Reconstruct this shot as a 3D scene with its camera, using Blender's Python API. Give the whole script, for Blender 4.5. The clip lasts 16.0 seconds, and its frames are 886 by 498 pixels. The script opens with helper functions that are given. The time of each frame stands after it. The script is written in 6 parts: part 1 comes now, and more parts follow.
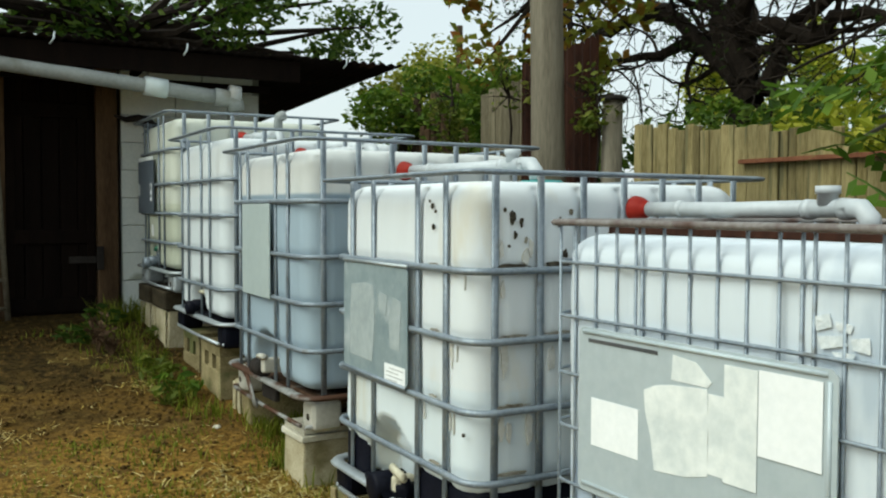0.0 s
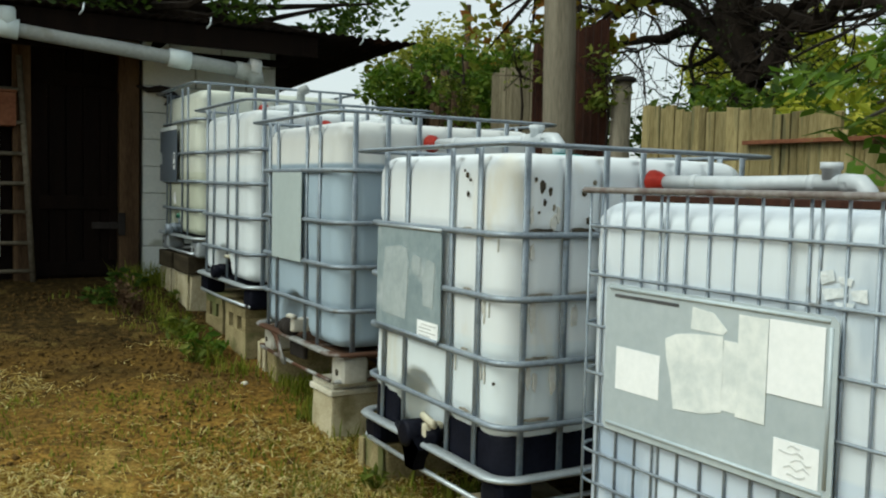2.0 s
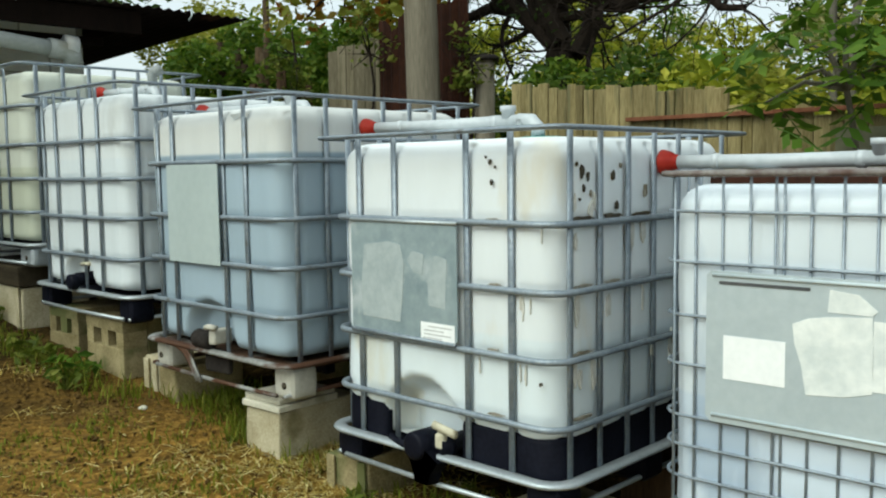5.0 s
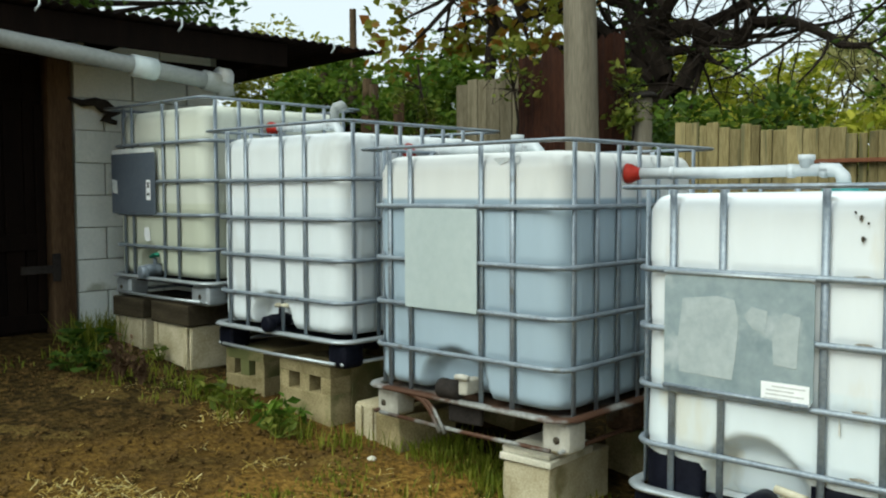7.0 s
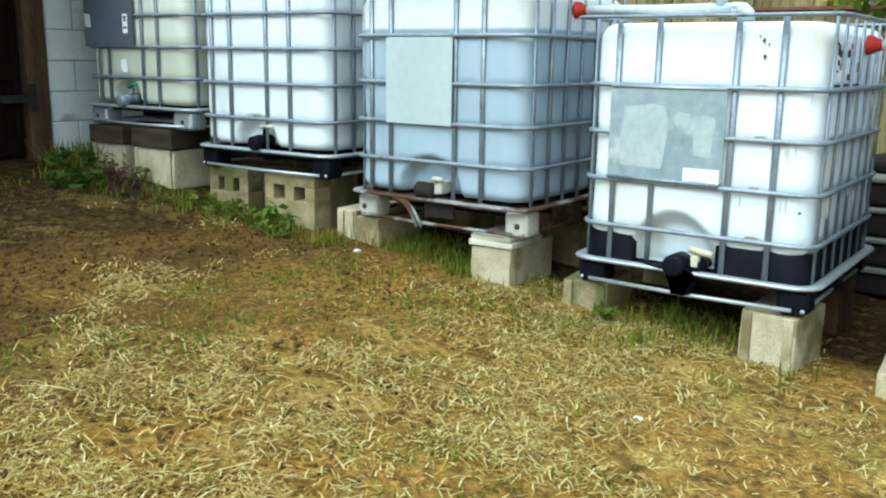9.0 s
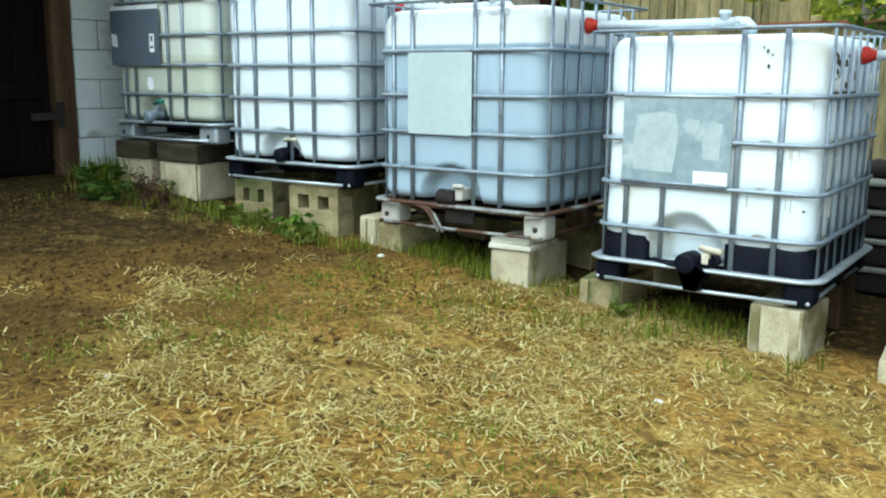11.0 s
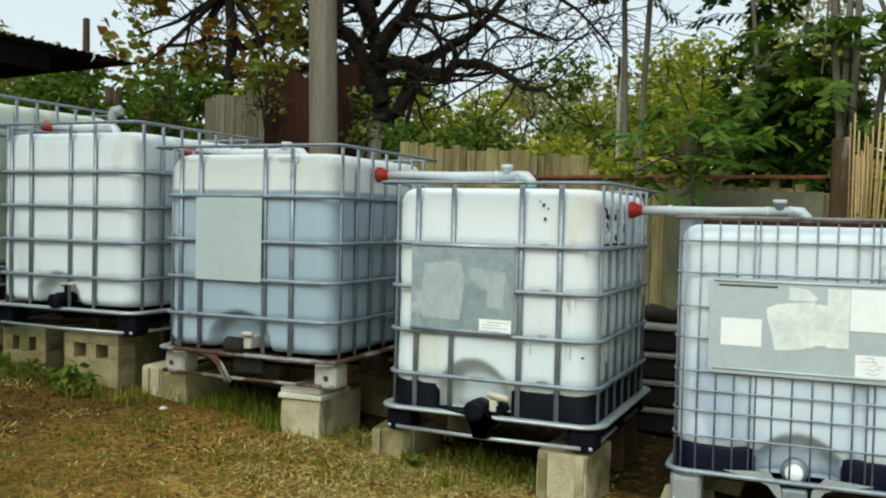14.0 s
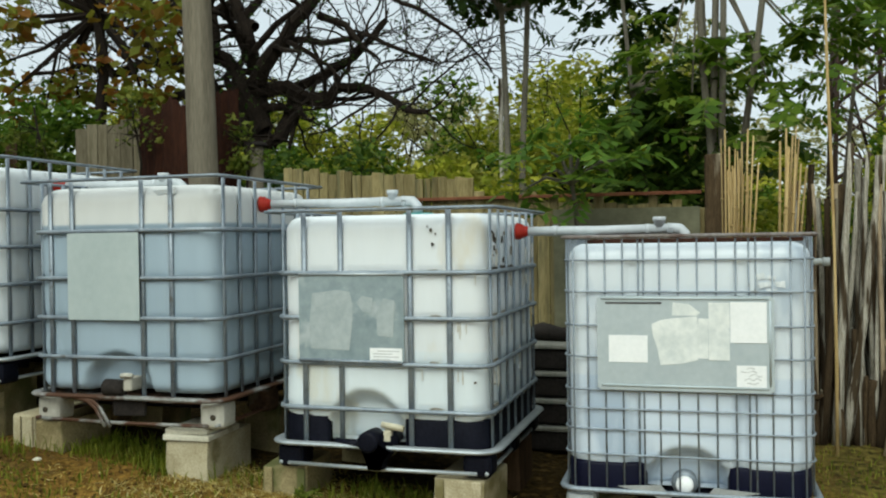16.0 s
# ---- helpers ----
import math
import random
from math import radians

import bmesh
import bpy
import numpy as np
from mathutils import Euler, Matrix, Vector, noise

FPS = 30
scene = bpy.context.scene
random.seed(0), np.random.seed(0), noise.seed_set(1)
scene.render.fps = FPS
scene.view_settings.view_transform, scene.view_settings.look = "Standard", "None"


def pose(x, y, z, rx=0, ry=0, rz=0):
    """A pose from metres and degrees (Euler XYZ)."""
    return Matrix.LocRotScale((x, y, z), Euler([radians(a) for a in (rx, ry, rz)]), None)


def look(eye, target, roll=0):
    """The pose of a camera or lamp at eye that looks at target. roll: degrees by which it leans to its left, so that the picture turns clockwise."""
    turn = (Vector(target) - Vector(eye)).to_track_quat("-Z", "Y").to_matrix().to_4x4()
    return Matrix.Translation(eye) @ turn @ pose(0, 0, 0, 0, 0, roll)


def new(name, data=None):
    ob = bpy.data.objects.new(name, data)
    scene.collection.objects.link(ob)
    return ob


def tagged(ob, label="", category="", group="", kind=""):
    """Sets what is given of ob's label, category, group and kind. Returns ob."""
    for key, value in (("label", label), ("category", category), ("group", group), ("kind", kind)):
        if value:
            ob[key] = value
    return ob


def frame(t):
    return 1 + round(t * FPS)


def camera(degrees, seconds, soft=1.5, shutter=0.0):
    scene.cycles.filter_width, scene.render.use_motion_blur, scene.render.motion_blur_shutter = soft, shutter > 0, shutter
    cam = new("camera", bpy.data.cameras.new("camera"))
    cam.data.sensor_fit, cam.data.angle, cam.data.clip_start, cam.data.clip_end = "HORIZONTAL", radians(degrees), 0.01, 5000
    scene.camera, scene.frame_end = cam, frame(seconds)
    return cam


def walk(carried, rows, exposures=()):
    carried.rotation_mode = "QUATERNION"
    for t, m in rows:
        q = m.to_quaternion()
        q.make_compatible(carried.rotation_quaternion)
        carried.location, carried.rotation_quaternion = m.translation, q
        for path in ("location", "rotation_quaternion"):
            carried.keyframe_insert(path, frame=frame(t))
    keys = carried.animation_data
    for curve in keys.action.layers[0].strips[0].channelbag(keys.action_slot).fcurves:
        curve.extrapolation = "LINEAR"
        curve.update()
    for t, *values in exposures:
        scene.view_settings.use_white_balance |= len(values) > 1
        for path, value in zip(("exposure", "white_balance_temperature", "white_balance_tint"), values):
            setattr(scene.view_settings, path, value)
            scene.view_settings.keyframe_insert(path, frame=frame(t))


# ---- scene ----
cam = camera(52.0, 16.0, soft=2.1)
PATH = [
    (0, (0.113, 0.155, 1.335), (1.088, 1.899, 1.248), 0.2),
    (0.5, (-0.136, 0.093, 1.296), (0.961, 1.755, 1.106), 2.3),
    (1, (-0.147, 0.04, 1.297), (0.875, 1.751, 1.132), 2.7),
    (1.5, (-0.11, 0.002, 1.302), (0.86, 1.744, 1.152), 0.9),
    (2, (-0.116, 0.006, 1.302), (0.872, 1.74, 1.168), 1.4),
    (2.5, (-0.122, 0.021, 1.305), (0.959, 1.699, 1.184), 2.0),
    (3, (-0.14, 0.045, 1.304), (1.022, 1.67, 1.192), 4.2),
    (3.2, (-0.176, 0.064, 1.304), (1.03, 1.656, 1.21), 4.2),
    (5.3, (-0.748, 0.857, 1.335), (0.72, 2.2, 1.135), 0.1),
    (5.5, (-0.817, 0.929, 1.343), (0.673, 2.243, 1.113), 2.1),
    (6, (-0.921, 1.191, 1.363), (0.536, 2.544, 1.147), 0.5),
    (6.5, (-1.065, 1.43, 1.393), (0.361, 2.822, 1.228), 3.7),
    (7, (-1.302, 1.613, 1.419), (0.164, 2.968, 1.296), -0.2),
    (7.5, (-1.512, 1.649, 1.402), (-0.015, 2.969, 1.269), 1.5),
    (8, (-1.747, 1.532, 1.3), (-0.262, 2.854, 1.084), 1.2),
    (8.1, (-1.794, 1.414, 1.314), (-0.324, 2.741, 1.033), 0.7),
    (8.5, (-1.927, 1.428, 1.307), (-0.406, 2.653, 0.875), 1.3),
    (9, (-2.139, 1.422, 1.266), (-0.549, 2.563, 0.853), 0.8),
    (9.5, (-2.301, 1.416, 1.245), (-0.681, 2.509, 0.819), 0.5),
    (9.7, (-2.327, 1.429, 1.235), (-0.727, 2.558, 0.828), 0.3),
    (11.8, (-2.421, 1.37, 1.225), (-0.788, 2.476, 0.896), 0.9),
    (12, (-2.409, 1.377, 1.216), (-0.744, 2.433, 0.882), 1.1),
    (12.5, (-2.334, 1.355, 1.216), (-0.585, 2.247, 0.835), 1.8),
    (13, (-2.306, 1.366, 1.211), (-0.497, 2.112, 0.797), 1.9),
    (13.5, (-2.267, 1.317, 1.226), (-0.418, 2.007, 0.901), 1.7),
    (14, (-2.299, 1.326, 1.276), (-0.47, 2.131, 1.21), 1.3),
    (14.5, (-2.323, 1.268, 1.292), (-0.46, 1.996, 1.284), 1.5),
    (15, (-2.252, 1.258, 1.29), (-0.319, 1.772, 1.28), 0.5),
    (15.5, (-2.244, 1.271, 1.296), (-0.273, 1.61, 1.274), -0.4),
    (16, (-2.249, 1.334, 1.301), (-0.335, 1.913, 1.282), -0.8),
]
TONE = [
    (0, 0.74, 6500, -5), (0.5, 0.52, 6500, -5), (1.2, 0.63, 6500, -5), (3.2, 0.605, 6500, -5), (5.5, 0.82, 6400, -5), (7.5, 0.86, 6350, -5), (8.0, 0.95, 6100, -6), (8.5, 1.28, 5800, -6),
    (9.7, 1.37, 5600, -6), (12.0, 1.30, 5560, -6), (12.5, 1.10, 5600, -6), (13.2, 1.02, 5600, -6), (13.6, 0.96, 5700, -6), (14.0, 0.69, 6420, -4), (14.5, 0.63, 6420, -4), (16, 0.59, 6450, -4),
]
walk(cam, [(t, look(eye, target, roll)) for t, eye, target, roll in PATH], TONE)

# ---- light ----
world = bpy.data.worlds.new("overcast")
scene.world = world
world.use_nodes = True
wn, wl = world.node_tree.nodes, world.node_tree.links
wn.clear()
sky = wn.new("ShaderNodeTexSky")
sky.sky_type, sky.sun_disc = "NISHITA", False
sky.sun_elevation, sky.sun_rotation = radians(49), radians(272)
sky.air_density, sky.dust_density = 1.0, 2.5
veil = wn.new("ShaderNodeMix")
veil.data_type = "RGBA"
veil.inputs["Factor"].default_value = 0.62
veil.inputs["B"].default_value = (10.7, 10.9, 11.7, 1)
backing = wn.new("ShaderNodeBackground")
backing.inputs["Strength"].default_value = 0.065
wout = wn.new("ShaderNodeOutputWorld")
wl.new(sky.outputs["Color"], veil.inputs["A"])
wl.new(veil.outputs["Result"], backing.inputs["Color"])
wl.new(backing.outputs["Background"], wout.inputs["Surface"])
sun_data = bpy.data.lights.new("sun", "SUN")
sun_data.energy, sun_data.angle, sun_data.color = 1.5, radians(48), (1.0, 0.985, 0.96)
sun = new("sun", sun_data)
sun.matrix_world = look((-7, 0.3, 8), (0, 0, 0))

# ---- materials ----


def mat(name, a, b, rough=0.7, metal=0.0, scale=6.0, fine=60.0, bump=0.15, wear=None, wear_at=0.62, stretch=(1, 1, 1), rand=0.0, spec=0.15, wear_scale=3.0):
    """Two tones by coarse and fine noise, a wear tone in patches, fine relief."""
    m = bpy.data.materials.new(name)
    m.use_nodes = True
    n, k = m.node_tree.nodes, m.node_tree.links
    p = n["Principled BSDF"]
    p.inputs["Roughness"].default_value, p.inputs["Metallic"].default_value = rough, metal
    p.inputs["Specular IOR Level"].default_value = spec
    tc, mp = n.new("ShaderNodeTexCoord"), n.new("ShaderNodeMapping")
    mp.inputs["Scale"].default_value = stretch
    k.new(tc.outputs["Object"], mp.inputs["Vector"])
    c1, c2 = n.new("ShaderNodeTexNoise"), n.new("ShaderNodeTexNoise")
    c1.inputs["Scale"].default_value, c2.inputs["Scale"].default_value = scale, fine
    c1.inputs["Detail"].default_value, c2.inputs["Detail"].default_value = 5, 4
    vec = mp.outputs["Vector"]
    if rand:
        oi, ad = n.new("ShaderNodeObjectInfo"), n.new("ShaderNodeVectorMath")
        ad.operation = "MULTIPLY_ADD"
        ad.inputs[1].default_value = (1, 1, 1)
        sc = n.new("ShaderNodeVectorMath")
        sc.operation = "SCALE"
        sc.inputs[0].default_value = (37, 91, 53)
        k.new(oi.outputs["Random"], sc.inputs["Scale"])
        k.new(vec, ad.inputs[0])
        k.new(sc.outputs["Vector"], ad.inputs[2])
        vec = ad.outputs["Vector"]
    k.new(vec, c1.inputs["Vector"])
    k.new(vec, c2.inputs["Vector"])
    mixf = n.new("ShaderNodeMath")
    mixf.operation = "MULTIPLY_ADD"
    mixf.inputs[1].default_value = 0.45
    k.new(c2.outputs["Fac"], mixf.inputs[0])
    half = n.new("ShaderNodeMath")
    half.operation = "MULTIPLY"
    half.inputs[1].default_value = 0.55
    k.new(c1.outputs["Fac"], half.inputs[0])
    k.new(half.outputs[0], mixf.inputs[2])
    ramp = n.new("ShaderNodeValToRGB")
    ramp.color_ramp.elements[0].position, ramp.color_ramp.elements[1].position = 0.36, 0.64
    ramp.color_ramp.elements[0].color, ramp.color_ramp.elements[1].color = (*a, 1), (*b, 1)
    k.new(mixf.outputs[0], ramp.inputs["Fac"])
    col = ramp.outputs["Color"]
    if wear:
        w = n.new("ShaderNodeTexNoise")
        w.inputs["Scale"].default_value, w.inputs["Detail"].default_value = wear_scale, 8
        k.new(vec, w.inputs["Vector"])
        wr = n.new("ShaderNodeValToRGB")
        wr.color_ramp.elements[0].position, wr.color_ramp.elements[1].position = wear_at, wear_at + 0.09
        k.new(w.outputs["Fac"], wr.inputs["Fac"])
        mx = n.new("ShaderNodeMix")
        mx.data_type = "RGBA"
        mx.inputs["B"].default_value = (*wear, 1)
        k.new(wr.outputs["Color"], mx.inputs["Factor"])
        k.new(col, mx.inputs["A"])
        col = mx.outputs["Result"]
    if rand:
        hv, mr = n.new("ShaderNodeHueSaturation"), n.new("ShaderNodeMapRange")
        mr.inputs["To Min"].default_value, mr.inputs["To Max"].default_value = 1 - rand, 1 + rand
        k.new(oi.outputs["Random"], mr.inputs["Value"])
        k.new(mr.outputs["Result"], hv.inputs["Value"])
        k.new(col, hv.inputs["Color"])
        col = hv.outputs["Color"]
    k.new(col, p.inputs["Base Color"])
    if bump:
        bp = n.new("ShaderNodeBump")
        bp.inputs["Strength"].default_value, bp.inputs["Distance"].default_value = bump, 0.01
        k.new(mixf.outputs[0], bp.inputs["Height"])
        k.new(bp.outputs["Normal"], p.inputs["Normal"])
    return m


def leaf_mat(name, a, b, c):
    """Leaf blades, toned island by island, a little light passing through."""
    m = bpy.data.materials.new(name)
    m.use_nodes = True
    n, k = m.node_tree.nodes, m.node_tree.links
    p = n["Principled BSDF"]
    p.inputs["Roughness"].default_value = 0.6
    p.inputs["Specular IOR Level"].default_value = 0.2
    g = n.new("ShaderNodeNewGeometry")
    r = n.new("ShaderNodeValToRGB")
    r.color_ramp.elements[0].color, r.color_ramp.elements[1].color = (*a, 1), (*c, 1)
    e = r.color_ramp.elements.new(0.55)
    e.color = (*b, 1)
    k.new(g.outputs["Random Per Island"], r.inputs["Fac"])
    k.new(r.outputs["Color"], p.inputs["Base Color"])
    tr, ms = n.new("ShaderNodeBsdfTranslucent"), n.new("ShaderNodeMixShader")
    ms.inputs["Fac"].default_value = 0.45
    k.new(r.outputs["Color"], tr.inputs["Color"])
    k.new(p.outputs["BSDF"], ms.inputs[1])
    k.new(tr.outputs["BSDF"], ms.inputs[2])
    k.new(ms.outputs["Shader"], n["Material Output"].inputs["Surface"])
    return m


def bottle_mat(name, top, low, level, dirt, dirt_at):
    """Milky blow-moulded plastic; what it holds shows through up to the level (object height)."""
    m = mat(name, top, tuple(v * 0.93 for v in top), rough=0.42, scale=2.2, fine=14, bump=0.05, wear=dirt, wear_at=dirt_at, wear_scale=4.5, stretch=(1, 1, 0.35), spec=0.35)
    n, k = m.node_tree.nodes, m.node_tree.links
    p = n["Principled BSDF"]
    src = p.inputs["Base Color"].links[0].from_socket
    tc, sp = n.new("ShaderNodeTexCoord"), n.new("ShaderNodeSeparateXYZ")
    k.new(tc.outputs["Object"], sp.inputs["Vector"])
    mr = n.new("ShaderNodeMapRange")
    mr.inputs["From Min"].default_value, mr.inputs["From Max"].default_value = level - 0.006, level + 0.006
    k.new(sp.outputs["Z"], mr.inputs["Value"])
    tint = n.new("ShaderNodeMix")
    tint.data_type, tint.blend_type = "RGBA", "MULTIPLY"
    tint.inputs["B"].default_value = (*low, 1)
    inv = n.new("ShaderNodeMath")
    inv.operation = "SUBTRACT"
    inv.inputs[0].default_value = 1
    k.new(mr.outputs["Result"], inv.inputs[1])
    k.new(inv.outputs[0], tint.inputs["Factor"])
    k.new(src, tint.inputs["A"])
    k.new(tint.outputs["Result"], p.inputs["Base Color"])
    return m


M = {
    "galv": mat("galvanised_steel", (0.165, 0.20, 0.235), (0.30, 0.345, 0.385), rough=0.45, metal=0.35, scale=9, fine=90, bump=0.05, wear=(0.15, 0.16, 0.16), wear_at=0.62, wear_scale=14, spec=0.5),
    "galv_light": mat("bright_galvanised_steel", (0.34, 0.38, 0.40), (0.48, 0.52, 0.54), rough=0.42, metal=0.5, scale=9, fine=90, bump=0.05, spec=0.5),
    "rusty": mat("rusting_steel", (0.030, 0.017, 0.011), (0.105, 0.062, 0.038), rough=0.85, scale=9, fine=70, bump=0.3, wear=(0.28, 0.27, 0.25), wear_at=0.6),
    "cream": mat("cream_painted_steel", (0.40, 0.385, 0.32), (0.52, 0.505, 0.44), rough=0.6, scale=8, fine=60, bump=0.1, wear=(0.22, 0.13, 0.07), wear_at=0.66, wear_scale=9),
    "black": mat("black_plastic", (0.003, 0.0034, 0.0065), (0.009, 0.010, 0.017), rough=0.45, scale=6, fine=80, bump=0.08, wear=(0.03, 0.028, 0.024), wear_at=0.68, spec=0.07),
    "navy": mat("dark_blue_plastic", (0.003, 0.0035, 0.011), (0.007, 0.008, 0.022), rough=0.4, scale=6, fine=80, bump=0.05, wear=(0.03, 0.03, 0.05), wear_at=0.7, spec=0.08),
    "plate_glassy": mat("grey_label_sheet", (0.20, 0.26, 0.28), (0.31, 0.375, 0.39), rough=0.28, scale=4, fine=30, bump=0.04, wear=(0.42, 0.47, 0.48), wear_at=0.57, wear_scale=5, spec=0.5),
    "plate_pale": mat("pale_grey_sheet", (0.40, 0.47, 0.465), (0.46, 0.53, 0.52), rough=0.35, scale=3, fine=30, bump=0.04, wear=(0.52, 0.57, 0.55), wear_at=0.6, wear_scale=3, spec=0.5),
    "plate_slate": mat("slate_blue_sheet", (0.085, 0.105, 0.13), (0.11, 0.13, 0.155), rough=0.4, scale=5, fine=50, bump=0.03),
    "plate_steel": mat("grey_steel_sheet", (0.40, 0.465, 0.49), (0.47, 0.535, 0.555), rough=0.42, metal=0.1, scale=4, fine=40, bump=0.04, spec=0.5),
    "paper": mat("white_paper", (0.80, 0.83, 0.83), (0.88, 0.90, 0.90), rough=0.8, scale=10, fine=60, bump=0.08),
    "paper_old": mat("weathered_paper", (0.60, 0.65, 0.64), (0.80, 0.83, 0.80), rough=0.85, scale=7, fine=40, bump=0.25, wear=(0.48, 0.54, 0.54), wear_at=0.57),
    "film": mat("clear_wrap", (0.33, 0.385, 0.395), (0.43, 0.485, 0.49), rough=0.22, scale=9, fine=40, bump=0.08, spec=0.5),
    "ink": mat("faded_ink", (0.46, 0.48, 0.48), (0.60, 0.62, 0.61), rough=0.8, bump=0),
    "dark_ink": mat("dark_ink", (0.05, 0.055, 0.06), (0.1, 0.1, 0.1), rough=0.8, bump=0),
    "grime": mat("black_mould", (0.02, 0.018, 0.014), (0.10, 0.085, 0.06), rough=0.9, scale=30, fine=120, bump=0.1),
    "grime_soft": mat("grey_grime", (0.13, 0.11, 0.075), (0.36, 0.34, 0.285), rough=0.9, scale=26, fine=120, bump=0.05),
    "run_mark": mat("faint_dirt_run", (0.50, 0.495, 0.44), (0.65, 0.65, 0.61), rough=0.8, scale=20, fine=90, bump=0.0),
    "pvc": mat("grey_pvc", (0.42, 0.455, 0.47), (0.50, 0.535, 0.55), rough=0.45, scale=5, fine=40, bump=0.04, wear=(0.33, 0.33, 0.30), wear_at=0.62, spec=0.5),
    "pvc_dull": mat("dull_grey_pvc", (0.24, 0.26, 0.25), (0.32, 0.34, 0.33), rough=0.5, scale=5, fine=40, bump=0.04, wear=(0.2, 0.2, 0.17), wear_at=0.6),
    "rusty_galv": mat("rust_spotted_galvanised_steel", (0.19, 0.19, 0.175), (0.35, 0.36, 0.345), rough=0.6, metal=0.2, scale=9, fine=70, bump=0.15, wear=(0.075, 0.036, 0.02), wear_at=0.44, wear_scale=5, spec=0.3),
    "rail_brown": mat("brown_stained_rail", (0.13, 0.105, 0.095), (0.26, 0.25, 0.24), rough=0.6, scale=9, fine=70, bump=0.2, wear=(0.085, 0.05, 0.04), wear_at=0.52, wear_scale=6),
    "film_white": mat("crumpled_white_film", (0.54, 0.60, 0.62), (0.74, 0.78, 0.79), rough=0.3, scale=20, fine=110, bump=0.5, spec=0.5),
    "pvc_pale": mat("pale_pvc_collar", (0.52, 0.60, 0.60), (0.60, 0.67, 0.67), rough=0.45, bump=0.03),
    "red": mat("red_plastic", (0.30, 0.018, 0.012), (0.42, 0.04, 0.025), rough=0.5, scale=12, bump=0.05, wear=(0.55, 0.30, 0.25), wear_at=0.66),
    "teal": mat("teal_plastic", (0.03, 0.20, 0.19), (0.06, 0.27, 0.26), rough=0.45, bump=0.03),
    "green": mat("green_plastic", (0.03, 0.22, 0.14), (0.07, 0.30, 0.20), rough=0.5, bump=0.03),
    "ivory": mat("ivory_plastic", (0.46, 0.43, 0.31), (0.60, 0.57, 0.44), rough=0.5, scale=14, fine=60, bump=0.05, wear=(0.28, 0.25, 0.17), wear_at=0.6, wear_scale=20),
    "concrete": mat("grey_concrete", (0.15, 0.12, 0.055), (0.34, 0.285, 0.155), rough=0.95, scale=7, fine=120, bump=0.5, wear=(0.11, 0.115, 0.045), wear_at=0.54, rand=0.14),
    "concrete_pale": mat("pale_concrete", (0.31, 0.265, 0.155), (0.54, 0.485, 0.335), rough=0.95, scale=7, fine=120, bump=0.5, wear=(0.19, 0.165, 0.075), wear_at=0.56, rand=0.12),
    "paver": mat("whitish_paver", (0.44, 0.42, 0.33), (0.64, 0.61, 0.50), rough=0.95, scale=8, fine=110, bump=0.4, wear=(0.27, 0.24, 0.14), wear_at=0.6),
    "timber_wet": mat("dark_wet_timber", (0.025, 0.020, 0.012), (0.07, 0.056, 0.034), rough=0.85, scale=3, fine=40, bump=0.4, stretch=(6, 1, 6)),
    "wall_paint": mat("pale_painted_block", (0.66, 0.70, 0.66), (0.78, 0.81, 0.76), rough=0.85, scale=3, fine=60, bump=0.25, wear=(0.42, 0.44, 0.36), wear_at=0.62, rand=0.05),
    "mortar": mat("mortar", (0.24, 0.25, 0.22), (0.32, 0.33, 0.29), rough=0.95, bump=0.3),
    # near-black tone carries the gloom under the eave in the wood colour
    "barn_wood_shaded": mat("shaded_barn_wood", (0.0025, 0.0014, 0.001), (0.008, 0.0045, 0.003), rough=0.85, scale=2, fine=24, bump=0.35, stretch=(7, 7, 0.7), rand=0.2, spec=0.08),
    "barn_frame": mat("brown_frame_wood", (0.035, 0.020, 0.010), (0.105, 0.064, 0.034), rough=0.85, scale=2, fine=22, bump=0.35, stretch=(7, 7, 0.7)),
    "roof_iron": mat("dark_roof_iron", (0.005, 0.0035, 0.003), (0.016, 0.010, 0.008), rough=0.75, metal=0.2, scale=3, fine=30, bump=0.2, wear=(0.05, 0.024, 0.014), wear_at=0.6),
    "plank": mat("weathered_plank", (0.115, 0.090, 0.035), (0.29, 0.24, 0.115), rough=0.9, scale=2.5, fine=26, bump=0.45, stretch=(7, 7, 0.6), wear=(0.11, 0.10, 0.05), wear_at=0.56, rand=0.28),
    "grey_plank": mat("silvered_plank", (0.085, 0.072, 0.042), (0.19, 0.165, 0.11), rough=0.9, scale=2.5, fine=26, bump=0.4, stretch=(7, 7, 0.6), rand=0.25, wear=(0.09, 0.08, 0.045), wear_at=0.58),
    "pole_wood": mat("grey_pole_wood", (0.105, 0.09, 0.062), (0.22, 0.195, 0.145), rough=0.9, scale=2, fine=22, bump=0.45, stretch=(8, 8, 0.5)),
    "post_wood": mat("silvered_post_wood", (0.15, 0.135, 0.10), (0.54, 0.51, 0.43), rough=0.9, scale=2.2, fine=26, bump=0.7, stretch=(10, 10, 0.8), rand=0.35, wear=(0.045, 0.032, 0.018), wear_at=0.49, wear_scale=2.2),
    "post_bark": mat("brown_bark_pole", (0.020, 0.013, 0.007), (0.075, 0.051, 0.027), rough=0.95, scale=3, fine=30, bump=0.6, stretch=(7, 7, 0.8), rand=0.35, wear=(0.24, 0.21, 0.15), wear_at=0.60, wear_scale=2),
    "post_bare": mat("peeled_pole_wood", (0.22, 0.16, 0.09), (0.50, 0.41, 0.28), rough=0.85, scale=2, fine=22, bump=0.4, stretch=(9, 9, 0.7), rand=0.2, wear=(0.08, 0.052, 0.03), wear_at=0.56, wear_scale=2),
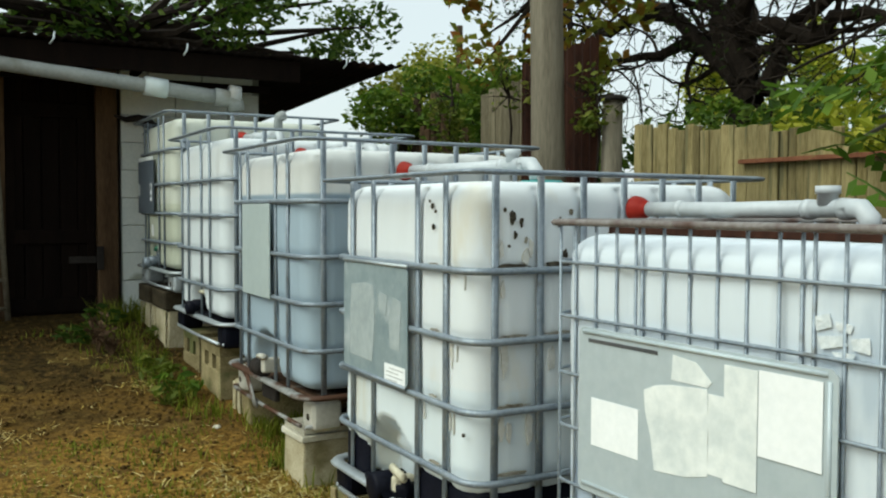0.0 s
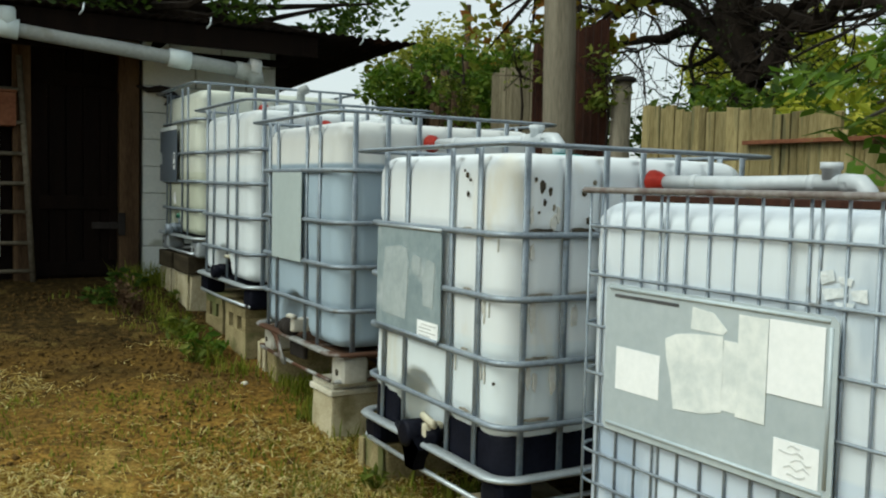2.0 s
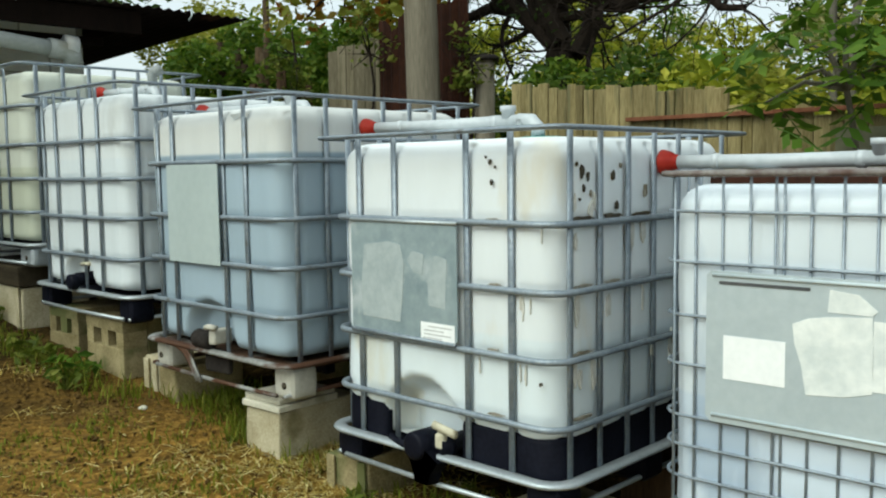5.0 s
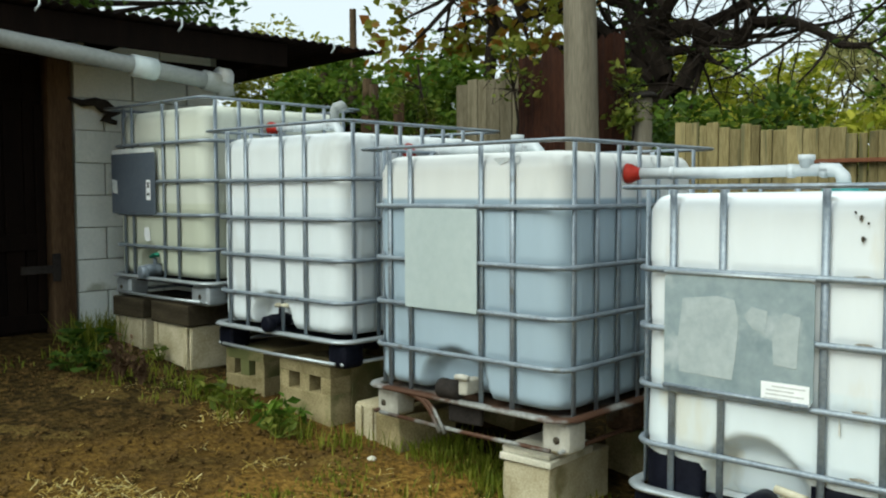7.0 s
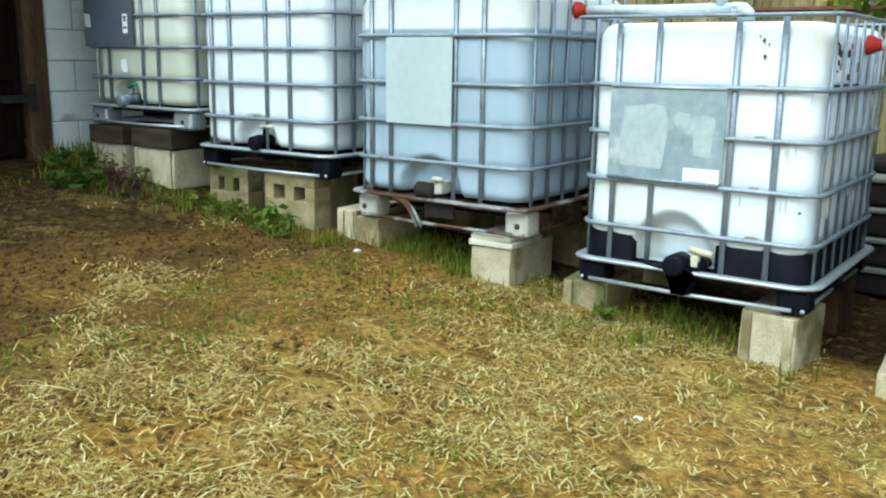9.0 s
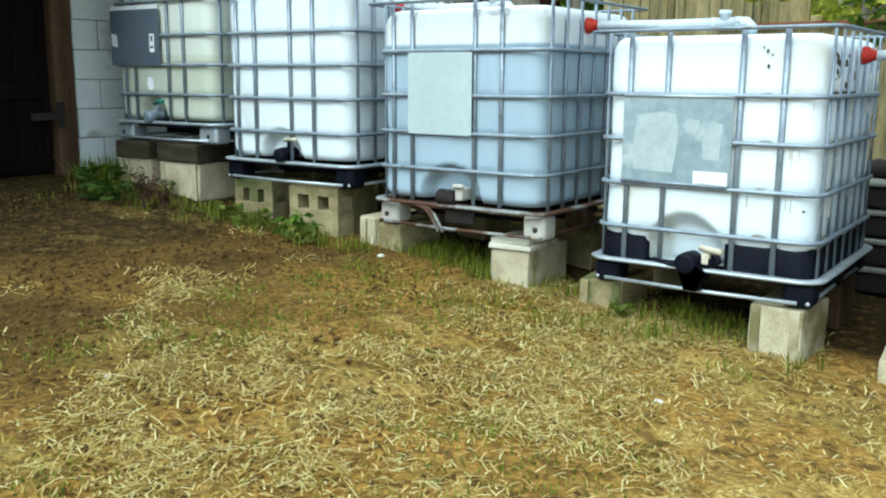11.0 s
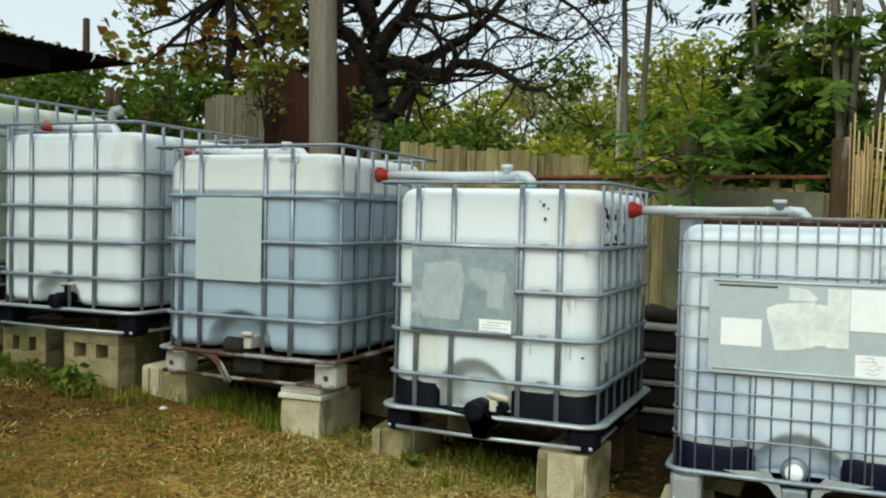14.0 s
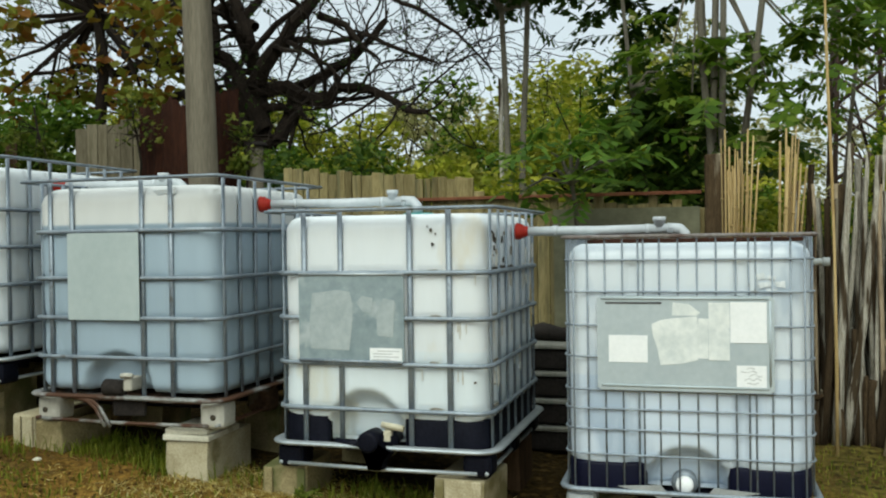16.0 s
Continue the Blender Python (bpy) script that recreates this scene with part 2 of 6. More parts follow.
    "cane": mat("dry_cane", (0.27, 0.185, 0.07), (0.47, 0.35, 0.165), rough=0.6, scale=3, fine=20, bump=0.15, stretch=(5, 5, 0.6), rand=0.2),
    "rust_sheet": mat("rust_red_sheet", (0.016, 0.006, 0.0035), (0.050, 0.018, 0.009), rough=0.85, scale=2.5, fine=24, bump=0.4, wear=(0.095, 0.052, 0.032), wear_at=0.62, wear_scale=2, stretch=(1, 3, 0.8)),
    "rust_angle": mat("rusted_angle_iron", (0.11, 0.04, 0.02), (0.20, 0.085, 0.045), rough=0.85, scale=8, fine=60, bump=0.3),
    "clod": mat("dark_crumbled_earth", (0.035, 0.021, 0.007), (0.13, 0.08, 0.027), rough=0.95, scale=30, fine=120, bump=0.4, spec=0.05),
    "tarp": mat("mossy_grey_sheet", (0.10, 0.10, 0.062), (0.17, 0.165, 0.105), rough=0.8, scale=3, fine=20, bump=0.2),
    "bark": mat("dark_bark", (0.010, 0.0075, 0.0055), (0.03, 0.022, 0.016), rough=0.95, scale=5, fine=50, bump=0.6, stretch=(3, 3, 1)),
    "bark_grey": mat("grey_bark", (0.09, 0.082, 0.062), (0.17, 0.155, 0.12), rough=0.95, scale=5, fine=50, bump=0.4, stretch=(3, 3, 1)),
    "pylon": mat("brown_lattice_steel", (0.045, 0.03, 0.024), (0.075, 0.052, 0.04), rough=0.7, bump=0.1),
    "ladder": mat("weathered_ladder_wood", (0.07, 0.058, 0.038), (0.15, 0.13, 0.095), rough=0.85, scale=3, fine=30, bump=0.2),
    "tub": mat("grubby_white_plastic", (0.20, 0.20, 0.17), (0.34, 0.34, 0.30), rough=0.6, scale=4, fine=40, bump=0.1, wear=(0.10, 0.09, 0.065), wear_at=0.52),
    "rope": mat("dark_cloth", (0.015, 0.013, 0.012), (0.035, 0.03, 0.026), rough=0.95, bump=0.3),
    "leaf_green": leaf_mat("fresh_green_leaves", (0.04, 0.085, 0.007), (0.085, 0.15, 0.013), (0.17, 0.235, 0.028)),
    "leaf_fresh": leaf_mat("bright_young_leaves", (0.04, 0.09, 0.009), (0.085, 0.16, 0.016), (0.165, 0.255, 0.032)),
    "leaf_weed": leaf_mat("olive_weed_leaves", (0.05, 0.075, 0.008), (0.11, 0.145, 0.016), (0.25, 0.265, 0.05)),
    # darker copy of the green leaves, the shade held in its tones
    "leaf_mid": leaf_mat("shaded_green_leaves", (0.022, 0.05, 0.006), (0.05, 0.095, 0.011), (0.115, 0.165, 0.024)),
    "leaf_dark": leaf_mat("dark_green_leaves", (0.012, 0.028, 0.004), (0.026, 0.054, 0.008), (0.055, 0.095, 0.016)),
    "leaf_yellow": leaf_mat("yellow_green_leaves", (0.15, 0.19, 0.012), (0.29, 0.32, 0.025), (0.47, 0.45, 0.06)),
    "leaf_rust": leaf_mat("olive_and_rust_leaves", (0.24, 0.09, 0.016), (0.15, 0.17, 0.02), (0.26, 0.28, 0.04)),
    "leaf_olive": leaf_mat("bright_olive_leaves", (0.14, 0.16, 0.015), (0.24, 0.26, 0.03), (0.40, 0.39, 0.07)),
    # distance haze is mixed into this pale leaf tone
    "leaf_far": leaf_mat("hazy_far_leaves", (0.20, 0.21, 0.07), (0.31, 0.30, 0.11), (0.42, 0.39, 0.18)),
    "straw": leaf_mat("straw_and_dry_grass", (0.20, 0.105, 0.020), (0.50, 0.38, 0.095), (0.88, 0.80, 0.40)),
    "grass": leaf_mat("short_green_grass", (0.08, 0.11, 0.008), (0.16, 0.20, 0.016), (0.30, 0.30, 0.045)),
    "t1": bottle_mat("tank_plastic_khaki", (0.62, 0.65, 0.56), (0.86, 0.87, 0.80), 0.55, (0.52, 0.52, 0.43), 0.66),
    "t2": bottle_mat("tank_plastic_white", (0.72, 0.765, 0.77), (0.96, 0.98, 1.0), 0.78, (0.60, 0.63, 0.62), 0.59),
    "t3": bottle_mat("tank_plastic_filled", (0.67, 0.69, 0.67), (0.52, 0.64, 0.765), 0.945, (0.56, 0.58, 0.56), 0.64),
    "t4": bottle_mat("tank_plastic_bright", (0.74, 0.785, 0.80), (0.94, 0.98, 1.0), 0.52, (0.66, 0.655, 0.59), 0.58),
    "t5": bottle_mat("tank_plastic_bluish", (0.67, 0.735, 0.78), (0.87, 0.91, 0.97), 0.60, (0.45, 0.525, 0.595), 0.56),
}


def ground_mat():
    m = bpy.data.materials.new("trodden_earth_and_straw")
    m.use_nodes = True
    n, k = m.node_tree.nodes, m.node_tree.links
    p = n["Principled BSDF"]
    p.inputs["Roughness"].default_value = 0.95
    p.inputs["Specular IOR Level"].default_value = 0.08
    tc = n.new("ShaderNodeTexCoord")

    def nz(scale, detail, lo, hi):
        t, r = n.new("ShaderNodeTexNoise"), n.new("ShaderNodeMapRange")
        t.inputs["Scale"].default_value, t.inputs["Detail"].default_value = scale, detail
        r.inputs["From Min"].default_value, r.inputs["From Max"].default_value = lo, hi
        k.new(tc.outputs["Object"], t.inputs["Vector"])
        k.new(t.outputs["Fac"], r.inputs["Value"])
        return r.outputs["Result"]

    def mix(f, a, b):
        x = n.new("ShaderNodeMix")
        x.data_type = "RGBA"
        k.new(f, x.inputs["Factor"])
        for s, v in (("A", a), ("B", b)):
            if isinstance(v, tuple):
                x.inputs[s].default_value = (*v, 1)
            else:
                k.new(v, x.inputs[s])
        return x.outputs["Result"]

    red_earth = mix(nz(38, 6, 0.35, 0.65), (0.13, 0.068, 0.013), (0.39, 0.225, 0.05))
    # dark tone: damp soil plus shade put into the colour
    dark_earth = mix(nz(30, 6, 0.35, 0.65), (0.013, 0.008, 0.002), (0.055, 0.036, 0.010))
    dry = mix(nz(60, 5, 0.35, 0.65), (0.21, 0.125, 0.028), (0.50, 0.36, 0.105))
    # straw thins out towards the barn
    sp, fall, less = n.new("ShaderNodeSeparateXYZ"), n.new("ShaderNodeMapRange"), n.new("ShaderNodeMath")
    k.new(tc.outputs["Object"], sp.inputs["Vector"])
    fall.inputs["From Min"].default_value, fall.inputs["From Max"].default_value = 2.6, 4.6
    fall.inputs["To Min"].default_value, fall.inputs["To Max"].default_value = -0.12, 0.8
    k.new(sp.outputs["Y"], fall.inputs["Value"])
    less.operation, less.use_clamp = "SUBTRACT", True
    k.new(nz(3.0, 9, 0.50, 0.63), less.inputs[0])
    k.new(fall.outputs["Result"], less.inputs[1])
    # dark earth stands in for shade near barn and tanks, redder in the yard
    barn_side, back, most = n.new("ShaderNodeMapRange"), n.new("ShaderNodeMapRange"), n.new("ShaderNodeMath")
    barn_side.inputs["From Min"].default_value, barn_side.inputs["From Max"].default_value = 3.5, 5.9
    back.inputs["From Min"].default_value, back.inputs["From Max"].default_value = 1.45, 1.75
    k.new(sp.outputs["Y"], barn_side.inputs["Value"])
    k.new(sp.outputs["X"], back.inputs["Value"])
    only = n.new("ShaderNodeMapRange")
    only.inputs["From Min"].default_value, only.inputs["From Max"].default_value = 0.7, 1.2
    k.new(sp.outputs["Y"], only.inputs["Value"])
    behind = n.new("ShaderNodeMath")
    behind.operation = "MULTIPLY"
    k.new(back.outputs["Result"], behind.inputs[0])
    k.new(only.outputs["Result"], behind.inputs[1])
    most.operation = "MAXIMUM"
    k.new(barn_side.outputs["Result"], most.inputs[0])
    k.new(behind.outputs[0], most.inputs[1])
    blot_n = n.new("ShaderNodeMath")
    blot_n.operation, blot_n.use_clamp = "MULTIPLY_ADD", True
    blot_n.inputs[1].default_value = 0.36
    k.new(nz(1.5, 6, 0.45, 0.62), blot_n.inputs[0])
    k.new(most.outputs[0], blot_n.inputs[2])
    earth = mix(blot_n.outputs[0], red_earth, dark_earth)
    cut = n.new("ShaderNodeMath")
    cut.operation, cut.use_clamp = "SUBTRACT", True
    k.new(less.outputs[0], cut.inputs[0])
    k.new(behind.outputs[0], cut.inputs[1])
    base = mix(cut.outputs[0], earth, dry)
    green = mix(nz(50, 5, 0.35, 0.65), (0.12, 0.105, 0.018), (0.30, 0.265, 0.065))
    gcut = n.new("ShaderNodeMath")
    gcut.operation, gcut.use_clamp = "SUBTRACT", True
    k.new(nz(1.7, 8, 0.57, 0.72), gcut.inputs[0])
    k.new(most.outputs[0], gcut.inputs[1])
    few = n.new("ShaderNodeMath")
    few.operation = "MULTIPLY"
    few.inputs[1].default_value = 0.6
    k.new(gcut.outputs[0], few.inputs[0])
    base = mix(few.outputs[0], base, green)
    # olive ground before the palisade, shade mixed into its tone
    far_y, shaded_olive = n.new("ShaderNodeMath"), n.new("ShaderNodeMath")
    far_y.operation, shaded_olive.operation = "SUBTRACT", "MULTIPLY"
    far_y.inputs[0].default_value = 1
    k.new(only.outputs["Result"], far_y.inputs[1])
    out_x = n.new("ShaderNodeMapRange")
    out_x.inputs["From Min"].default_value, out_x.inputs["From Max"].default_value = 2.2, 2.9
    k.new(sp.outputs["X"], out_x.inputs["Value"])
    k.new(far_y.outputs[0], shaded_olive.inputs[0])
    k.new(out_x.outputs["Result"], shaded_olive.inputs[1])
    base = mix(shaded_olive.outputs[0], base, mix(nz(20, 7, 0.38, 0.62), (0.034, 0.028, 0.008), (0.16, 0.13, 0.03)))
    crumb = n.new("ShaderNodeMath")
    crumb.operation = "MULTIPLY"
    crumb.inputs[1].default_value = 0.8
    k.new(nz(15, 9, 0.53, 0.63), crumb.inputs[0])
    base = mix(crumb.outputs[0], base, mix(nz(45, 5, 0.35, 0.65), (0.045, 0.026, 0.007), (0.14, 0.085, 0.026)))
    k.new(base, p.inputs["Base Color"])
    bp = n.new("ShaderNodeBump")
    bp.inputs["Strength"].default_value, bp.inputs["Distance"].default_value = 0.7, 0.025
    k.new(nz(55, 9, 0.2, 0.8), bp.inputs["Height"])
    k.new(bp.outputs["Normal"], p.inputs["Normal"])
    return m


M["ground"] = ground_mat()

# ---- builders ----


def link_mesh(name, me, material, parent=None, label="", smooth=True):
    me.materials.append(material)
    if smooth:
        me.polygons.foreach_set("use_smooth", [True] * len(me.polygons))
    ob = new(name, me)
    if parent:
        ob.parent = parent
    if label:
        ob["label"] = label
    return ob


def part(name, bm, material, parent=None, label="", smooth=False):
    me = bpy.data.meshes.new(name)
    bm.to_mesh(me)
    bm.free()
    return link_mesh(name, me, material, parent, label, smooth)


def thing(name, at, label, category, group="", turn=0.0):
    ob = new(name)
    ob.empty_display_size = 0.1
    ob.matrix_world = pose(*at, 0, 0, turn)
    return tagged(ob, label, category, group)


def box(x0, x1, y0, y1, z0, z1, bevel=0.004, jitter=0.0, bm=None, segs=2):
    bm = bm or bmesh.new()
    made = bmesh.ops.create_cube(bm, size=1)["verts"]
    for v in made:
        v.co = Vector((x0 + (v.co.x + 0.5) * (x1 - x0), y0 + (v.co.y + 0.5) * (y1 - y0), z0 + (v.co.z + 0.5) * (z1 - z0)))
        if jitter:
            v.co += Vector([random.uniform(-jitter, jitter) for _ in range(3)])
    if bevel:
        edges = list({e for v in made for e in v.link_edges})
        bmesh.ops.bevel(bm, geom=edges, offset=bevel, segments=segs, affect="EDGES", profile=0.6)
    return bm


def sweep(pts, radii, seg=8, closed=False, flat=None, cap=True):
    """Verts and faces of a tube along a line of points. flat: (wide, thin) half axes, the thin one along x where it can."""
    pts = [Vector(p) for p in pts]
    n = len(pts)
    if not hasattr(radii, "__len__"):
        radii = [radii] * n
    verts, faces = [], []
    side = None
    for i in range(n):
        a, b = pts[i - 1] if (i or closed) else pts[i], pts[(i + 1) % n] if (i < n - 1 or closed) else pts[i]
        d = (b - a).normalized()
        if side is None:
            side = d.orthogonal() if abs(d.z) < 0.8 else Vector((0, 1, 0))
            if abs(d.z) < 0.8:
                side = Vector((0, 0, 1))
        side = (side - d * side.dot(d)).normalized()
        up = d.cross(side)
        for j in range(seg):
            q = 2 * math.pi * j / seg
            w, h = flat if flat else (radii[i], radii[i])
            verts.append(pts[i] + side * (math.cos(q) * w) + up * (math.sin(q) * h))
    for i in range(n if closed else n - 1):
        for j in range(seg):
            a, b = i * seg + j, i * seg + (j + 1) % seg
            c, d = ((i + 1) % n) * seg + (j + 1) % seg, ((i + 1) % n) * seg + j
            faces.append((a, b, c, d))
    if cap and not closed:
        faces.append(tuple(range(seg - 1, -1, -1)))
        faces.append(tuple(range((n - 1) * seg, n * seg)))
    return verts, faces


def tube(name, pts, radii, material, parent=None, label="", seg=8, closed=False, flat=None):
    v, f = sweep(pts, radii, seg, closed, flat)
    me = bpy.data.meshes.new(name)
    me.from_pydata(v, [], f)
    return link_mesh(name, me, material, parent, label)


def lathe(name, profile, material, parent=None, label="", seg=20, axis="z", at=(0, 0, 0), smooth=True):
    """A turned shape; profile: (radius, height) from below to above."""
    bm = bmesh.new()
    rings = []
    for r, h in profile:
        ring = []
        for j in range(seg):
            q = 2 * math.pi * j / seg
            c = (r * math.cos(q), r * math.sin(q), h)
            if axis == "x":
                c = (h, r * math.cos(q), r * math.sin(q))
            elif axis == "y":
                c = (r * math.cos(q), h, r * math.sin(q))
            ring.append(bm.verts.new(Vector(c) + Vector(at)))
        rings.append(ring)
    for a, b in zip(rings, rings[1:]):
        for j in range(seg):
            bm.faces.new((a[j], a[(j + 1) % seg], b[(j + 1) % seg], b[j]))
    bm.faces.new(rings[0][::-1])
    bm.faces.new(rings[-1])
    bmesh.ops.recalc_face_normals(bm, faces=bm.faces)
    return part(name, bm, material, parent, label, smooth)


def sheet(name, outline, x, thick, material, parent=None, label=""):
    """A thin sheet in the front plane: outline of (y, z), thick towards the viewer (-x)."""
    bm = bmesh.new()
    a = [bm.verts.new((x, y, z)) for y, z in outline]
    b = [bm.verts.new((x - thick, y, z)) for y, z in outline]
    k = len(outline)
    bm.faces.new(a)
    bm.faces.new(b[::-1])
    for i in range(k):
        bm.faces.new((a[i], b[i], b[(i + 1) % k], a[(i + 1) % k]))
    bmesh.ops.recalc_face_normals(bm, faces=bm.faces)
    return part(name, bm, material, parent, label)


def rrect(x0, x1, y0, y1, r, z, k=6):
    """Points of a rounded rectangle, level."""
    pts = []
    for cx, cy, q0 in ((x1 - r, y1 - r, 0), (x0 + r, y1 - r, 90), (x0 + r, y0 + r, 180), (x1 - r, y0 + r, 270)):
        for i in range(k + 1):
            q = radians(q0 + 90 * i / k)
            pts.append(Vector((cx + r * math.cos(q), cy + r * math.sin(q), z)))
    return pts


def ground_z(y):
    """Height of the ground: it rises towards the barn."""
    y = min(max(y, -0.2), 7.6)
    z = 0.055 + 0.1 * (y - 2.0)
    if y < 1.4:
        z = -0.005 - 0.045 * (1 - (y + 0.2) / 1.6)
    return z

# ---- ground ----


def build_ground():
    xs = np.concatenate([[-400, -120, -40, -15], np.arange(-6, 7.01, 0.12), [10, 16, 30, 60, 140, 400]])
    ys = np.concatenate([[-400, -120, -40, -15], np.arange(-4, 8.5, 0.12), [10, 16, 30, 60, 140, 400]])
    verts, faces = [], []
    for y in ys:
        for x in xs:
            lump = noise.noise(Vector((x * 1.3, y * 1.3, 0))) * 0.018 + noise.noise(Vector((x * 4, y * 4, 3))) * 0.010 if abs(x) < 7 and -5 < y < 9 else 0
            verts.append((x, y, ground_z(y) + lump))
    w = len(xs)
    for j in range(len(ys) - 1):
        for i in range(w - 1):
            faces.append((j * w + i, j * w + i + 1, (j + 1) * w + i + 1, (j + 1) * w + i))
    me = bpy.data.meshes.new("ground")
    me.from_pydata(verts, [], faces)
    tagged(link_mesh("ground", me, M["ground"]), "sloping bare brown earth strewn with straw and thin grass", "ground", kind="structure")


build_ground()

# ---- barn ----
WALL_Y, WALL_TOP = 7.15, 2.42


def build_barn():
    wall = part("wall_north", box(1.31, 2.36, WALL_Y + 0.012, WALL_Y + 0.19, 0.3, WALL_TOP, 0), M["mortar"])
    tagged(wall, "pale painted concrete block wall of the barn", "wall", kind="structure")
    return wall


barn_wall = build_barn()
# unseen walls and floor, added only to shut light out of the barn
side = part("unseen_wall_east", box(2.2, 2.36, WALL_Y + 0.2, 11.0, 0.3, 2.2, 0), M["mortar"])
tagged(side, "unseen grey side wall added to keep the barn inside dark", "wall", kind="structure")
back = part("wall_back", box(-4.5, 2.36, 11.0, 11.15, 0.3, 2.2, 0), M["barn_wood_shaded"])
tagged(back, "unseen back wall added to keep the barn inside dark", "wall", kind="structure")
west = part("wall_west", box(-4.65, -4.5, WALL_Y, 11.15, 0.3, 2.4, 0), M["barn_wood_shaded"])
tagged(west, "unseen far side wall added to keep the barn inside dark", "wall", kind="structure")
floor = part("floor", box(-4.5, 2.19, WALL_Y + 0.2, 11.0, 0.45, 0.56, 0), M["barn_wood_shaded"])
tagged(floor, "unseen dark floor added to keep the barn inside dark", "floor", kind="structure")


def barn_front():
    """Plank front left of the block wall, with a closed door."""
    holder = part("wall_front", box(-4.5, 0.42, WALL_Y + 0.06, WALL_Y + 0.09, 0.4, WALL_TOP, 0), M["barn_wood_shaded"])
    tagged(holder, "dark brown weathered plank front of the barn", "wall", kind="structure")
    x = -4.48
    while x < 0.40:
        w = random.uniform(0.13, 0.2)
        part("plank", box(x, min(x + w, 0.42) - 0.006, WALL_Y + 0.03, WALL_Y + 0.058, 0.45, WALL_TOP - 0.02, 0.004, segs=1), M["barn_wood_shaded"], holder)
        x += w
    post = tagged(part("door_post", box(1.135, 1.285, WALL_Y - 0.05, WALL_Y + 0.1, 0.42, WALL_TOP - 0.03, 0.012, 0.006), M["barn_frame"]), "worn brown timber door post beside the block wall", "post", kind="structure")
    tagged(part("door_post", box(0.42, 0.54, WALL_Y - 0.03, WALL_Y + 0.1, 0.42, WALL_TOP - 0.03, 0.01, 0.005), M["barn_frame"]), "worn brown timber door post behind the ladder", "post", kind="structure")
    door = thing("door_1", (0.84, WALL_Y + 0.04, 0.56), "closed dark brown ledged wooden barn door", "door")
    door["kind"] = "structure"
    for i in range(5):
        part("plank", box(-0.295 + i * 0.118, -0.295 + (i + 1) * 0.118 - 0.005, 0, 0.03, 0.0, 1.74, 0.004, segs=1), M["barn_wood_shaded"], door)
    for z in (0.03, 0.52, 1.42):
        part("rail", box(-0.285, 0.285, -0.022, -0.002, z, z + 0.1, 0.004), M["barn_wood_shaded"], door, "dark cross rail")
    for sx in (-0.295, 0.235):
        part("stile", box(sx, sx + 0.055, -0.023, -0.003, 0.14, 1.40, 0.004), M["barn_wood_shaded"], door)
    hinge = part("hinge", box(0.10, 0.33, -0.102, -0.092, 0.38, 0.43, 0.003), M["rope"], door, "dark iron strap hinge")
    part("hinge_plate", box(0.285, 0.335, -0.115, -0.103, 0.33, 0.5, 0.003), M["rope"], hinge)
    # lintel over the door
    tagged(part("lintel", box(0.545, 1.13, WALL_Y - 0.02, WALL_Y + 0.1, 2.31, 2.40, 0.008), M["barn_wood_shaded"]), "dark timber lintel above the barn door", "lintel", kind="structure")


barn_front()


def build_roof():
    """Corrugated iron, eave towards the yard, on rafters."""
    verts, faces = [], []
    x0, x1, step = -5.0, 3.25, 0.019
    n = int((x1 - x0) / step)
    rows = [(6.40, 2.425), (7.2, 2.40), (8.6, 2.34), (11.3, 2.22)]
    for k in (0, 1):
        for y, z in rows:
            for i in range(n + 1):
                verts.append((x0 + i * step, y, z + 0.011 * math.sin(i * step * 2 * math.pi / 0.076) + 0.003 * k))
    w, h = n + 1, len(rows)
    for k in (0, 1):
        o = k * w * h
        for j in range(h - 1):
            for i in range(n):
                q = (o + j * w + i, o + j * w + i + 1, o + (j + 1) * w + i + 1, o + (j + 1) * w + i)
                faces.append(q if k else q[::-1])
    for i in range(n):
        faces.append((i, i + 1, w * h + i + 1, w * h + i))
    me = bpy.data.meshes.new("roof")
    me.from_pydata(verts, [], faces)
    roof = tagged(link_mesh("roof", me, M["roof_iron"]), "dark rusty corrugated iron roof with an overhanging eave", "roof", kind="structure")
    for i in range(8):
        x = -4.6 + i * 1.0
        v, f = sweep([(x, 6.5, 2.345), (x, 11.0, 2.185)], 0.04, 4, flat=(0.05, 0.028))
        me = bpy.data.meshes.new("rafter")
        me.from_pydata(v, [], f)
        link_mesh("rafter", me, M["barn_wood_shaded"], roof, smooth=False)
    part("fascia", box(-4.9, 2.45, 6.47, 6.50, 2.25, 2.40, 0.004), M["barn_wood_shaded"], roof, "dark eave board")
    part("batten", box(-4.8, 2.30, 6.72, 6.77, 2.19, 2.24, 0.004), M["barn_wood_shaded"], roof)
    for x in (0.79, 1.62, 2.78):
        tube("roof_hook", [(x, 6.388, 2.445), (x - 0.006, 6.375, 2.40), (x - 0.03, 6.38, 2.365)], 0.006, M["galv_light"], roof, "small bent metal hook")


build_roof()


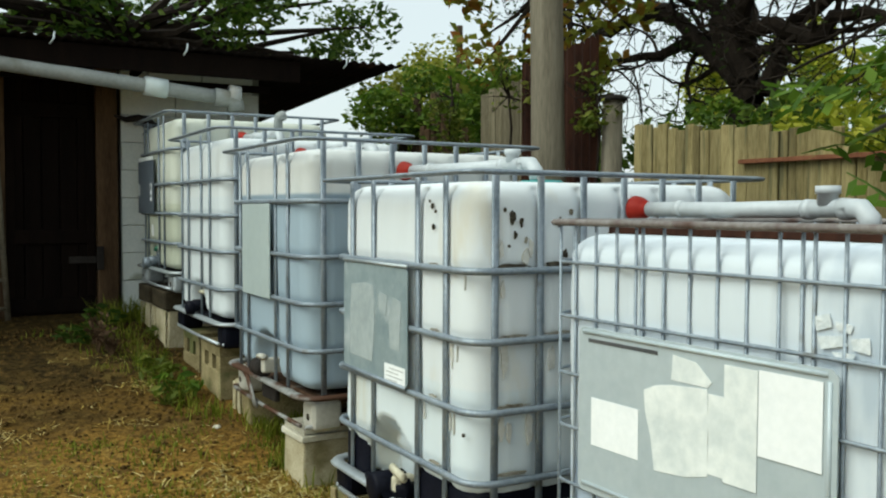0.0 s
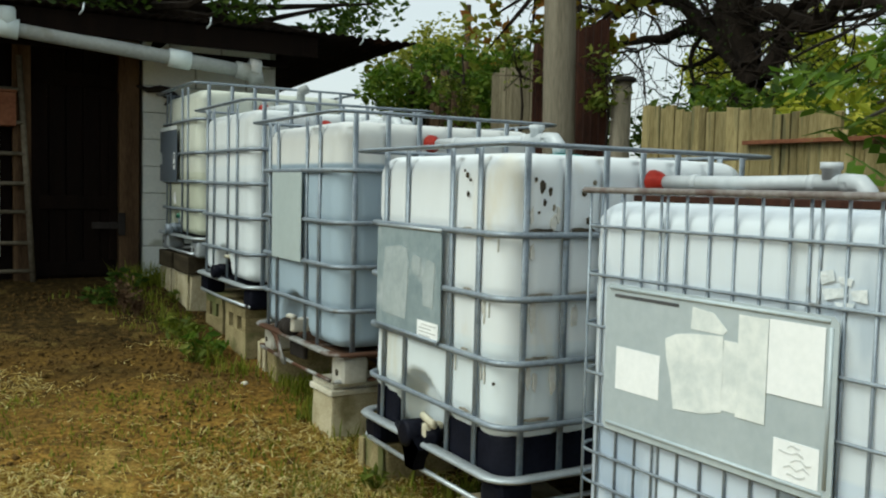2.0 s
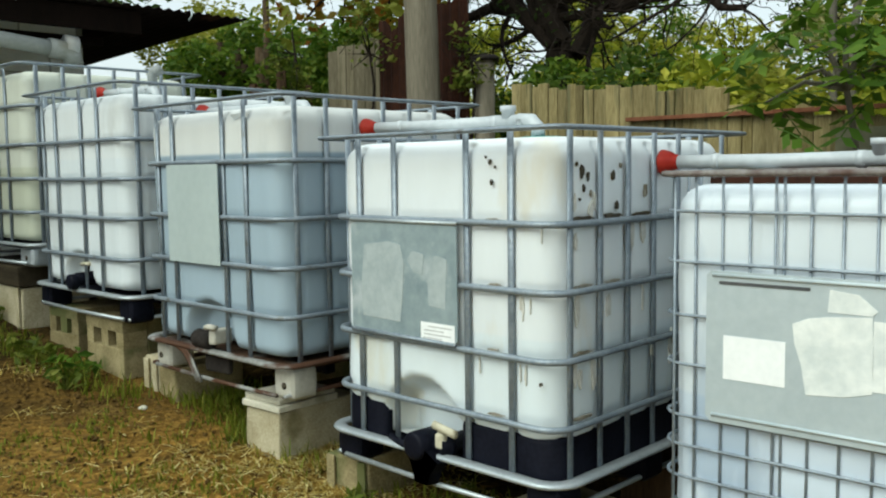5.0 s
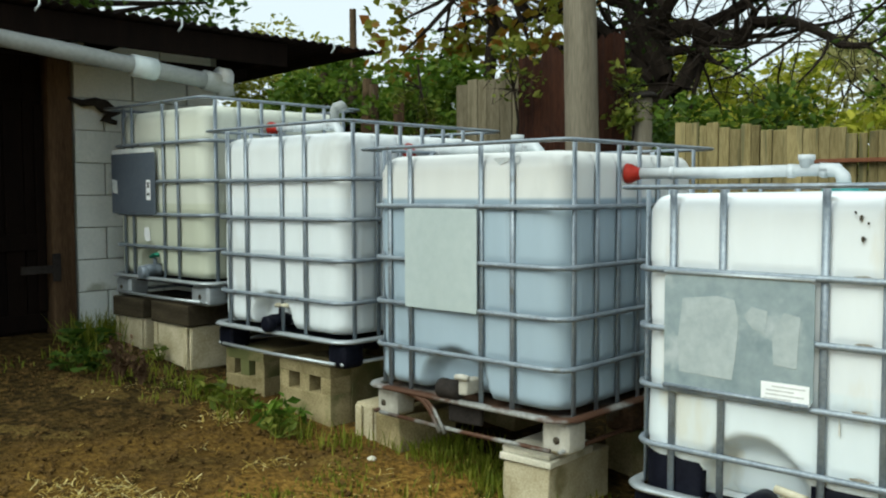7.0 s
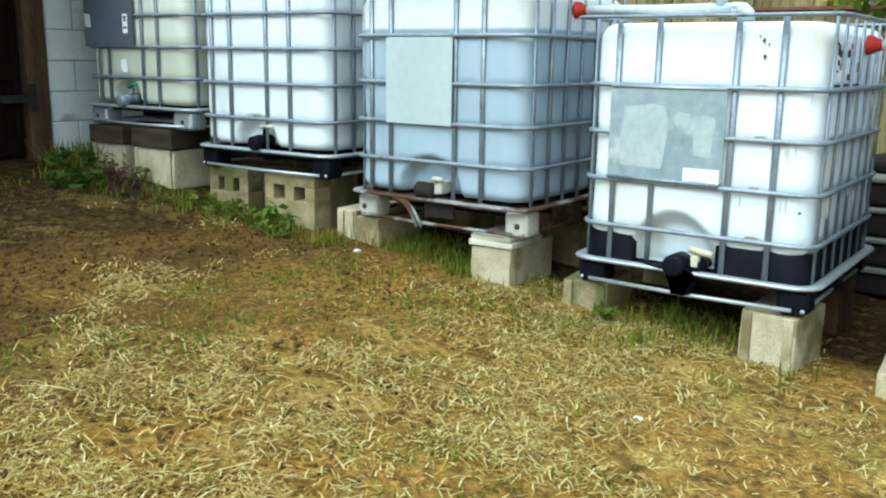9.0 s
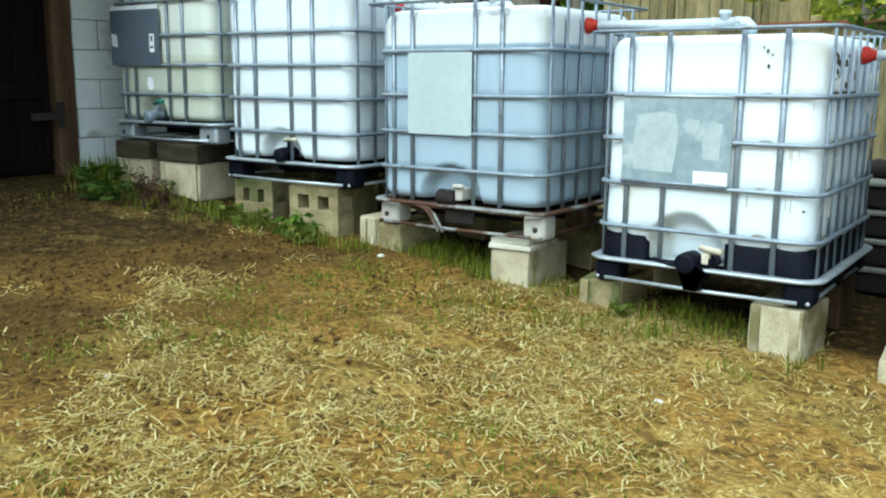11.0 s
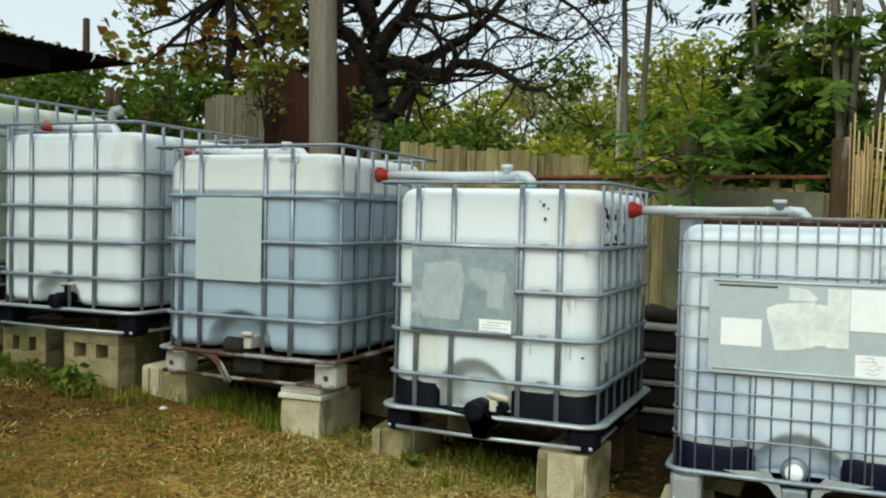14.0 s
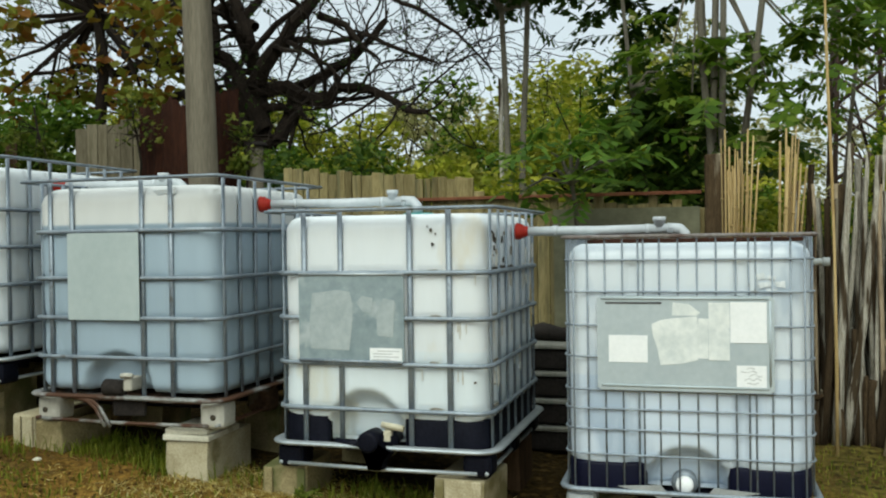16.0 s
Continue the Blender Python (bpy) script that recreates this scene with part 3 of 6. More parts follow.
def rain_pipe():
    p = thing("rain_pipe", (1.43, 6.5, 2.153), "grey plastic rain pipe sloping under the barn eave", "pipe")
    slope = -0.094
    z = lambda x: (x - 1.43) * slope
    tube("pipe", [(-3.5 - 1.43, 0, z(-3.5)), (0, 0, 0), (1.90 - 1.43, 0, z(1.90))], 0.049, M["pvc_dull"], p, seg=16)
    for x in (1.43,):
        tube("collar", [(x - 0.075 - 1.43, 0, z(x - 0.075)), (x + 0.075 - 1.43, 0, z(x + 0.075))], 0.065, M["pvc_pale"], p, "pale pipe coupling", seg=16)
    tube("elbow", [(0.40, 0, z(1.83)), (0.50, 0, z(1.93)), (0.545, 0, -0.075), (0.555, 0, -0.13)], 0.062, M["pvc_dull"], p, seg=16)
    tube("collar", [(0.50, 0, -0.015), (0.575, 0, -0.022)], 0.068, M["pvc"], p, seg=16)
    t = lathe("tee", [(0.063, 0), (0.063, 0.12), (0.058, 0.125), (0.058, 0.13)], M["pvc_pale"], p, "pale pipe tee", at=(0.34 - 1.43, 0, 0.10))
    tube("collar", [(0.27 - 1.43, 0, z(0.27)), (0.41 - 1.43, 0, z(0.41))], 0.066, M["pvc_pale"], p, seg=16)


rain_pipe()


def ladder():
    lad = thing("ladder", (0.335, 7.05, ground_z(7.05)), "old pale wooden ladder leaning on the barn front", "ladder")
    for x0, x1 in ((-0.23, -0.21), (0.205, 0.125)):
        tube("stile", [(x0, 0, 0.0), (x1, 0.05, 1.60)], 0.02, M["ladder"], lad, seg=6, flat=(0.014, 0.022))
    for z in (0.08, 0.28, 0.50, 0.70, 0.91, 1.13, 1.36):
        f = z / 1.60
        tube("rung", [(-0.23 + 0.02 * f, 0.05 * f, z), (0.205 - 0.08 * f, 0.05 * f, z)], 0.015, M["ladder"], lad, seg=6)


ladder()
cab = thing("wall_cabinet", (0.165, 7.08, 1.66), "rust brown metal box on the barn front", "box")
part("body", box(-0.17, 0.272, -0.06, 0.09, 0.0, 0.23, 0.008), M["rust_angle"], cab)
part("lid", box(-0.175, 0.277, -0.066, 0.09, 0.232, 0.25, 0.004), M["rust_angle"], cab)
for z0, z1 in ((1.93, 2.17), (0.74, 1.63)):
    shut = thing("louvre_panel", (0.12, 7.145, z0), "off-white slatted panel on the barn front", "panel", "slatted panels")
    part("backing", box(-0.20, 0.215, -0.01, 0.03, 0, z1 - z0, 0.003), M["wall_paint"], shut)
    k = int((z1 - z0) / 0.05)
    for i in range(k):
        part("slat", box(-0.19, 0.205, -0.022, -0.011, 0.012 + i * 0.05, 0.046 + i * 0.05, 0.002, segs=1), M["tub"], shut)
rag = thing("cloth_bundle", (1.42, 7.11, 1.98), "dark twisted cloth hung on the block wall", "cloth")
tube("cloth", [(-0.16, 0, 0.03), (-0.08, -0.02, 0.0), (0.0, -0.03, 0.015), (0.06, -0.03, -0.01), (0.12, -0.03, -0.05), (0.07, -0.02, -0.09), (0.14, -0.03, -0.11)], [0.01, 0.022, 0.028, 0.045, 0.05, 0.035, 0.015], M["rope"], rag, seg=9)

# ---- tanks ----
# front plane of each tank, in the order from the barn
FRONTS = (1.380, 1.378, 1.370, 1.371, 1.412)


def bottle(name, x0, x1, y0, y1, z0, z1, r_top, material, parent, label, recess=None, seed=0, ribs=(), creases=((), (), ()), waist=None):
    """Rounded box of blown plastic, with a scooped recess for the valve low in the front."""
    rc, nf, nd = 0.10, 56, 52

    def ring(inset, z):
        a0, a1, b0, b1 = x0 + inset, x1 - inset, y0 + inset, y1 - inset
        r = max(rc - inset * 0.4, 0.04)
        pts = []
        for cx, cy, q0 in ((a0 + r, b0 + r, 180), (a1 - r, b0 + r, 270), (a1 - r, b1 - r, 0), (a0 + r, b1 - r, 90)):
            for i in range(7):
                q = radians(q0 + 90 * i / 6)
                pts.append(Vector((cx + r * math.cos(q), cy + r * math.sin(q), z)))
            if q0 == 180:
                e0, e1, n = (a0 + r, b0), (a1 - r, b0), nd
            elif q0 == 270:
                e0, e1, n = (a1, b0 + r), (a1, b1 - r), nf
            elif q0 == 0:
                e0, e1, n = (a1 - r, b1), (a0 + r, b1), nd
            else:
                e0, e1, n = (a0, b1 - r), (a0, b0 + r), nf
            for i in range(1, n):
                f = i / n
                pts.append(Vector((e0[0] + (e1[0] - e0[0]) * f, e0[1] + (e1[1] - e0[1]) * f, z)))
        return pts

    levels = []
    for i in range(7):
        q = math.pi / 2 * i / 6
        levels.append((0.045 * (1 - math.sin(q)), z0 + 0.045 * (1 - math.cos(q))))
    if waist:
        levels = [(d + 0.015, z) for d, z in levels]
    nz = 56
    for i in range(1, nz):
        z = z0 + 0.045 + (z1 - z0 - 0.045 - r_top) * i / nz
        levels.append((0.015 * min(1, max(0, (waist - z) / 0.018)) if waist else 0.0, z))
    for i in range(9):
        q = math.pi / 2 * i / 8
        levels.append((r_top * (1 - math.cos(q)), z1 - r_top + r_top * math.sin(q)))
    for f in (0.4, 0.75, 1.0):
        levels.append((r_top + f * min(x1 - x0, y1 - y0) * 0.40, z1 + 0.006 * f))
    verts = []
    for inset, z in levels:
        for p in ring(inset, z):
            if inset < r_top:
                out = Vector((0, 0, 0))
                if abs(p.x - x0) < 0.03:
                    out.x = -1
                elif abs(p.x - x1) < 0.03:
                    out.x = 1
                if abs(p.y - y0) < 0.03:
                    out.y = -1
                elif abs(p.y - y1) < 0.03:
                    out.y = 1
                p = p + out * (noise.noise(Vector((p.x * 3.1 + seed, p.y * 3.1, p.z * 2.2))) * 0.008)
                press = 0.0
                if out.x and not out.y:
                    press = max([math.exp(-(((p.y - cy) / 0.018) ** 2)) for cy in creases[0]] + [0])
                elif out.y and not out.x:
                    press = max([math.exp(-(((p.x - cx) / 0.018) ** 2)) for cx in creases[1]] + [0])
                press = max([press] + [0.8 * math.exp(-(((p.z - cz) / 0.014) ** 2)) for cz in creases[2]])
                p = p - out * (press * (0.003 if ribs else 0.013))
                for ry in ribs:
                    if p.x < x0 + 0.03 and abs(p.y - ry) < 0.024 and z < z1 - r_top:
                        p.x += 0.012
            if recess and p.x < x0 + 0.05:
                cy, w, h = recess
                u, v = (p.y - cy) / w, (p.z - z0) / h
                d = 1 - u * u - v * v
                if d > 0:
                    p.x += 0.075 * min(1, d * 2.4)
            verts.append(p)
    n = len(ring(0, 0))
    faces = []
    for j in range(len(levels) - 1):
        for i in range(n):
            faces.append((j * n + i, j * n + (i + 1) % n, (j + 1) * n + (i + 1) % n, (j + 1) * n + i))
    faces.append(tuple(range(n - 1, -1, -1)))
    faces.append(tuple(range((len(levels) - 1) * n, len(levels) * n)))
    me = bpy.data.meshes.new(name)
    me.from_pydata(verts, [], faces)
    return link_mesh(name, me, material, parent, label)


def tray_wall(depth, hw, ya, yb, z0, z1, skin):
    """Wall of a tray with rounded corners and a slightly wavy rim, running round from ya to yb by the back."""
    ring = rrect(skin, depth - skin, -hw + skin, hw - skin, 0.08, 0, 8)
    k = min(range(len(ring)), key=lambda i: abs(ring[i].x - skin) + abs(ring[i].y - (-hw + skin + 0.08)))
    run = [Vector((skin, ya, 0))]
    for i in range(len(ring)):
        run.append(ring[(k + i) % len(ring)])
    run.append(Vector((skin, yb, 0)))
    fine = []
    for a, b in zip(run, run[1:]):
        n = max(1, int((b - a).length / 0.04))
        fine += [a.lerp(b, q / n) for q in range(n)]
    fine.append(run[-1])
    bm = bmesh.new()
    cols = []
    mid = Vector((depth / 2, 0, 0))
    for i, p in enumerate(fine):
        inward = (mid - p).normalized() * 0.03
        top = z1 + 0.008 * noise.noise(Vector((p.x * 9, p.y * 9, 2)))
        q, w = p + inward * 0.2, p + inward
        cols.append([bm.verts.new((c.x, c.y, z)) for c, z in ((p, z0), (p, top - 0.014), (q, top - 0.003), (w, top), (w, z0))])
    for a, b in zip(cols, cols[1:]):
        for m in range(4):
            bm.faces.new((a[m], b[m], b[m + 1], a[m + 1]))
    for c in (cols[0], cols[-1]):
        bm.faces.new(c)
    bmesh.ops.recalc_face_normals(bm, faces=bm.faces)
    return bm


def tank(label, front, y0, y1, depth, zb, top, hoops, ring_z, uprights, bottle_mat_key, style, bottle_z, r_top=0.07, wire=False, seed=0, recess=None, bottle_label="milky white plastic bottle", turn=0.0):
    """An intermediate bulk container: bottle in a tubular cage on a pallet. Heights and places are in the world; parts hang on its base."""
    yc = (y0 + y1) / 2
    t = thing("ibc_tank", (front, yc, zb), label, "water tank", "row of water tanks", turn)
    hw = (y1 - y0) / 2
    Z = lambda z: z - zb
    r_h, r_c = (0.0043, 0.075) if wire else (0.0105, 0.085)
    ribs = [y - yc for y in uprights] if not wire else [0.2, -0.2]
    inset = 0.009 if wire else 0.0125
    bottle("bottle", inset, depth - inset, -hw + inset, hw - inset, Z(bottle_z[0]), Z(bottle_z[1]), r_top, M[bottle_mat_key], t, bottle_label, recess, seed, ribs if wire else (), ((), (), [Z(z) for z in hoops]) if wire else ([y - yc for y in uprights], [0.075 + (depth - 0.15) * i / 6 for i in range(7)], [Z(z) for z in hoops]), Z(hoops[-1]) - 0.026 if style in ("black", "galv_feet") else None)
    for z in hoops:
        tube("hoop", rrect(0, depth, -hw, hw, r_c, Z(z)), r_h, M["galv"], t, closed=True, seg=8)
    # foot ring of the cage and the flat top rail
    low = M["rusty_galv"] if style == "steel_rust" else M["galv"] if wire else M["galv_light"]
    tube("base_ring", rrect(-0.012, depth + 0.012, -hw - 0.012, hw + 0.012, r_c, Z(ring_z)), 0.013, low, t, closed=True, seg=8, flat=(0.011, 0.015 if wire else 0.026))
    over = 0.004 if wire else 0.03
    tube("top_rail", rrect(-over, depth + over, -hw - over, hw + over, 0.05, Z(top), 3), 0.012, M["rail_brown"] if wire else M["galv"], t, "brown stained top rail" if wire else "", closed=True, seg=8, flat=(0.008, 0.02) if not wire else (0.008, 0.010))

    def bar(x, y, za=ring_z, zc=top, turn=False):
        tube("upright", [(x, y, Z(za)), (x, y, Z(zc) - 0.004)], 0.0037, M["galv"], t, seg=8, flat=None if wire else (0.0125, 0.0065) if not turn else (0.0065, 0.0125))

    off = 0.006 if wire else 0.011
    for y in uprights:
        bar(off, y - yc)
        bar(depth - off, y - yc)
    step = 0.072 if wire else 0.155
    nside = int(round((depth - 0.14) / step))
    for i in range(nside + 1):
        x = 0.075 + (depth - 0.15) * i / nside
        for s in (-1, 1):
            bar(x, s * (hw - off), turn=True)
    # pallet
    foot_z1 = ring_z - 0.012
    fm = {"black": M["black"], "steel_rust": M["cream"], "steel": M["galv_light"], "galv_feet": M["galv_light"], "black_deep": M["black"]}[style]
    fw, fd = (0.125, 0.13) if style != "steel" else (0.17, 0.13)
    for iy in (-1, 0, 1):
        for ix in (0, 1, 2):
            if iy == 0 and ix == 0:
                continue
            cx, cy = (fd / 2 + (0.024 if style == "steel_rust" else 0), depth / 2, depth - fd / 2)[ix], iy * (hw - fw / 2)
            # rear feet of the cream pallet go dark: shade under the deck as colour
            foot = part("foot", box(cx - fd / 2, cx + fd / 2, cy - fw / 2, cy + fw / 2, 0.0, Z(foot_z1), 0.032, segs=3), fm if ix == 0 or style != "steel_rust" else M["rusty"], t, smooth=False)
            if ix == 0 and style in ("steel_rust", "steel"):
                # no opening is cut: a dark disc paints the hole's shade
                lathe("hole", [(0.0001, -0.004), (0.014, -0.004), (0.014, 0.006)], M["grime"], foot, "dark disc drawn for the shade in a round hole", 14, "x", (cx - fd / 2 + 0.001, cy + (-0.012 if iy < 0 else 0.012), Z(foot_z1) * 0.45))
    deck_mat = M["black"] if style != "steel_rust" else M["rusty"]
    part("deck", box(0.05, depth - 0.03, -hw + 0.03, hw - 0.03, Z(ring_z) - 0.03, Z(ring_z) - 0.006, 0.004), deck_mat, t)
    # black boxes added to darken the pallet opening like deep shade
    for x in (0.30, depth / 2, depth - 0.20):
        part("shade_backing", box(x, x + 0.05, -hw + 0.14, hw - 0.14, 0.04, Z(ring_z) - 0.031, 0.006), M["black"], t)
    rm = M["rusty_galv"] if style == "steel_rust" else M["galv_light"]
    rz = 0.022
    tube("skid", [(-0.005, -hw + 0.06, rz), (-0.008, 0, rz - 0.004), (-0.005, hw - 0.06, rz)], 0.009, rm, t, seg=8)
    for s in (-1, 1):
        tube("skid", [(0.0, s * (hw - 0.02), rz), (depth, s * (hw - 0.02), rz)], 0.009, rm, t, seg=8)
    tube("skid", [(depth, -hw + 0.06, rz), (depth, hw - 0.06, rz)], 0.009, rm, t, seg=8)
    tray = {"black": M["black"], "galv_feet": M["navy"], "black_deep": None, "steel": None, "steel_rust": None}[style]
    if tray:
        zt = Z(hoops[-1]) - 0.032
        gap = recess[1] * 0.95 if recess else 0.2
        rc0 = recess[0] if recess else 0
        part("tray", tray_wall(depth, hw, rc0 - gap, rc0 + gap, Z(ring_z), zt, 0.011 if wire else 0.018), tray, t, "dark plastic tray wall", smooth=True)
    return t, yc, Z


def valve(t, y, z, body, handle, tilt=0.0, size=1.0, label=""):
    v = lathe("valve", [(0.026 * size, 0.06), (0.028 * size, 0.0), (0.038 * size, -0.005), (0.038 * size, -0.035), (0.030 * size, -0.04), (0.036 * size, -0.06), (0.036 * size, -0.10), (0.028 * size, -0.105)], body, t, label, 18, "x", (0.075, y, z))
    stem = tube("stem", [(0.035, y, z + 0.02), (0.035, y, z + 0.075 * size)], 0.013, body, v)
    hd = tube("handle", [(0.035 - 0.01, y + 0.02, z + 0.08 * size), (0.02, y - 0.04, z + 0.088 * size + tilt), (0.01, y - 0.095 * size, z + 0.088 * size + tilt)], 0.012, handle, v, "pale lever handle", seg=8, flat=(0.011, 0.018))
    cap = lathe("cap", [(0.040 * size, -0.095), (0.043 * size, -0.1), (0.043 * size, -0.135), (0.034 * size, -0.14)], body, v, "", 18, "x", (0.075, y, z - 0.012))
    return v


def lid(t, x, z, material, label):
    lathe("lid", [(0.075, 0), (0.075, 0.014), (0.07, 0.02), (0.03, 0.022)], material, t, label, 24, "z", (x, 0, z))


def plate(t, y0, y1, z0, z1, yc, Z, material, label, x=-0.012, corner=0.02):
    r = corner
    y0, y1, z0, z1 = y0 - yc, y1 - yc, Z(z0), Z(z1)
    out = [(y0 + r, z0), (y1 - r, z0), (y1, z0 + r), (y1, z1 - r), (y1 - r, z1), (y0 + r, z1), (y0, z1 - r), (y0, z0 + r)]
    p = sheet("label_plate", out, x, 0.003, material, t, label)
    return p


def sticker(p, pts, material, yc, Z, x, name="sticker", label=""):
    return sheet(name, [(y - yc, Z(z)) for y, z in pts], x, 0.0008, material, p, label)


def rect(y0, y1, z0, z1, skew=0.0):
    return [(y0, z0), (y1, z0 + skew), (y1 + skew * 0.4, z1 + skew), (y0 + skew * 0.4, z1)]


def text_bars(p, y0, y1, z0, z1, rows, yc, Z, x, material=None):
    h = (z1 - z0) / rows
    for i in range(rows):
        a = y0 + random.uniform(0, 0.2) * (y1 - y0)
        b = y1 - random.uniform(0.0, 0.35) * (y1 - y0)
        sheet("print_bar", [(a - yc, Z(z0 + i * h + h * 0.3)), (b - yc, Z(z0 + i * h + h * 0.3)), (b - yc, Z(z0 + i * h + h * 0.65)), (a - yc, Z(z0 + i * h + h * 0.65))], x, 0.0005, material or M["ink"], p)


def blot(t, side, a, z, w, h, material, yc, Z, seed):
    """A stain with a ragged edge. side: 'f' front (a along y) or 'r' towards -y (a along x)."""
    rnd = random.Random(seed)
    k = 14
    pts = []
    for i in range(k):
        q = 2 * math.pi * i / k
        f = rnd.uniform(0.55, 1.1)
        pts.append((a + math.cos(q) * w * f / 2, z + math.sin(q) * h * f / 2))
    bm = bmesh.new()
    if side == "f":
        vs = [bm.verts.new((0.0055, p[0] - yc, Z(p[1]))) for p in pts]
    else:
        vs = [bm.verts.new((p[0] - FRONTS[3], t["half"] * -1 + 0.0055, Z(p[1]))) for p in pts]
    fc = bm.faces.new(vs)
    made = bmesh.ops.extrude_face_region(bm, geom=[fc])["geom"]
    for v in made:
        if isinstance(v, bmesh.types.BMVert):
            v.co += Vector((0.006, 0, 0)) if side == "f" else Vector((0, 0.006, 0))
    bmesh.ops.recalc_face_normals(bm, faces=bm.faces)
    part("stain", bm, material, t, "dark stain")


# barn-side tank, khaki, slate label
t1, c1, Z1 = tank("yellowed plastic tank in a steel cage under the barn eave", FRONTS[0], 5.80, 6.80, 1.05, 0.815, 1.925, [1.702, 1.489, 1.303, 1.118], 0.938, [6.68, 6.58, 6.24, 6.09], "t1", "steel", (0.955, 1.895), seed=3, recess=(0.12, 0.15, 0.16), bottle_label="yellowed milky plastic bottle")
p = plate(t1, 6.285, 6.785, 1.305, 1.655, c1, Z1, M["plate_slate"], "slate blue label sheet", corner=0.006)
sticker(p, rect(6.295, 6.775, 1.657, 1.682), M["paper_old"], c1, Z1, -0.0142)
sticker(p, rect(6.336, 6.383, 1.385, 1.500), M["paper"], c1, Z1, -0.0155, label="small white pictogram sticker")
sheet("print_bar", [(6.344 - c1, Z1(1.455)), (6.375 - c1, Z1(1.455)), (6.367 - c1, Z1(1.470)), (6.375 - c1, Z1(1.487)), (6.344 - c1, Z1(1.487)), (6.352 - c1, Z1(1.470))], -0.0166, 0.0005, M["dark_ink"], p)
sheet("print_bar", [(6.345 - c1, Z1(1.410)), (6.374 - c1, Z1(1.410)), (6.374 - c1, Z1(1.425)), (6.345 - c1, Z1(1.425))], -0.0166, 0.0005, M["dark_ink"], p)
sticker(p, rect(6.715, 6.775, 1.42, 1.50, 0.01), M["paper_old"], c1, Z1, -0.0155)
sticker(t1, [(6.385, 1.15), (6.435, 1.145), (6.455, 1.18), (6.45, 1.225), (6.405, 1.23), (6.39, 1.20)], M["paper"], c1, Z1, 0.006, label="torn white paper sticker")
valve(t1, 0.09, Z1(0.985), M["galv"], M["green"], 0.01, 0.9, "grey valve")
lid(t1, 0.565, Z1(1.895), M["black"], "black screw lid")

# white tank, no label
t2, c2, Z2 = tank("white plastic tank in a steel cage on a black pallet", FRONTS[1], 4.70, 5.71, 1.05, 0.618, 1.742, [1.484, 1.298, 1.111, 0.918], 0.744, [5.60, 5.45, 5.16, 4.985], "t2", "black_deep", (0.765, 1.70), seed=11, recess=(0.05, 0.17, 0.17))
valve(t2, 0.0, Z2(0.80), M["black"], M["ivory"], 0.0, 0.9, "black valve")
lid(t2, 0.565, Z2(1.70), M["black"], "black screw lid")

# filled tank, plain pale plate
t3, c3, Z3 = tank("tank filled with bluish water on a rusting steel pallet", FRONTS[2], 3.49, 4.51, 1.05, 0.452, 1.607, [1.366, 1.145, 0.958, 0.772], 0.590, [4.40, 4.278, 3.893, 3.738], "t3", "steel_rust", (0.61, 1.575), seed=23, recess=(0.04, 0.19, 0.19), bottle_label="milky plastic bottle, blue-grey below the water line")
plate(t3, 3.893, 4.285, 0.950, 1.358, c3, Z3, M["plate_pale"], "plain pale grey label sheet", corner=0.004)
v3 = lathe("valve", [(0.030, -0.05), (0.038, -0.04), (0.040, 0.0), (0.036, 0.012), (0.040, 0.02), (0.040, 0.055), (0.032, 0.062)], M["rope"], t3, "dark grimy outlet valve", 18, "y", (-0.008, 0.03, Z3(0.635)))
part("valve_body", box(-0.030, 0.06, -0.068, -0.022, Z3(0.622), Z3(0.685), 0.012, 0.003, segs=3), M["cream"], v3, "rust-stained cream valve body")
tube("handle", [(-0.025, -0.072, Z3(0.694)), (-0.032, -0.045, Z3(0.698)), (-0.034, -0.018, Z3(0.694))], 0.012, M["cream"], v3, "cream lever handle", seg=8, flat=(0.012, 0.016))
for dy in (0.0, 0.028):
    tube("bracket", [(-0.014, 0.34 - dy, Z3(0.59)), (-0.024, 0.24 - dy, Z3(0.584)), (-0.032, 0.17 - dy, Z3(0.57)), (-0.034, 0.13 - dy, Z3(0.54)), (-0.03, 0.10 - dy, Z3(0.49)), (-0.022, 0.085 - dy, Z3(0.452))], 0.010, M["rusty_galv"], t3, "bent rust-spotted bracket", flat=(0.010, 0.006))
part("shield", box(0.004, 0.03, -0.11, 0.06, Z3(0.50), Z3(0.575), 0.012, 0.004, segs=3), M["rope"], t3, "dark curved sheet under the valve")
lid(t3, 0.565, Z3(1.575), M["teal"], "teal screw lid")
sticker(t3, [(3.70, 1.555), (3.83, 1.55), (3.80, 1.525), (3.76, 1.538), (3.71, 1.53)], M["film_white"], c3, Z3, 0.012, label="torn clear wrap")

# bright tank with the grey label sheet
t4, c4, Z4 = tank("bright white stained tank in a steel cage on a black pallet", FRONTS[3], 2.235, 3.21, 1.05, 0.312, 1.436, [1.166, 0.972, 0.776, 0.580], 0.425, [3.070, 2.898, 2.582, 2.409], "t4", "black", (0.435, 1.415), seed=37, recess=(0.07, 0.19, 0.23))
t4["half"] = (3.21 - 2.235) / 2
p = plate(t4, 2.600, 3.085, 0.785, 1.163, c4, Z4, M["plate_glassy"], "greyish glossy label sheet with faded stickers", corner=0.018)
tube("rim", [(-0.016, 3.085 - c4, Z4(1.161)), (-0.016, 2.600 - c4, Z4(1.161))], 0.006, M["galv_light"], p, seg=6)
tube("rim", [(-0.016, 3.085 - c4, Z4(0.79)), (-0.016, 2.612 - c4, Z4(0.787))], 0.008, M["galv"], p, seg=6)
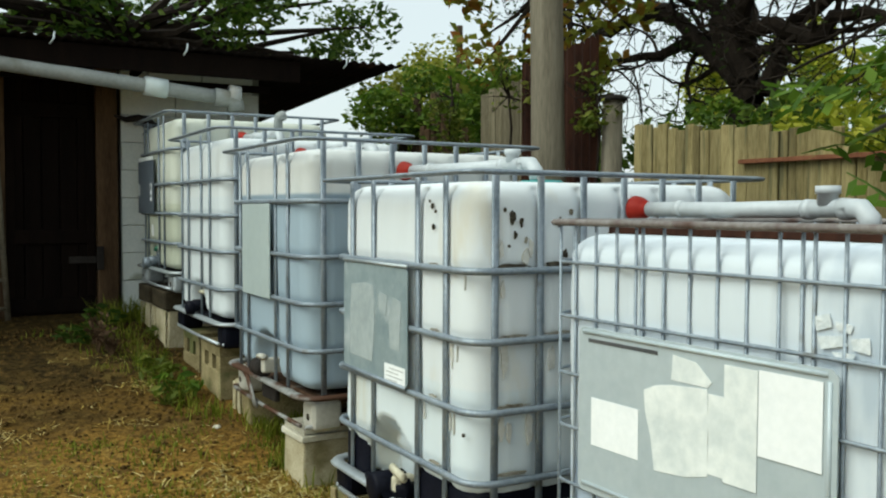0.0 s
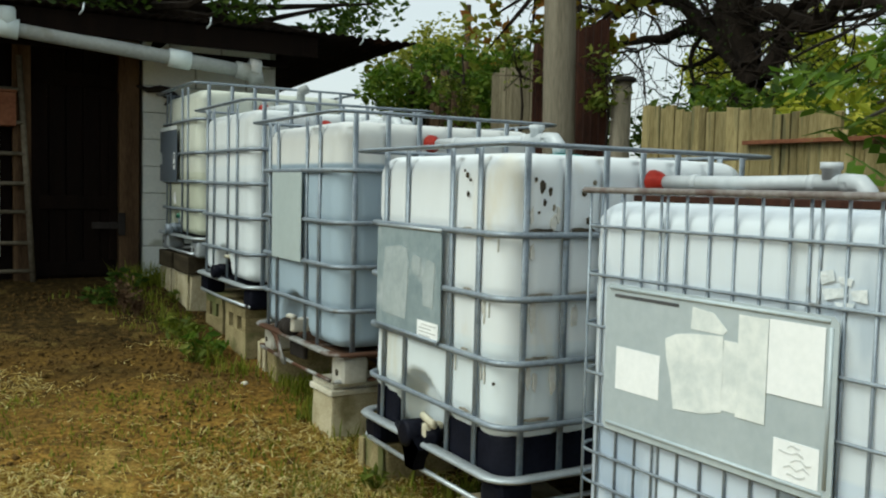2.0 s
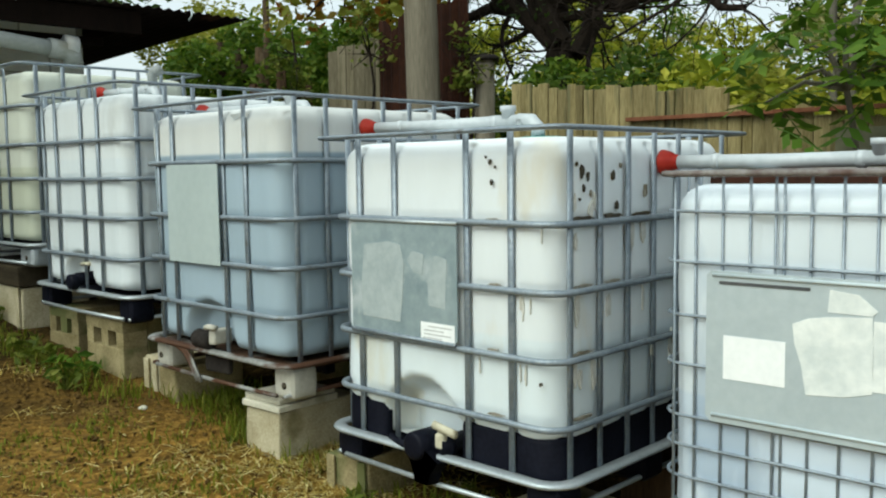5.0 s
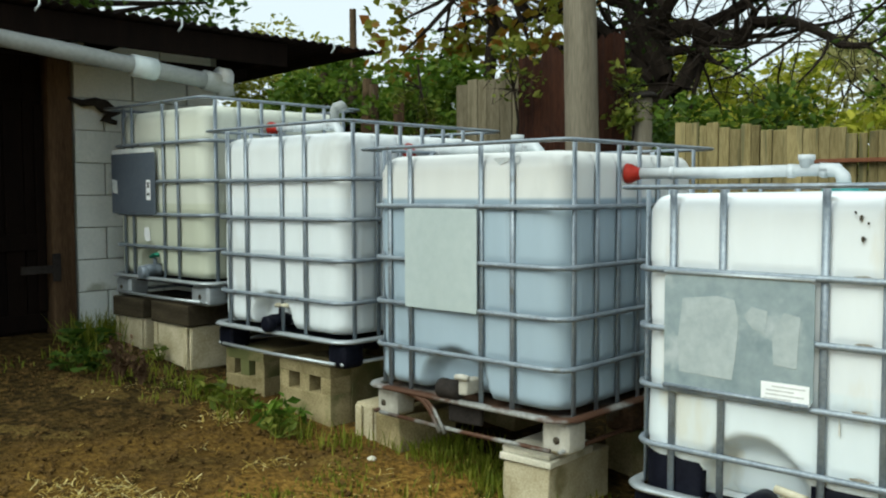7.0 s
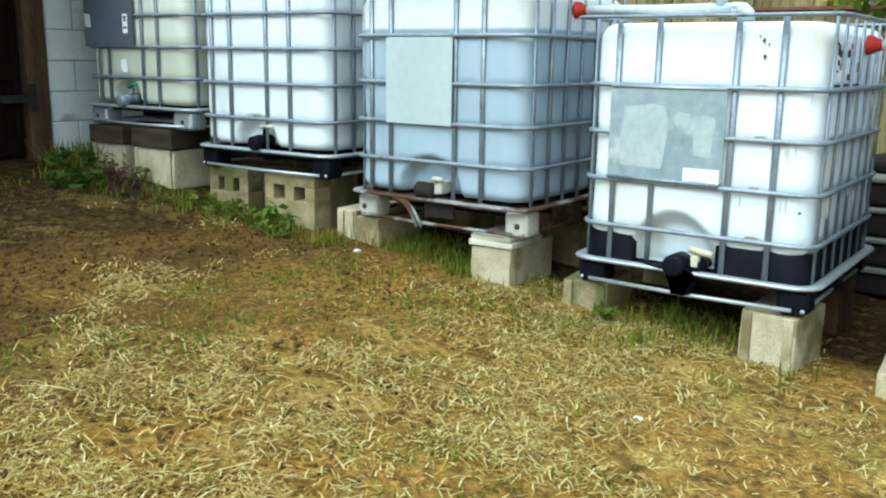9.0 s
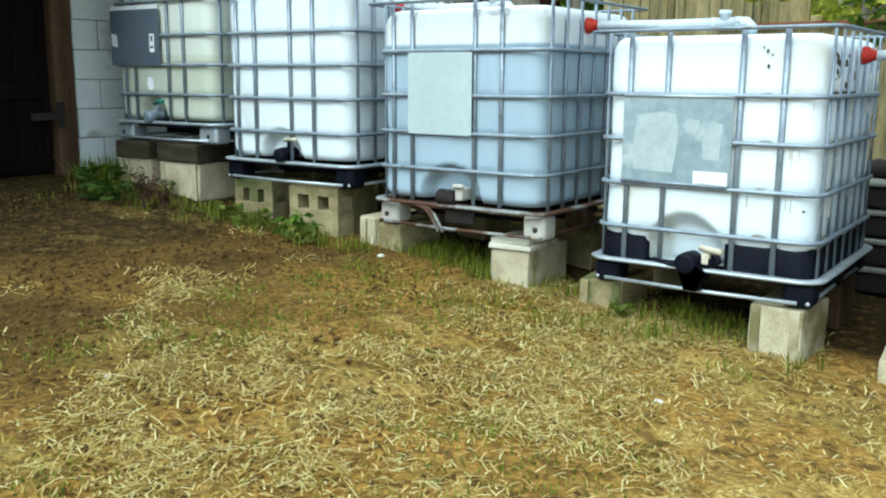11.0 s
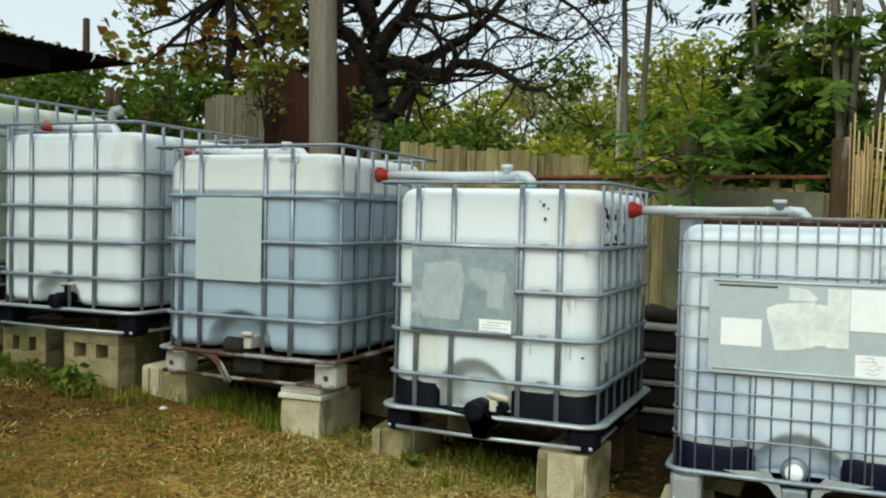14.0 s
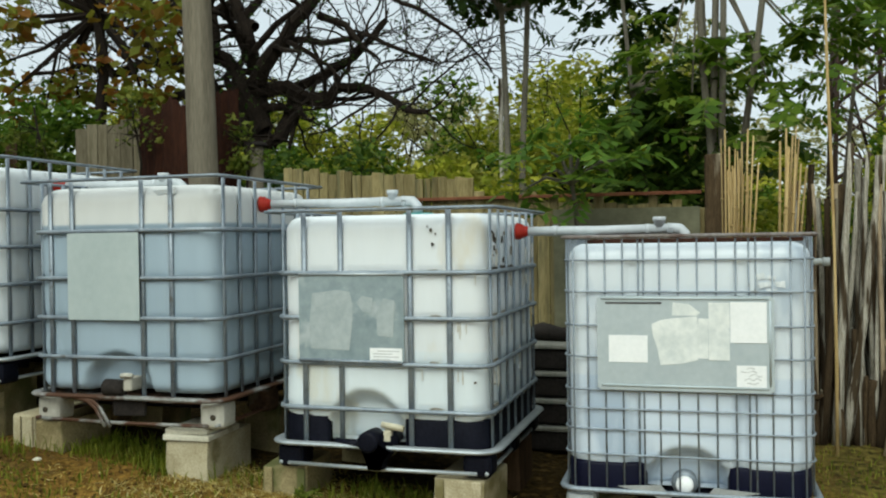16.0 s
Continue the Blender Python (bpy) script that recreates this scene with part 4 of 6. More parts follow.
sticker(p, [(3.03, 0.84), (2.85, 0.835), (2.84, 0.90), (2.83, 1.02), (2.845, 1.085), (2.90, 1.095), (3.02, 1.08), (3.035, 0.95)], M["film"], c4, Z4, -0.0155, label="faded glossy sticker")
sticker(p, [(2.785, 1.0), (2.745, 0.995), (2.74, 1.06), (2.79, 1.07), (2.815, 1.04)], M["film"], c4, Z4, -0.0155)
sticker(p, [(2.72, 0.90), (2.65, 0.895), (2.64, 1.05), (2.69, 1.06), (2.725, 1.0)], M["film"], c4, Z4, -0.0155)
sticker(p, rect(2.756, 2.610, 0.787, 0.848), M["paper"], c4, Z4, -0.016, label="white printed sticker")
text_bars(p, 2.746, 2.62, 0.793, 0.842, 4, c4, Z4, -0.0169)
v4 = lathe("valve", [(0.03, 0.09), (0.032, 0.0), (0.042, -0.004), (0.042, -0.03), (0.03, -0.034), (0.03, -0.05)], M["black"], t4, "black ball valve", 18, "x", (0.03, -0.04, Z4(0.455)))
tube("stem", [(0.0, -0.04, Z4(0.48)), (0.0, -0.04, Z4(0.512))], 0.016, M["ivory"], v4, "ivory stem")
tube("handle", [(-0.012, -0.015, Z4(0.522)), (-0.018, -0.06, Z4(0.518)), (-0.02, -0.115, Z4(0.510))], 0.014, M["ivory"], v4, "ivory lever handle", seg=8, flat=(0.014, 0.012))
lathe("outlet", [(0.034, 0.06), (0.044, 0.05), (0.046, 0.0), (0.046, -0.055), (0.040, -0.062), (0.030, -0.064)], M["black"], v4, "black round outlet cap", 20, "x", (0.0, 0.035, Z4(0.452)))
part("valve_body", box(-0.022, 0.05, -0.060, -0.022, Z4(0.448), Z4(0.500), 0.012, segs=3), M["ivory"], v4, "ivory valve body")
bm = bmesh.new()
rows = [[(x, y, Z4(z)) for x, y in ((-0.012, w0), (-0.05, w0 - 0.012), (-0.05, w1 + 0.012), (-0.012, w1))] for z, w0, w1 in ((0.447, 0.088, -0.02), (0.415, 0.078, -0.075), (0.375, 0.060, -0.045), (0.335, 0.05, -0.03))]
grid = [[bm.verts.new(p) for p in r] for r in rows]
for r0, r1 in zip(grid, grid[1:]):
    for i in range(3):
        bm.faces.new((r0[i], r0[i + 1], r1[i + 1], r1[i]))
bmesh.ops.solidify(bm, geom=bm.faces[:], thickness=0.006)
part("chute", bm, M["black"], t4, "black plastic outlet chute")
tube("guard", [(0.0, 0.20, Z4(0.436)), (-0.02, 0.14, Z4(0.428)), (-0.03, 0.08, Z4(0.44))], 0.02, M["black"], t4, "black plastic guard", seg=8, flat=(0.02, 0.010))
lid(t4, 0.565, Z4(1.415), M["teal"], "teal screw lid")
SIDE_STAINS = [
    ("r", 1.50, 1.315, 0.02, 0.045, "grime"), ("r", 1.53, 1.30, 0.012, 0.03, "grime"), ("r", 1.51, 1.265, 0.010, 0.025, "grime"), ("r", 1.475, 1.335, 0.010, 0.014, "grime"), ("r", 1.49, 1.235, 0.008, 0.012, "grime"), ("r", 1.545, 1.25, 0.008, 0.02, "grime_soft"), ("r", 1.70, 1.33, 0.012, 0.02, "grime_soft"), ("r", 1.50, 1.178, 0.16, 0.022, "grime"),
    ("r", 1.66, 1.30, 0.018, 0.035, "grime"), ("r", 1.68, 1.21, 0.02, 0.03, "grime"), ("r", 1.66, 1.18, 0.12, 0.02, "grime"), ("r", 1.84, 1.25, 0.02, 0.05, "grime_soft"), ("r", 1.82, 1.18, 0.12, 0.018, "grime"),
    ("r", 1.50, 0.984, 0.13, 0.012, "grime_soft"), ("r", 1.66, 0.984, 0.11, 0.012, "grime_soft"), ("r", 1.50, 0.79, 0.12, 0.012, "grime_soft"), ("r", 1.5, 0.60, 0.14, 0.014, "grime_soft"),
]
FRONT_STAINS = [
    ("f", 2.485, 1.345, 0.012, 0.018, "grime"), ("f", 2.50, 1.36, 0.007, 0.01, "grime"), ("f", 2.465, 1.33, 0.006, 0.012, "grime"), ("f", 2.478, 1.285, 0.012, 0.018, "grime"), ("f", 2.475, 1.176, 0.07, 0.010, "grime_soft"), ("f", 2.47, 0.984, 0.06, 0.009, "grime_soft"), ("f", 2.47, 0.594, 0.08, 0.010, "grime_soft"), ("f", 2.30, 0.71, 0.014, 0.012, "grime"), ("f", 2.48, 0.789, 0.05, 0.008, "grime_soft"),
]
rnd = random.Random(40)
for k in range(26):
    SIDE_STAINS.append(("r", 1.46 + 0.9 * rnd.random() ** 1.4, rnd.choice((1.12, 0.93, 0.73, 1.22)) + rnd.uniform(-0.02, 0.03), rnd.uniform(0.012, 0.034), rnd.uniform(0.04, 0.13), "run_mark"))
for k in range(7):
    FRONT_STAINS.append(("f", rnd.uniform(2.28, 2.56), rnd.choice((1.14, 0.94, 0.74)) + rnd.uniform(-0.02, 0.0), rnd.uniform(0.005, 0.010), rnd.uniform(0.03, 0.07), "run_mark"))
for i, (s, a, z, w, h, m) in enumerate(SIDE_STAINS + FRONT_STAINS):
    blot(t4, s, a, z, w, h, M[m], c4, Z4, i)

# near tank in a wire cage, papers on a steel sheet
w_up = [1.894, 1.838, 1.768, 1.699, 1.638, 1.618, 1.556, 1.485, 1.413, 1.342, 1.270, 1.222, 1.197, 1.137, 1.070, 1.020]
t5, c5, Z5 = tank("bluish white tank in a wire cage with papers on it", FRONTS[4], 0.980, 1.935, 1.05, 0.152, 1.306, [1.213, 1.087, 0.953, 0.828, 0.696, 0.620, 0.538, 0.438], 0.296, w_up, "t5", "galv_feet", (0.308, 1.278), 0.065, True, 51, (0.0, 0.17, 0.17), "bluish milky plastic bottle", 1.6)
p = plate(t5, 1.132, 1.798, 0.700, 1.072, c5, Z5, M["plate_steel"], "grey steel label sheet with torn papers", corner=0.012)
for a, b in (((1.79, 1.062), (1.16, 1.062)), ((1.79, 0.718), (1.16, 0.718)), ((1.155, 1.05), (1.155, 0.73))):
    tube("rim", [(-0.016, a[0] - c5 - 0.008, Z5(a[1])), (-0.016, b[0] - c5 - 0.008, Z5(b[1]))], 0.0045, M["plate_steel"], p, seg=6)
# flat dark strip paints the shade of the embossed line
sheet("slot", [(1.773 - c5 - 0.008, Z5(1.040)), (1.556 - c5 - 0.008, Z5(1.040)), (1.556 - c5 - 0.008, Z5(1.048)), (1.773 - c5 - 0.008, Z5(1.048))], -0.0155, 0.0008, M["dark_ink"], p, "dark strip drawn for the shade of a pressed slot")
X5 = -0.0156
sticker(p, rect(1.611, 1.762, 0.810, 0.917), M["paper"], c5 + 0.009, Z5, X5, "paper", "blank white paper label")
sticker(p, [(1.596, 0.962), (1.56, 0.978), (1.518, 0.985), (1.423, 0.993), (1.418, 0.91), (1.420, 0.824), (1.48, 0.808), (1.563, 0.801), (1.575, 0.87), (1.591, 0.917)], M["paper_old"], c5 + 0.009, Z5, X5, "paper", "torn weathered paper")
sticker(p, [(1.514, 1.047), (1.452, 1.040), (1.412, 1.007), (1.423, 0.995), (1.518, 0.996)], M["paper_old"], c5 + 0.009, Z5, X5, "paper", "torn scrap of paper")
sticker(p, rect(1.303, 1.381, 0.824, 1.047), M["paper_old"], c5 + 0.009, Z5, X5 - 0.001, "paper", "yellowed paper")
sticker(p, rect(1.382, 1.42, 0.83, 0.985), M["paper_old"], c5 + 0.009, Z5, X5, "paper", "faded paper edge")
sticker(p, rect(1.168, 1.301, 0.893, 1.049), M["paper"], c5 + 0.009, Z5, X5 - 0.0012, "paper", "white paper sheet")
sticker(p, rect(1.170, 1.279, 0.723, 0.806), M["paper"], c5 + 0.009, Z5, X5, "paper", "creased white label")
# flat grey slivers draw crease shade on the label
rnd = random.Random(12)
for k in range(5):
    za = 0.738 + 0.014 * k
    ya, yb = 1.184 + rnd.uniform(0, 0.03), 1.266 - rnd.uniform(0, 0.035)
    jag = [(ya + (yb - ya) * q / 4, za + rnd.uniform(-0.005, 0.005)) for q in range(5)]
    sticker(p, jag + [(y, z + rnd.uniform(0.002, 0.005)) for y, z in reversed(jag)], M["ink"], c5 + 0.009, Z5, X5 - 0.001, "crease", "grey sliver drawn for the shade of a paper crease")
for pts in ([(1.205, 1.155), (1.175, 1.162), (1.17, 1.14), (1.20, 1.13)], [(1.165, 1.15), (1.13, 1.147), (1.135, 1.132), (1.16, 1.136)], [(1.20, 1.122), (1.15, 1.127), (1.14, 1.112), (1.19, 1.10)], [(1.135, 1.124), (1.10, 1.13), (1.098, 1.102), (1.13, 1.106)], [(1.17, 1.098), (1.125, 1.10), (1.13, 1.088), (1.16, 1.087)]):
    sticker(t5, pts, M["film_white"], c5 + 0.009, Z5, 0.005, label="shred of clear film")
lathe("valve_cap", [(0.03, 0.0), (0.034, -0.008), (0.034, -0.03), (0.028, -0.036), (0.0001, -0.038)], M["paper"], t5, "white round cap", 20, "x", (0.045, 0.01, Z5(0.325)))
part("outlet", box(0.0, 0.06, -0.045, 0.05, Z5(0.222), Z5(0.282), 0.01), M["black"], t5, "dark drain outlet")
lathe("valve", [(0.05, 0.03), (0.052, 0.0), (0.04, -0.01)], M["galv"], t5, "grey valve neck", 18, "x", (0.055, 0.01, Z5(0.325)))
for s in (-1, 1):
    sheet("shield", [(s * 0.27, Z5(0.318)), (s * 0.10, Z5(0.330)), (s * 0.075, Z5(0.30)), (s * 0.055, Z5(0.275)), (s * 0.05, Z5(0.225)), (s * 0.075, Z5(0.24)), (s * 0.10, Z5(0.275)), (s * 0.15, Z5(0.295))], -0.014, 0.004, M["galv_light"], t5, "flared grey steel shield")
part("drain", box(-0.02, 0.03, -0.04, 0.05, Z5(0.225), Z5(0.275), 0.01, 0.004), M["galv"], t5, "dull metal drain fitting")
part("cover_board", box(0.12, 1.02, -0.455, 0.40, Z5(1.2795), Z5(1.2955), 0.003), M["rust_sheet"], t5, "dark rust-brown cover board")

# ---- overflow pipes ----


def overflow(x_red, y_red, x_end, y_end, z, label, down=0.06, tee=0.11, gooseneck=False):
    """From the red end at the higher tank to the elbow over the lower one."""
    L = math.hypot(y_red - y_end, x_red - x_end)
    o = thing("overflow_pipe", (x_end, y_end, z), label, "pipe", "overflow pipes", math.degrees(math.atan2(x_end - x_red, y_red - y_end)))
    tube("pipe", [(0, L - 0.05, 0.0), (0, L * 0.5, -0.002), (0, 0.06, 0.003)], 0.0215, M["pvc"], o, seg=14)
    for y in (L - 0.18, tee - 0.08 + 0.13, 0.06):
        tube("collar", [(0, y - 0.012, 0), (0, y + 0.012, 0)], 0.0245, M["pvc"], o, seg=14)
    tube("elbow", [(0, 0.075, 0.003), (0, 0.02, 0.0), (0, 0.0, -0.022), (0, -0.004, -down)], 0.0245, M["pvc"], o, seg=14)
    lathe("funnel", [(0.022, 0.02), (0.025, 0.035), (0.036, 0.055), (0.040, 0.074), (0.040, 0.078), (0.034, 0.078)], M["red"], o, "red flared end cap", 16, "y", (0, L - 0.075, 0))
    if gooseneck:
        tube("vent", [(0, tee, 0.02), (0, tee, 0.075), (0, tee - 0.012, 0.098), (0.0, tee - 0.045, 0.105), (0.0, tee - 0.06, 0.085)], 0.026, M["pvc_dull"], o, "grey vent elbow", seg=14)
    else:
        t = lathe("tee", [(0.024, 0.0), (0.024, 0.026), (0.029, 0.027), (0.029, 0.046), (0.024, 0.046)], M["pvc"], o, "grey capped tee", 16, "z", (0, tee, 0.01))
    return o


overflow(1.935, 2.236, 1.955, 1.475, 1.338, "grey overflow pipe with a red end over the wire cage", 0.05, 0.11)
overflow(1.80, 3.497, 1.91, 2.72, 1.492, "grey overflow pipe with a red end over the bright tank", 0.055, 0.12)
overflow(1.80, 4.705, 1.90, 4.0, 1.618, "grey overflow pipe with a red end over the filled tank", 0.05)
overflow(1.815, 5.803, 1.905, 5.33, 1.782, "grey overflow pipe with a raised vent elbow", 0.10, 0.03, True)
stub = thing("pipe_stub", (2.0, 0.96, 1.185), "short grey pipe stub beside the wire cage", "pipe")
tube("pipe", [(0, 0.01, 0), (0, -0.085, 0.0)], 0.015, M["pvc_dull"], stub, seg=12)
tube("collar", [(0, -0.06, 0), (0, -0.09, 0.0)], 0.019, M["pvc_dull"], stub, seg=12)

# ---- blocks under the tanks ----


def block(x0, y0, lx, ly, z1, material, label, turn=0.0, z0=None, hollow=False, core=False):
    """A concrete block with chipped edges; ly along y is its length. hollow: two cells open to the front."""
    zg = ground_z(y0 + ly / 2) - 0.03 if z0 is None else z0
    h = z1 - zg
    b = thing("concrete_block", (x0 + lx / 2, y0 + ly / 2, zg), label, "concrete block", "blocks under the tanks", turn)
    if hollow:
        t = 0.03
        w = (ly - 4 * t) / 2 + 0.01
        part("back", box(-lx / 2 + 0.13, lx / 2, -ly / 2, ly / 2, 0, h, 0.006, 0.003), material, b)
        part("shell", box(-lx / 2, -lx / 2 + 0.128, -ly / 2, ly / 2, h - 0.055, h, 0.006, 0.003), material, b)
        part("shell", box(-lx / 2, -lx / 2 + 0.128, -ly / 2, ly / 2, 0, h - 0.135, 0.006, 0.002), material, b)
        for y in (-ly / 2, -0.035, ly / 2 - 0.07):
            part("web", box(-lx / 2 + 0.002, -lx / 2 + 0.127, y, y + 0.07, h - 0.136, h - 0.054, 0.003), material, b)
    else:
        bm = box(-lx / 2, lx / 2, -ly / 2, ly / 2, 0, h, 0.012, 0.006, segs=2)
        bmesh.ops.subdivide_edges(bm, edges=bm.edges, cuts=1, use_grid_fill=True)
        for v in bm.verts:
            v.co += Vector((noise.noise(v.co * 17 + Vector((x0, y0, 0)) * 9), noise.noise(v.co * 17 + Vector((y0, 5, x0)) * 7), noise.noise(v.co * 15))) * 0.005
        part("body", bm, material, b)
        if core:
            part("rib", box(-lx / 2 - 0.012, -lx / 2 - 0.001, -ly / 2 + 0.01, -ly / 2 + 0.05, 0.01, h - 0.006, 0.005), material, b)
            part("rib", box(-lx / 2 - 0.012, -lx / 2 - 0.001, ly / 2 - 0.05, ly / 2 - 0.01, 0.01, h - 0.006, 0.005), material, b)
    return b


C, CP = M["concrete"], M["concrete_pale"]
# wire-cage tank
block(1.395, 1.785, 0.30, 0.20, 0.149, CP, "low pale concrete paver under the wire cage", 3)
block(1.415, 0.955, 0.32, 0.21, 0.149, CP, "pale concrete block under the wire cage", -2, core=True)
block(2.05, 1.72, 0.3, 0.2, 0.149, C, "grey concrete block at the rear of the wire cage")
block(2.05, 0.98, 0.3, 0.2, 0.149, C, "grey concrete block at the rear of the wire cage")
# bright tank
block(1.40, 3.09, 0.32, 0.215, 0.309, C, "weathered concrete block under the bright tank", 4, core=True)
block(1.372, 2.25, 0.33, 0.225, 0.309, CP, "pale concrete block under the bright tank", -5, core=True)
block(2.05, 2.26, 0.3, 0.2, 0.309, M["barn_frame"], "brown stained block under the bright tank")
block(2.05, 3.0, 0.3, 0.2, 0.309, C, "grey concrete block at the rear of the bright tank")
# filled tank
block(1.38, 3.57, 0.42, 0.215, 0.399, CP, "squat pale concrete block carrying a paver", 1)
pav = thing("paver", (1.55, 3.68, 0.3995), "pale square concrete paver on a block", "paver", turn=2)
part("slab", box(-0.18, 0.12, -0.12, 0.115, 0.0, 0.027, 0.006, 0.002), M["paver"], pav)
part("slab", box(-0.165, 0.12, -0.105, 0.11, 0.0275, 0.051, 0.006, 0.002), M["paver"], pav)
block(1.42, 4.37, 0.34, 0.17, 0.451, C, "worn concrete block under the filled tank", -4)
block(1.43, 4.56, 0.38, 0.13, 0.47, CP, "concrete block standing beside the filled tank", 2, core=True)
block(2.05, 3.55, 0.3, 0.2, 0.451, C, "grey concrete block at the rear of the filled tank")
block(2.05, 4.25, 0.3, 0.2, 0.451, C, "grey concrete block at the rear of the filled tank")
# white tank
block(1.39, 4.815, 0.36, 0.38, 0.618, C, "hollow concrete block with two cells under the white tank", 0, z0=0.335, hollow=True)
block(1.415, 5.38, 0.36, 0.31, 0.618, C, "mossy hollow concrete block under the white tank", 3, z0=0.37, hollow=True)
block(2.05, 4.8, 0.3, 0.3, 0.618, C, "grey concrete block at the rear of the white tank")
block(2.05, 5.3, 0.3, 0.3, 0.618, C, "grey concrete block at the rear of the white tank")
# khaki tank: a block and a dark sleeper on each side
for y0, ly in ((6.465, 0.33), (5.985, 0.37)):
    block(1.38, y0, 0.40, ly, 0.692, CP, "pale streaked concrete block under the barn-side tank", 0, core=True)
    tim = thing("timber_sleeper", (1.58, y0 + ly / 2, 0.6925), "dark wet timber sleeper on a block", "timber", "sleepers on the blocks")
    part("beam", box(-0.215, 0.21, -ly / 2 - 0.012, ly / 2 + 0.012, 0, 0.118, 0.01, 0.005), M["timber_wet"], tim)
block(2.05, 6.35, 0.3, 0.3, 0.82, C, "grey concrete block at the rear of the barn-side tank")
block(2.05, 5.9, 0.3, 0.3, 0.82, C, "grey concrete block at the rear of the barn-side tank")
# stack of pale tubs behind the bright tank
for i in range(4):
    tub = thing("storage_tub", (3.05, 2.2 + 0.02 * (i % 2), ground_z(2.2) + 0.02 + i * 0.155), "grubby white plastic tub in a stack", "tub", "stack of tubs")
    # sides take the near-black cloth tone, rims the pale plastic
    part("shell", box(-0.22, 0.22, -0.32, 0.32, 0.0, 0.118, 0.03, segs=3), M["rope"], tub, "near-black side below the pale rim")
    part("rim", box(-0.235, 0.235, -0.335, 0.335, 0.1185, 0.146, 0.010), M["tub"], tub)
jumble = thing("cloth_bundle", (3.0, 2.2, ground_z(2.2) + 0.02 + 4 * 0.155 - 0.006), "dark crumpled cloth on the tubs", "cloth")
tube("cloth", [(0, -0.3, 0.03), (0.02, -0.15, 0.05), (-0.03, 0, 0.04), (0.02, 0.12, 0.05), (0, 0.28, 0.03)], [0.02, 0.05, 0.04, 0.055, 0.02], M["rope"], jumble, seg=8)

# ---- fences and posts ----
pole = thing("utility_pole", (3.50, 4.86, 0.25), "weathered grey wooden utility pole behind the tanks", "pole")
tube("pole", [(0.02, -0.035, 0), (0.0, 0, 1.5), (-0.01, 0.035, 3.0), (-0.03, 0.07, 7.5)], [0.112, 0.107, 0.102, 0.085], M["pole_wood"], pole, seg=16)


def fence_top(y):
    return 1.84 - (4.37 - y) * 0.088


def plank_fence():
    f = thing("plank_fence", (3.78, 2.8, ground_z(2.8)), "weathered khaki plank fence behind the tanks", "fence")
    zb = ground_z(2.8)
    for z in (0.45, 1.2):
        part("rail", box(0.02, 0.07, -1.5, 1.55, z, z + 0.08, 0.006), M["plank"], f)
    y = 4.37
    rnd = random.Random(5)
    while y > 1.38:
        w = rnd.uniform(0.05, 0.088)
        top = fence_top(y) + rnd.uniform(-0.025, 0.012) - zb
        if y < 2.95:
            top = fence_top(y) - zb - rnd.uniform(0.03, 0.12)
        bm = box(-0.004 + rnd.uniform(-0.006, 0.006), 0.016, y - w - 2.8 + 0.0025, y - 2.8, -0.08, top, 0.003, 0.004, segs=1)
        part("board", bm, M["plank"], f)
        y -= w
    rail = part("top_angle", box(-0.045, -0.01, -1.37, 0.72, 1.44, 1.462, 0.003), M["rust_angle"], f, "rusted angle iron rail")
    part("sheet", box(-0.03, -0.012, -1.36, -0.42, 0.3, 1.36, 0.003), M["tarp"], f, "mossy grey sheet panel")
    return f


plank_fence()


# place and top of the split posts by the barn
POSTS = ((7.42, 4.1, 2.36), (7.55, 4.14, 2.42), (7.68, 4.08, 2.28), (7.85, 4.12, 2.44), (8.10, 4.1, 2.52))


